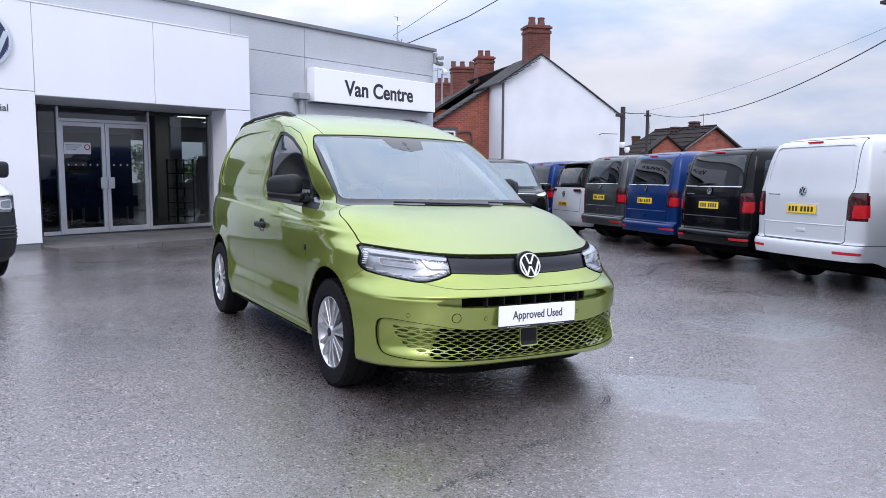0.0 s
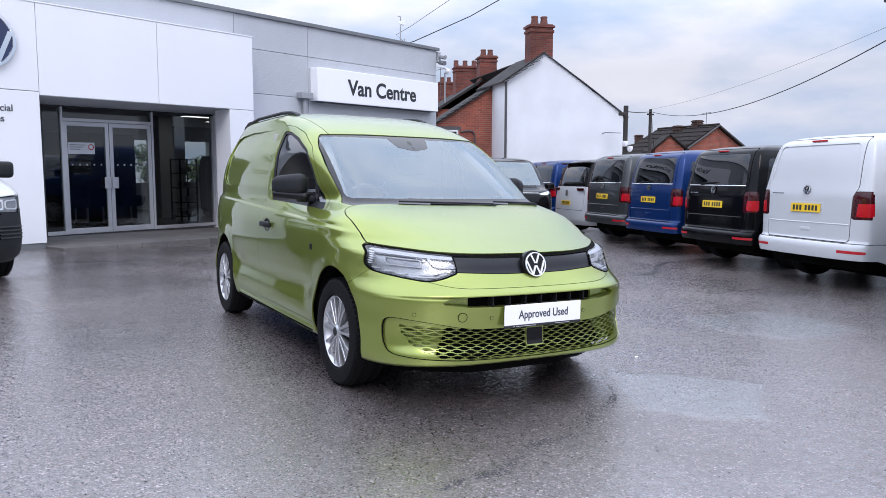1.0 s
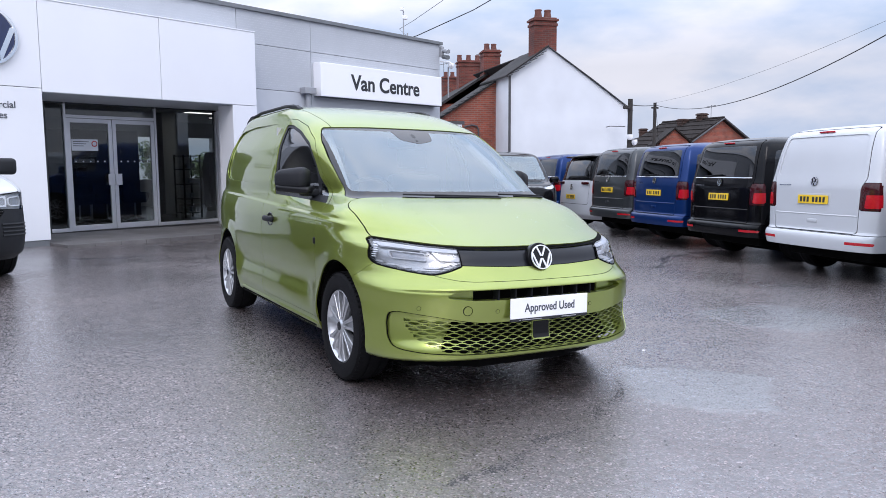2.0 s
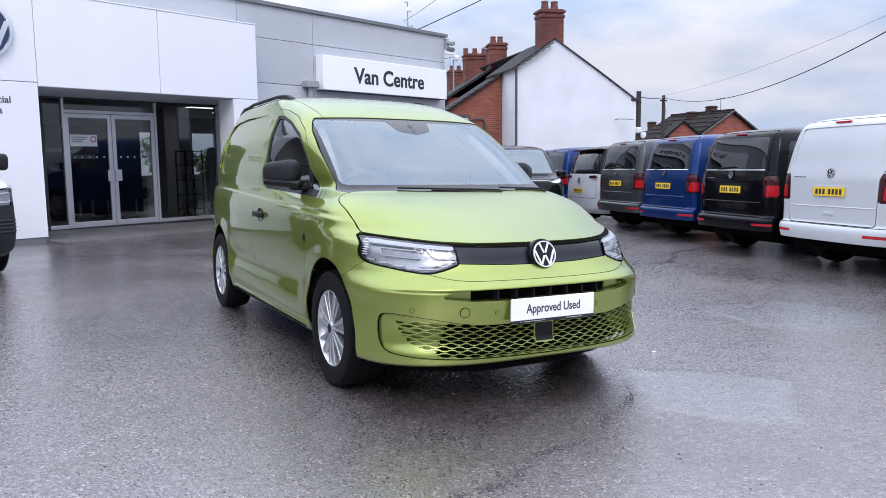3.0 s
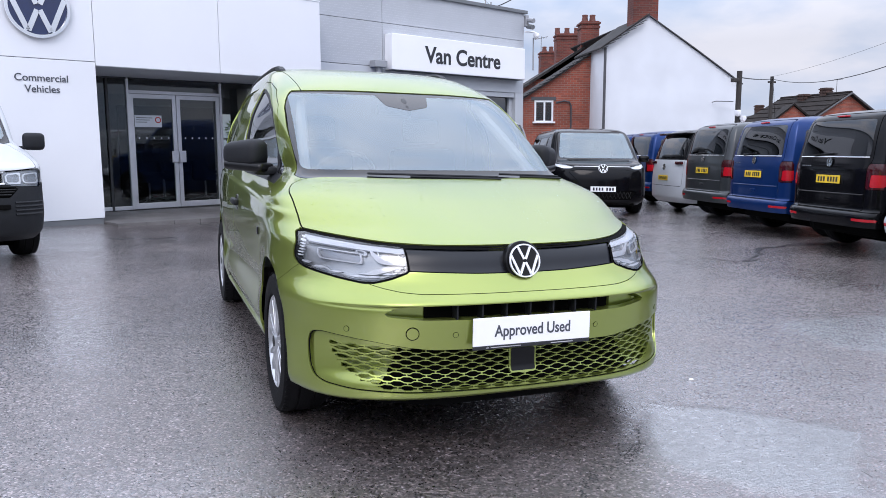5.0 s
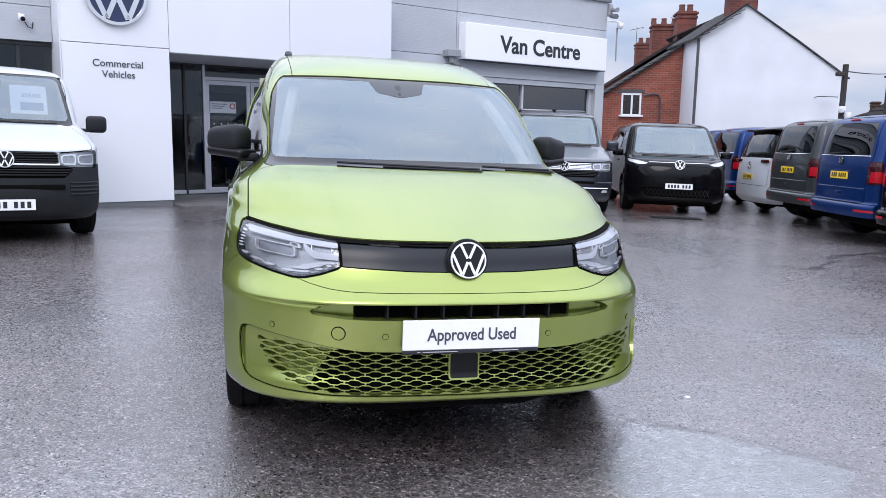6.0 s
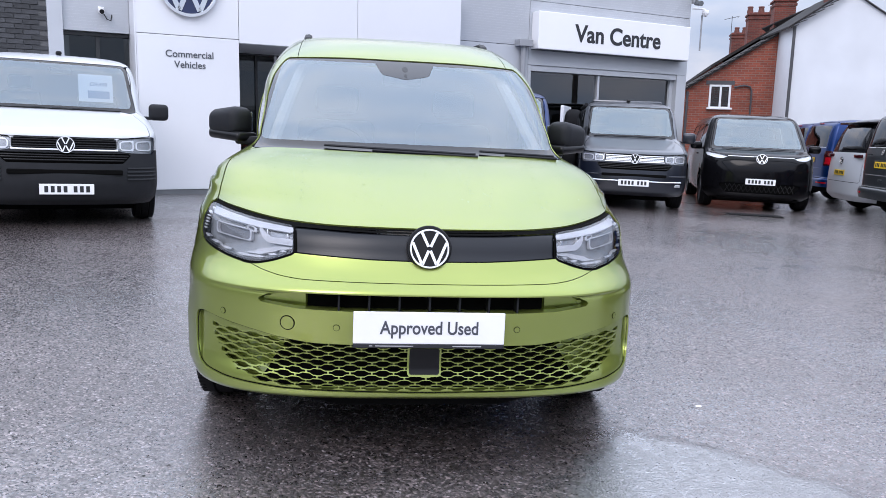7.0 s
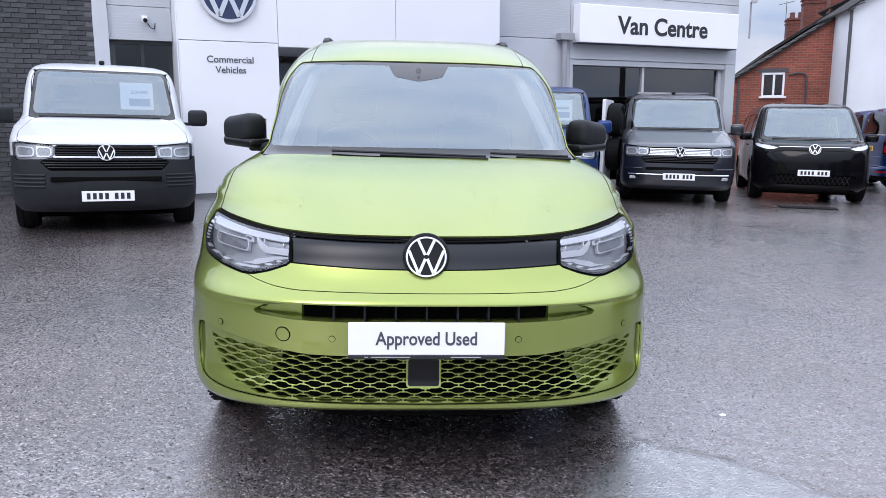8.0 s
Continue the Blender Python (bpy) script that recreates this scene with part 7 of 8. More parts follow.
    writing("pillar_lettering", "Vehicles", 0.152, pose(-0.79, -0.004, 2.030, 90, 0, 0), M_INKGREY, top, 0.004, "dark grey lettering", "CENTER", 0.97, 0.0012)
    # hopper and downpipe
    slab("hopper", 5.84, 6.17, 0.42, 0.62, 2.87, 3.01, M_PVC, top, 0.01)
    part("downpipe", cyl((6.0, 0.53, 2.87), (6.0, 0.53, -0.25), 0.055, 14), M_PVC, top, "", True)
    return top


def build_sign():
    s = thing("shop_sign", BL, "white box sign with dark lettering Van Centre", "sign")
    part("sign_box", box((8.39, 0.49, 3.215), (4.28, 0.26, 0.765), 0.012), M_SIGN, s)
    part("sign_rim", box((8.39, 0.50, 2.834), (4.27, 0.22, 0.02), 0.0), M_INKGREY, s)
    writing("sign_lettering", "Van Centre", 0.50, BL_FLAT(7.20, 0.358, 3.045), M_INK, s, 0.004, "black lettering", "LEFT", 1.03, 0.012)


def BL_FLAT(u, d, z):
    return pose(u, d, z, 90, 0, 0)


def build_brick_wall():
    """The dark brick wing: the courses nearest the yard are bricks of their own."""
    w = thing("wall_brick_wing", BL, "dark grey brick wing of the showroom", "wall", "", "structure")
    core = box((-5.405, 0.70, 2.0), (5.2, 0.26, 4.6), 0.0)
    part("mortar_bed", core, M_MORTAR, w)
    bw, bh, pw, ph = 0.215, 0.065, 0.225, 0.075
    me = None
    rest = bmesh.new()
    count = 0
    for j in range(56):
        z = -0.15 + j * ph
        for i in range(23):
            u = -2.912 - i * pw - (0.1125 if j % 2 else 0.0)
            if u - bw / 2 < -7.9:
                continue
            if u > -4.2 and 0.55 < z < 3.95:
                if me is None:
                    me = bpy.data.meshes.new("brick")
                    b = box((0, 0, 0), (bw, 0.03, bh), 0.004, None, None, 1)
                    b.to_mesh(me)
                    b.free()
                    me.materials.append(M_DBRICK)
                o = new("brick", me)
                o.parent = w
                o.location = (u, 0.567 - random.random() * 0.004, z)
                count += 1
            else:
                box((u, 0.567 - random.random() * 0.004, z), (bw, 0.03, bh), 0.0, None, rest)
    tagged(part("brickwork", rest, M_DBRICK, w), "", "", "", "stuff")


def build_fittings():
    # cameras on the walls
    def cctv(name, m, label):
        t = thing(name, m, label, "camera")
        part("bracket", box((0, -0.03, 0), (0.09, 0.06, 0.09), 0.01), M_SIGN, t)
        part("camera_body", cyl((0, -0.05, 0.0), (0, -0.22, -0.05), 0.045, 14), M_SIGN, t, "", True)
        part("lens", cyl((0, -0.215, -0.049), (0, -0.23, -0.053), 0.036, 14), M_GLOSSBLACK, t)
        part("cable", tube([(0.03, -0.02, -0.04), (0.08, -0.06, -0.14), (0.14, -0.04, -0.16), (0.16, 0.0, -0.06)], 0.008, 6), M_CABLE, t)
        return t
    cctv("security_camera", BL @ pose(-2.03, 0.62, 2.90), "white security camera with loose cable on ribbed wall")
    t = thing("security_camera", BL @ pose(10.80, 0.62, 4.28), "grey security cameras bracketed to the roof corner", "camera")
    part("bracket", box((0.02, 0.0, 0.05), (0.10, 0.14, 0.28), 0.01), M_PVC, t)
    part("camera_body", cyl((0.05, -0.05, 0.08), (0.02, -0.27, 0.03), 0.06, 14), M_PVC, t, "", True)
    part("camera_body", cyl((0.05, -0.05, -0.08), (0.0, -0.27, -0.13), 0.06, 14), M_COPING, t, "", True)
    t2 = thing("dome_camera", BL @ pose(10.95, 0.62, 4.02), "white dome camera on a wall arm", "camera")
    part("arm", tube([(-0.15, 0, 0.05), (0.1, -0.1, 0.05), (0.16, -0.12, 0.02)], 0.02, 8), M_SIGN, t2, "", True)
    q = lathe([(0.02, 0.001), (0.02, 0.07), (-0.04, 0.085), (-0.06, 0.08), (-0.11, 0.05), (-0.13, 0.001)], 20, None, "Z", (0.16, -0.12, 0.0))
    part("dome", q, M_SIGN, t2, "", True)
    part("post", cyl((0.16, -0.02, -0.08), (0.16, -0.02, -0.9), 0.02, 10), M_PVC, t2, "", True)
    # roof aerials
    t = thing("roof_aerial_mast", BL @ pose(9.95, 1.2, 4.25), "thin aerial mast with two small white boxes", "aerial")
    part("mast", cyl((0, 0, 0), (0, 0, 1.20), 0.016, 8), M_PVC, t)
    part("aerial_box", box((0.06, 0, 0.95), (0.16, 0.06, 0.10), 0.01), M_SIGN, t)
    part("aerial_box", box((-0.05, 0, 1.15), (0.12, 0.06, 0.08), 0.01), M_SIGN, t)
    # chairs, table and stand inside the entrance
    def chair(u, d, a):
        c = thing("tub_chair", BL @ pose(u, d, 0.03, 0, 0, a), "dark felt tub chair on a thin star base", "chair", "tub chairs in the showroom")
        q = lathe([(0.42, 0.001), (0.42, 0.25), (0.50, 0.30), (0.70, 0.32), (0.86, 0.30), (0.86, 0.27), (0.68, 0.28), (0.48, 0.24), (0.46, 0.001)], 20, None, "Z")
        for v in q.verts:
            if v.co.y < 0 and v.co.z > 0.55:
                v.co.z = 0.55 + (v.co.z - 0.55) * 0.3
        part("shell", q, M_CHAIR, c, "", True)
        part("post", cyl((0, 0, 0.03), (0, 0, 0.43), 0.02, 10), M_ALU, c)
        for k in range(4):
            t = k * math.pi / 2 + 0.4
            part("foot", tube([(0, 0, 0.07), (0.28 * math.cos(t), 0.28 * math.sin(t), 0.012)], 0.012, 6), M_ALU, c)
    for u, d, a in ((2.05, 3.4, 20), (2.75, 3.6, -25), (3.35, 3.5, 60)):
        chair(u, d, a)
    t = thing("round_table", BL @ pose(2.75, 4.35, 0.03), "low dark round table between the tub chairs", "table")
    part("tabletop", lathe([(0.70, 0.001), (0.70, 0.38), (0.73, 0.38), (0.73, 0.001)], 28, None, "Z"), M_ROOMDARK, t, "", True)
    part("post", cyl((0, 0, 0.0), (0, 0, 0.70), 0.03, 12), M_ALU, t)
    part("base", lathe([(0.0, 0.26), (0.02, 0.26), (0.03, 0.03)], 28, None, "Z"), M_ALU, t, "", True)
    t = thing("display_rack", BL @ pose(4.72, 3.5, 0.03), "open black metal display rack inside the entrance", "shelf")
    for x in (-0.22, 0.22):
        for y in (-0.2, 0.2):
            part("upright", box((x, y, 0.75), (0.03, 0.03, 1.5), 0.003), M_DARKALU, t)
    for z in (0.12, 0.45, 0.8, 1.15, 1.47):
        part("shelf", box((0, 0, z), (0.46, 0.42, 0.02), 0.003), M_DARKALU, t)
    for z, us in ((0.14, (-0.1, 0.06)), (0.47, (-0.08, 0.05, 0.13)), (0.82, (-0.12, 0.02)), (1.17, (-0.05, 0.1))):
        for u in us:
            k = thing("boxed_product", BL @ pose(4.72 + u, 3.45, 0.03 + z - 0.13 + 0.13), "small pale boxed product on the metal rack", "box", "boxes on the rack")
            part("carton", box((0, 0, 0.065), (0.09, 0.12, 0.11), 0.004), M_ROOM, k)
    t = thing("display_stand", BL @ pose(6.68, 5.0, 0.03), "tall dark rounded display stand inside the entrance", "display")
    part("panel", prism(rounded([(-0.36, 0.12), (0.36, 0.12), (0.42, 1.2), (0.36, 1.60), (-0.30, 1.60), (-0.40, 1.2)], 0.1), 0.0, 0.30, "XZ"), M_CHAIR, t, "", True)
    part("foot", box((0, 0.15, 0.06), (0.6, 0.34, 0.12), 0.03), M_ROOMDARK, t, "", True)
    t = thing("charger_display", BL @ pose(3.25, 5.2, 0.03), "dark display wall with a small wall charger", "display")
    part("board", box((0, 0, 1.05), (2.3, 0.08, 2.1), 0.006), M_ROOMDARK, t)
    part("charger_box", box((-0.32, -0.08, 1.10), (0.22, 0.10, 0.22), 0.03), M_GLOSSBLACK, t, "", True)
    part("brand_bar", box((-0.22, -0.045, 1.37), (0.48, 0.006, 0.10), 0.0), M_ROOM, t)
    # wheel display between the parked vans
    t = thing("wheel_display", on_yard(3.62, 11.5, (-0.90, 0.43)), "pale display board with two black wheels", "display")
    part("board", box((0.0, 0.13, 0.9), (0.75, 0.06, 1.75), 0.01), M_CLAD, t)
    part("board_foot", box((0.0, 0.13, 0.03), (0.95, 0.5, 0.06), 0.01), M_FLATGREY, t)
    for z in (0.80, 1.42):
        q = lathe([(-0.20, 0.001), (-0.20, 0.12), (-0.16, 0.18), (-0.17, 0.21), (-0.20, 0.24), (-0.20, 0.27), (-0.15, 0.30), (-0.0, 0.30), (0.05, 0.25)], 36, None, "Y", (0.0, 0.06, z))
        part("display_wheel", q, M_TYRE, t, "black display wheel", True)
    # drain in the yard
    d = thing("drain_cover", on_yard(6.55, 9.95, (0.3, 0.95)), "dark iron drain grating set in the tarmac", "drain")
    part("drain_frame", box((0, 0, 0.003), (0.9, 0.42, 0.008), 0.002), M_GAP, d)
    for k in range(12):
        part("grating_bar", box((-0.385 + k * 0.07, 0, 0.009), (0.03, 0.36, 0.006), 0.001), M_TRIM, d)


def build_unseen_walls():
    """Unseen plain walls added behind the camera and to the side: they close the yard and darken reflections."""
    for name, a, b, top in (("wall_west", (-19, -21), (-15, 20), 6.0), ("wall_south", (-19, -21), (24, -19), 2.3)):
        x0, y0, x1, y1 = *a, *b
        t = 0.3
        q = box(((x0 + x1) / 2, (y0 + y1) / 2, top / 2 - 0.6), (t if name == "wall_west" else x1 - x0, t if name == "wall_south" else y1 - y0, top + 1.2), 0.0)
        tagged(part(name, q, M_COPING), "unseen plain grey wall added to darken reflections", "wall", "", "structure")


build_showroom()
build_sign()
build_brick_wall()
build_fittings()

# ---- houses, poles and cables beyond the yard ----
M_RED_BRICK = brick_mat("red_brick", (0.36, 0.088, 0.050), (0.235, 0.058, 0.037), (0.25, 0.17, 0.14))
M_CHIM = brick_mat("chimney_brick", (0.19, 0.042, 0.027), (0.11, 0.027, 0.020), (0.13, 0.085, 0.07))
M_CHIMDARK = brick_mat("sooty_chimney_brick", (0.075, 0.036, 0.028), (0.05, 0.028, 0.022), (0.07, 0.05, 0.04))
M_RENDER = mat("white_render", (0.68, 0.70, 0.73), 0.85, 0.0, 0.0, 0.07, 0.9, 0.06, 40, 0.2, 60)
M_SLATE = mat("grey_slate", (0.042, 0.040, 0.040), 0.85, 0.0, 0.0, 0.3, 2.5, 0.4, 12, 0.4, 30, spec=0.2)
M_BROWNTILE = mat("brown_roof_tile", (0.026, 0.021, 0.019), 0.85, 0.0, 0.0, 0.25, 3.0, 0.4, 10, 0.4, 20, spec=0.15)
M_POT = mat("clay_pot", (0.15, 0.058, 0.045), 0.8, 0.0, 0.0, 0.2, 6.0)
M_LEAD = mat("dark_lead", (0.06, 0.06, 0.065), 0.6)
M_UPVC = mat("white_window_frame", (0.75, 0.75, 0.76), 0.4, 0.0, 0.0, 0.03, 3.0)
M_POLE = mat("tarred_pole", (0.030, 0.026, 0.024), 0.8, 0.0, 0.0, 0.2, 6.0)


def chimney(parent, x, y, z0, h, w=0.95, d=0.55, pots=2, name="chimney", brick=None):
    brick = brick or M_CHIM
    c = part(name, box((x, y, z0 + h / 2), (w, d, h), 0.02), brick, parent)
    for k, (g, t) in enumerate(((0.06, 0.10), (0.11, 0.08))):
        part("chimney_course", box((x, y, z0 + h - 0.26 + k * 0.17), (w + g, d + g, t), 0.01), brick, c)
    for k in range(pots):
        px = x + (k - (pots - 1) / 2) * w * 0.42
        q = lathe([(0, 0.13), (0.07, 0.14), (0.22, 0.115), (0.27, 0.135), (0.30, 0.125), (0.30, 0.08)], 14, None, "Z", (px, y, z0 + h))
        part("chimney_pot", q, M_POT, c, "", True)
    return c


def tv_aerial(parent, x, y, z, h=0.9):
    q = cyl((x, y, z), (x, y, z + h), 0.015, 6)
    cyl((x - 0.35, y, z + h * 0.9), (x + 0.35, y, z + h), 0.012, 6, None, q)
    for k in range(5):
        cyl((x - 0.25 + k * 0.13, y - 0.16, z + h * 0.92 + k * 0.014), (x - 0.25 + k * 0.13, y + 0.16, z + h * 0.92 + k * 0.014), 0.008, 4, None, q)
    return part("tv_aerial", q, M_LEAD, parent)


def build_terrace():
    """The end house shows its white gable, with a brick wing set back beside it."""
    m = pose(12.67, 19.89, 0.0, 0, 0, -12.9)
    top = thing("terrace_house", m, "old house with white rendered gable and red brick wing", "house")
    D = 9.0
    xa, za = 1.50, 5.46
    part("gable_wall", prism([(0, -0.8), (4.75, -0.8), (4.75, 3.34), (3.2, 4.36), (xa, za), (0, 4.46)], 0, 0.3, "XZ"), M_RENDER, top, "white rendered gable wall")
    part("return_wall", box((0.15, 0.86, 1.82), (0.30, 1.10, 5.25), 0.0), M_RENDER, top)
    part("wing_wall", prism([(-3.6, -0.8), (-0.002, -0.8), (-0.002, 4.32), (-3.6, 2.02)], 1.40, 1.70, "XZ"), M_RED_BRICK, top, "red brick wing wall")
    part("wing_end", box((-3.45, 5.2, 0.7), (0.30, 7.0, 3.0), 0.0), M_RED_BRICK, top)
    part("far_side_wall", box((4.60, 4.7, 1.25), (0.30, 8.7, 4.1), 0.0), M_RED_BRICK, top)
    for a, b, d0 in (((-3.85, 1.88), (-0.05, 4.31), 1.26), ((-0.16, 4.34), (xa, za), -0.12), ((xa, za), (3.2, 4.38), -0.06), ((3.2, 4.38), (4.95, 3.22), -0.06)):
        tk = 0.06 if d0 != -0.06 else 0.035
        part("roof_slope", prism([a, b, (b[0], b[1] + tk), (a[0], a[1] + tk)], d0, 2.9 if a[0] < 0 else D, "XZ"), M_SLATE, top, "dark slate roof slope")
    n = 44
    for k in range(n):
        t = k / n
        x, z = -3.8 + 5.2 * t, 1.98 + 3.32 * t
        part("verge_slate", box((0, 0, 0), (0.20, 0.08, 0.022), 0.0, Matrix.Translation((x, 1.27 if x < -0.1 else -0.16, z + 0.03 * (k % 2))) @ Matrix.Rotation(radians(-26 + 7 * random.random()), 4, "Y")), M_SLATE, top)
    part("verge_line", tube([(xa, -0.07, za + 0.01), (3.2, -0.07, 4.385), (4.92, -0.07, 3.235)], 0.018, 6), M_LEAD, top)
    part("downpipe", cyl((0.02, -0.05, 4.40), (0.02, -0.05, -0.8), 0.045, 10), M_LEAD, top, "dark downpipe", True)
    part("bracket_arm", tube([(3.9, 0, 2.62), (3.9, -0.25, 2.64), (4.5, -0.3, 2.63)], 0.015, 6), M_LEAD, top)
    chimney(top, 1.46, 0.42, 4.9, 1.64, 0.87, 0.60, 2)
    w = part("window", box((-1.69, 1.385, 2.35), (0.62, 0.02, 0.68), 0.0), M_SHOPGLASS, top, "white framed sash window")
    for dx in (-0.31, 0.02, 0.31):
        part("window_frame", box((-1.69 + dx, 1.365, 2.35), (0.06, 0.06, 0.74), 0.004), M_UPVC, w)
    for dz in (-0.35, 0.35):
        part("window_frame", box((-1.69, 1.365, 2.35 + dz), (0.68, 0.06, 0.06), 0.004), M_UPVC, w)
    part("sill", box((-1.69, 1.33, 1.97), (0.80, 0.12, 0.06), 0.006), M_UPVC, w)
    part("lintel", box((-1.69, 1.39, 2.80), (0.90, 0.03, 0.13), 0.004), M_LEAD, w)
    part("waste_pipe", tube([(-0.70, 1.35, -0.6), (-0.70, 1.35, 2.55), (-0.76, 1.35, 2.68), (-0.95, 1.35, 2.72), (-1.25, 1.35, 2.66)], 0.03, 8), M_LEAD, top, "", True)
    part("gutter_pipe", cyl((-2.72, 1.33, 2.5), (-2.72, 1.33, -0.6), 0.04, 8), M_LEAD, top, "", True)
    # the row behind
    b = thing("terrace_row", pose(15.2, 29.2, 0.0, 0, 0, -18.7), "receding brick terrace with slate roofs and clustered chimneys", "house")
    part("wall", box((1.6, 6.5, 1.6), (4.4, 17.0, 4.8), 0.0), M_RED_BRICK, b)
    for a, c in (((-0.9, 3.75), (1.6, 5.35)), ((1.6, 5.35), (4.1, 3.75))):
        part("roof_slope", prism([a, c, (c[0], c[1] + 0.12), (a[0], a[1] + 0.12)], -2.2, 15.2, "XZ"), M_SLATE, b)
    for (x, y), z0, h, wd, p in (((16.30, 27.05), 5.1, 1.35, 0.78, 2), ((17.95, 31.9), 4.9, 1.75, 1.15, 3), ((19.95, 37.7), 4.8, 1.70, 0.95, 2)):
        v = b.matrix_basis.inverted() @ Vector((x, y, 0))
        chimney(b, v.x, v.y, z0, h, wd, 0.8, p)
    v = b.matrix_basis.inverted() @ Vector((17.1, 29.0, 0))
    tv_aerial(b, v.x, v.y, 5.2, 1.5)
    v = b.matrix_basis.inverted() @ Vector((17.6, 34.0, 0))
    tv_aerial(b, v.x, v.y, 5.2, 1.6)


def build_far_house():
    top = thing("far_house", pose(36.2, 31.3, 0.0, 0, 0, -6), "brick house with brown tiled roof and small chimneys", "house")
    part("wall", box((0, 2.9, 0.8), (4.4, 5.5, 3.4), 0.0), M_RED_BRICK, top)
    part("gable", prism([(-2.3, -0.9), (2.3, -0.9), (2.3, 2.55), (0, 3.98), (-2.3, 2.55)], 0.0, 0.25, "XZ"), M_RED_BRICK, top)
    for a, c in (((-5.2, 1.2), (0, 3.98)), ((0, 3.98), (2.6, 2.38))):
        part("roof_slope", prism([a, c, (c[0], c[1] + 0.13), (a[0], a[1] + 0.13)], -0.25, 5.8, "XZ"), M_BROWNTILE, top)
    for k in range(9):
        part("tile_course", cyl((-0.55 * k - 0.3, -0.27, 3.97 - 0.294 * k), (-0.55 * k - 0.3, 5.8, 3.97 - 0.294 * k), 0.025, 6), M_BROWNTILE, top)
    part("ridge", cyl((0, -0.25, 4.1), (0, 5.8, 4.1), 0.09, 8), M_BROWNTILE, top)
    part("barge_board", tube([(-2.5, -0.3, 2.55), (0, -0.3, 4.05), (2.65, -0.3, 2.42)], 0.06, 6), M_LEAD, top)
    chimney(top, 0.1, 1.9, 3.7, 0.80, 0.5, 0.5, 0, brick=M_CHIMDARK)
    chimney(top, -0.4, 3.2, 3.4, 0.80, 0.5, 0.5, 0, brick=M_CHIMDARK)
    tv_aerial(top, 0.4, 1.4, 3.9, 1.1)
    por = thing("far_porch", pose(31.6, 30.7, 0.0, 0, 0, -35), "small brick gable with brown tiled roof", "house")
    part("wall", prism([(-0.85, -0.9), (0.85, -0.9), (0.85, 2.5), (0, 3.25), (-0.85, 2.5)], 0.0, 3.0, "XZ"), M_RED_BRICK, por)
    for s in (-1, 1):
        part("roof_slope", prism([(s * 1.15, 2.30), (0, 3.28), (0, 3.38), (s * 1.15, 2.40)], -0.2, 3.2, "XZ"), M_BROWNTILE, por)
    low = thing("low_house", pose(38.3, 41.0, 0.0, 0, 0, -35), "small brick house with one chimney behind the poles", "house")
    part("wall", box((0, 2, 0.6), (5, 6, 3.0), 0.0), M_RED_BRICK, low)
    for s in (-1, 1):
        part("roof_slope", prism([(s * 2.8, 2.0), (0, 3.1), (0, 3.22), (s * 2.8, 2.12)], -1.2, 5.2, "XZ"), M_BROWNTILE, low)
    chimney(low, 0.2, -0.4, 2.7, 1.15, 0.55, 0.5, 0, brick=M_CHIMDARK)


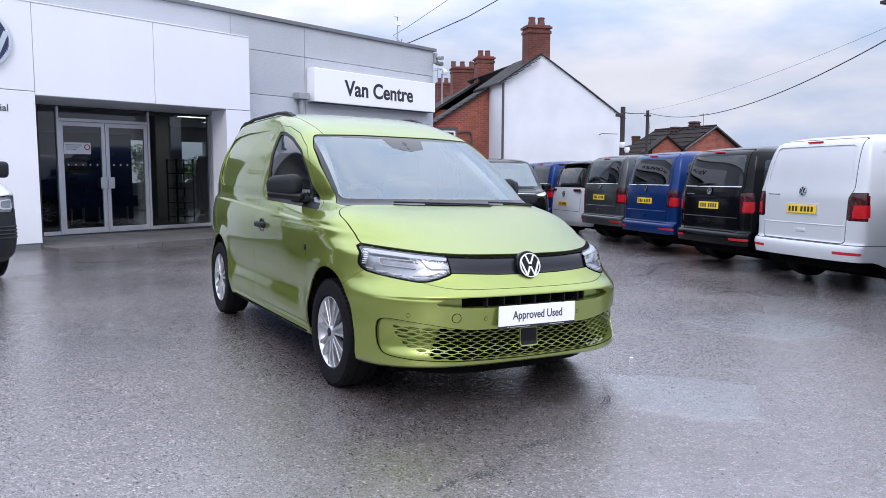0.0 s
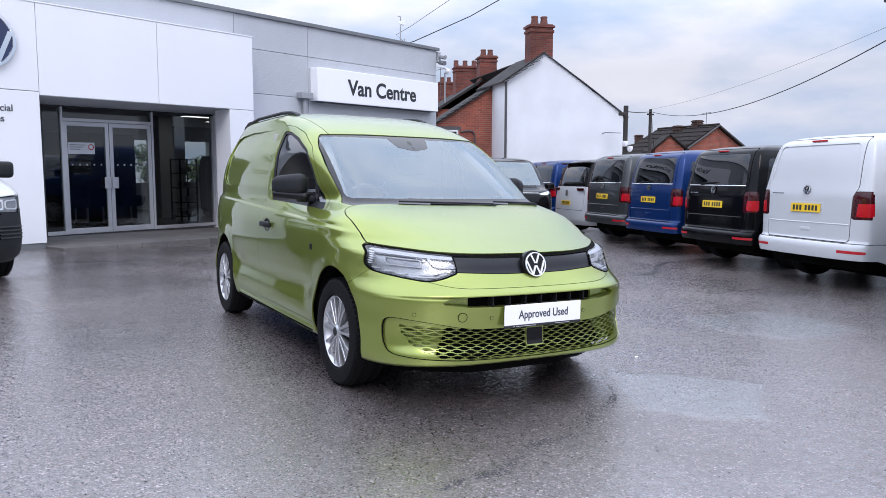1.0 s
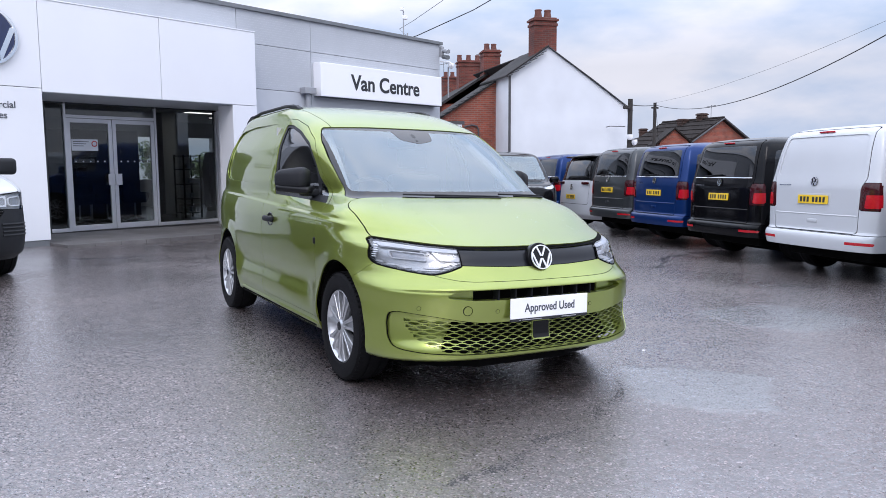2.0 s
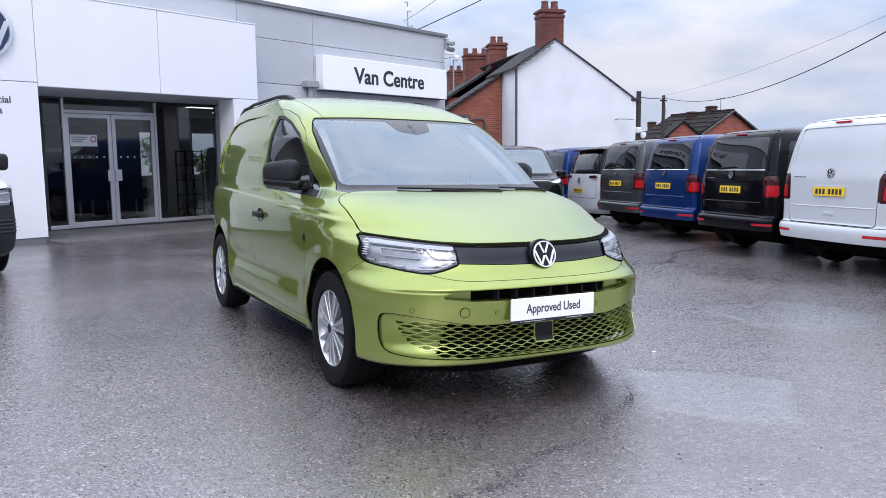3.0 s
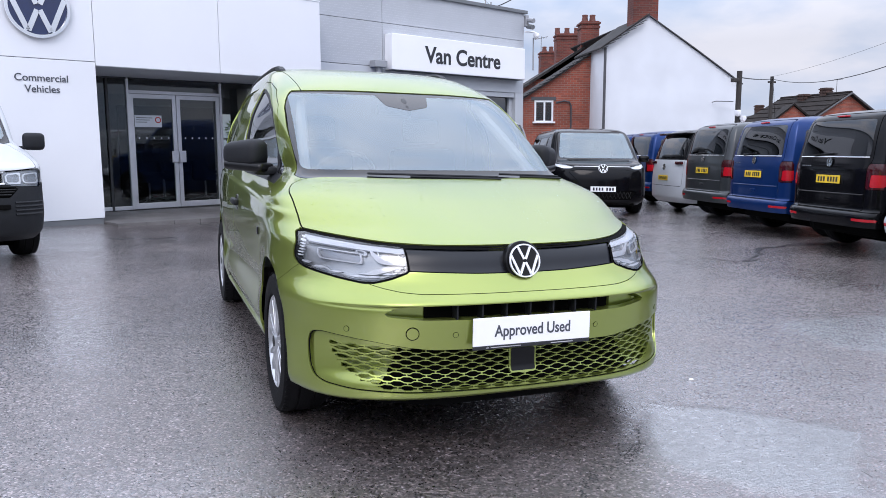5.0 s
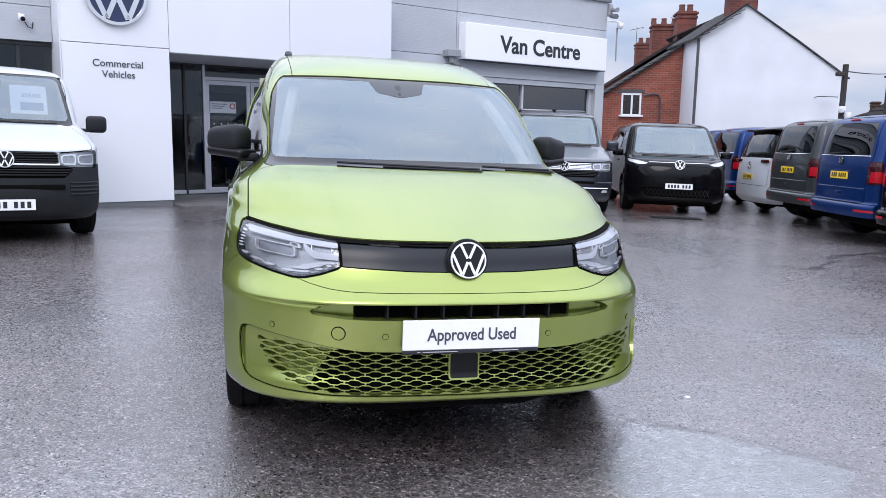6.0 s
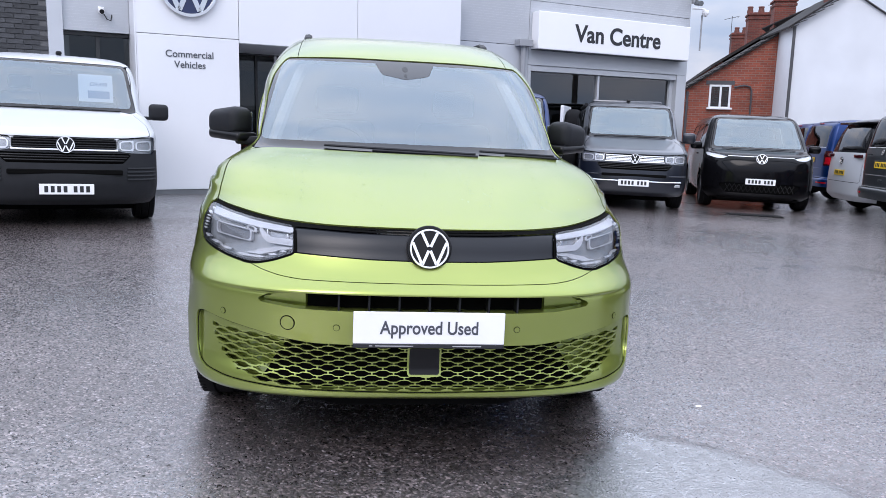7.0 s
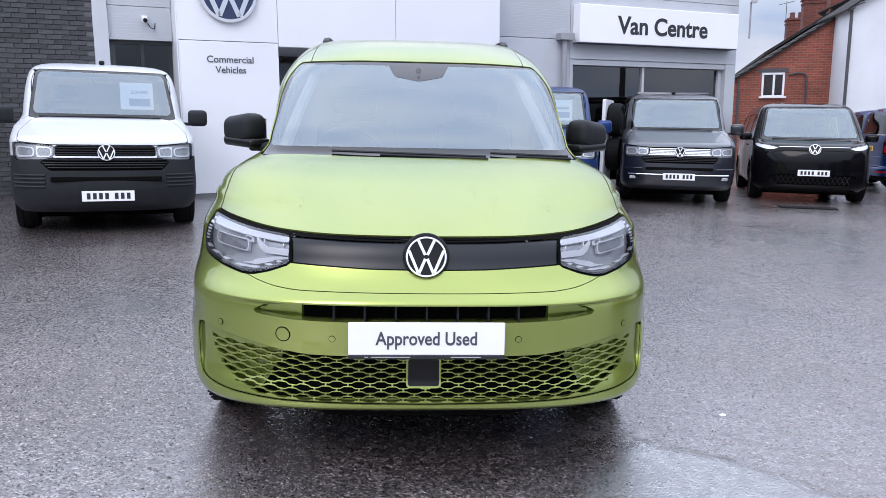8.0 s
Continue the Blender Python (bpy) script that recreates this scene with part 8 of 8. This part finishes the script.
def build_poles():
    t = thing("camera_pole", pose(16.42, 17.70, -0.7), "dark steel pole with flood lamp and two dome cameras", "pole")
    part("shaft", cyl((0, 0, 0), (0, 0, 4.25), 0.085, 14), M_POLE, t, "", True)
    part("lamp_head", box((-0.22, -0.05, 3.95), (0.22, 0.16, 0.12), 0.02), M_POLE, t)
    for x in (-0.12, 0.10):
        q = lathe([(0.05, 0.001), (0.05, 0.10), (-0.05, 0.11), (-0.14, 0.06), (-0.16, 0.001)], 16, None, "Z", (x, -0.14, 2.76 if x > 0 else 2.94))
        part("dome_camera", q, M_SIGN, t, "", True)
    p = thing("utility_pole", pose(30.45, 31.2, -0.8), "dark timber utility pole with cable brackets", "pole")
    part("shaft", cyl((0, 0, 0), (0, 0, 5.65), 0.12, 12, 0.095), M_POLE, p, "", True)
    part("bracket", box((0, 0, 5.35), (0.5, 0.1, 0.1), 0.01), M_POLE, p)
    part("stay_wire", tube([(0.1, 0, 5.3), (2.2, 1.5, 0.2)], 0.012, 5), M_CABLE, p)

    def cable(a, b, sag, r):
        a, b = Vector(a), Vector(b)
        pts = [a.lerp(b, k / 24) - Vector((0, 0, sag * 4 * (k / 24) * (1 - k / 24))) for k in range(25)]
        c = thing("overhead_cable", Matrix.Identity(4), "thin black overhead cable sagging between poles", "cable", "overhead cables")
        part("wire", tube(pts, r, 6), M_CABLE, c)
    top2 = (30.45, 31.2, 4.72)
    cable(top2, (16.49, 7.32, 4.95), 1.05, 0.016)
    cable((30.45, 31.2, 4.85), (18.16, 8.28, 5.45), 0.35, 0.005)
    cable((16.42, 17.70, 3.35), top2, 0.05, 0.02)
    far = thing("utility_pole", pose(16.49, 7.32, -0.6), "dark timber utility pole with cable brackets", "pole")
    part("shaft", cyl((0, 0, 0), (0, 0, 6.2), 0.13, 12, 0.10), M_POLE, far, "", True)
    part("bracket", box((0.8, 0.45, 6.05), (2.0, 1.2, 0.08), 0.01), M_POLE, far)
    c = thing("service_cable", Matrix.Identity(4), "thin service cables rising from a bracket on the roof", "cable")
    part("bracket", cyl((7.0, 16.4, 4.2), (7.0, 16.4, 4.95), 0.02, 8), M_PVC, c)
    part("wire", tube([(7.0, 16.4, 4.80), (7.3, 16.4, 4.90), (8.45, 15.2, 5.5), (9.6, 13.9, 6.3), (12.0, 11.8, 7.9)], 0.013, 6), M_CABLE, c)
    part("wire", tube([(7.0, 16.4, 4.85), (6.7, 16.3, 5.02), (7.1, 16.2, 5.27), (8.2, 15.6, 6.1), (10.5, 14.5, 8.0)], 0.007, 6), M_CABLE, c)


M_LEAF = mat("green_leaf", (0.055, 0.085, 0.025), 0.6, 0.0, 0.0, 0.3, 2.0, island=0.5)
M_BARK = mat("grey_bark", (0.09, 0.075, 0.06), 0.9, 0.0, 0.0, 0.3, 8.0, 0.4, 40, 0.5, 40)


def build_tree(m, h):
    """A broad-leaved tree: tapered trunk, limbs, and a ragged crown of single leaves."""
    t = thing("tree", m, "leafy green broadleaf tree behind the showroom", "tree", "trees behind the showroom")
    q = cyl((0, 0, 0), (0.05, 0, h * 0.5), 0.14, 10, 0.07)
    tips = []
    for k in range(9):
        a, e = random.uniform(0, 6.3), random.uniform(0.25, 0.75)
        z0 = h * random.uniform(0.28, 0.5)
        tip = Vector((math.cos(a) * h * 0.30 * e * 1.3, math.sin(a) * h * 0.30 * e * 1.3, z0 + h * random.uniform(0.15, 0.42)))
        cyl((0.03, 0, z0), tuple(tip), 0.05, 6, 0.015, q)
        tips.append(tip)
    part("trunk", q, M_BARK, t, "", True)
    q = bmesh.new()
    for k in range(2600):
        c = random.choice(tips) + Vector((random.gauss(0, 1), random.gauss(0, 1), random.gauss(0, 0.8))) * h * 0.075
        d = Vector((random.gauss(0, 1), random.gauss(0, 1), random.gauss(0, 1))).normalized()
        s = d.orthogonal().normalized() * 0.05
        d = d * random.uniform(0.07, 0.13)
        q.faces.new([q.verts.new(c + v) for v in (-d, s, d, -s)])
    tagged(part("crown", q, M_LEAF, t), "", "", "", "stuff")


build_tree(BL @ pose(11.0, 15.5, -0.6), 2.8)
build_tree(BL @ pose(14.4, 17.5, -0.7), 2.8)
build_terrace()
build_far_house()
build_poles()
build_unseen_walls()
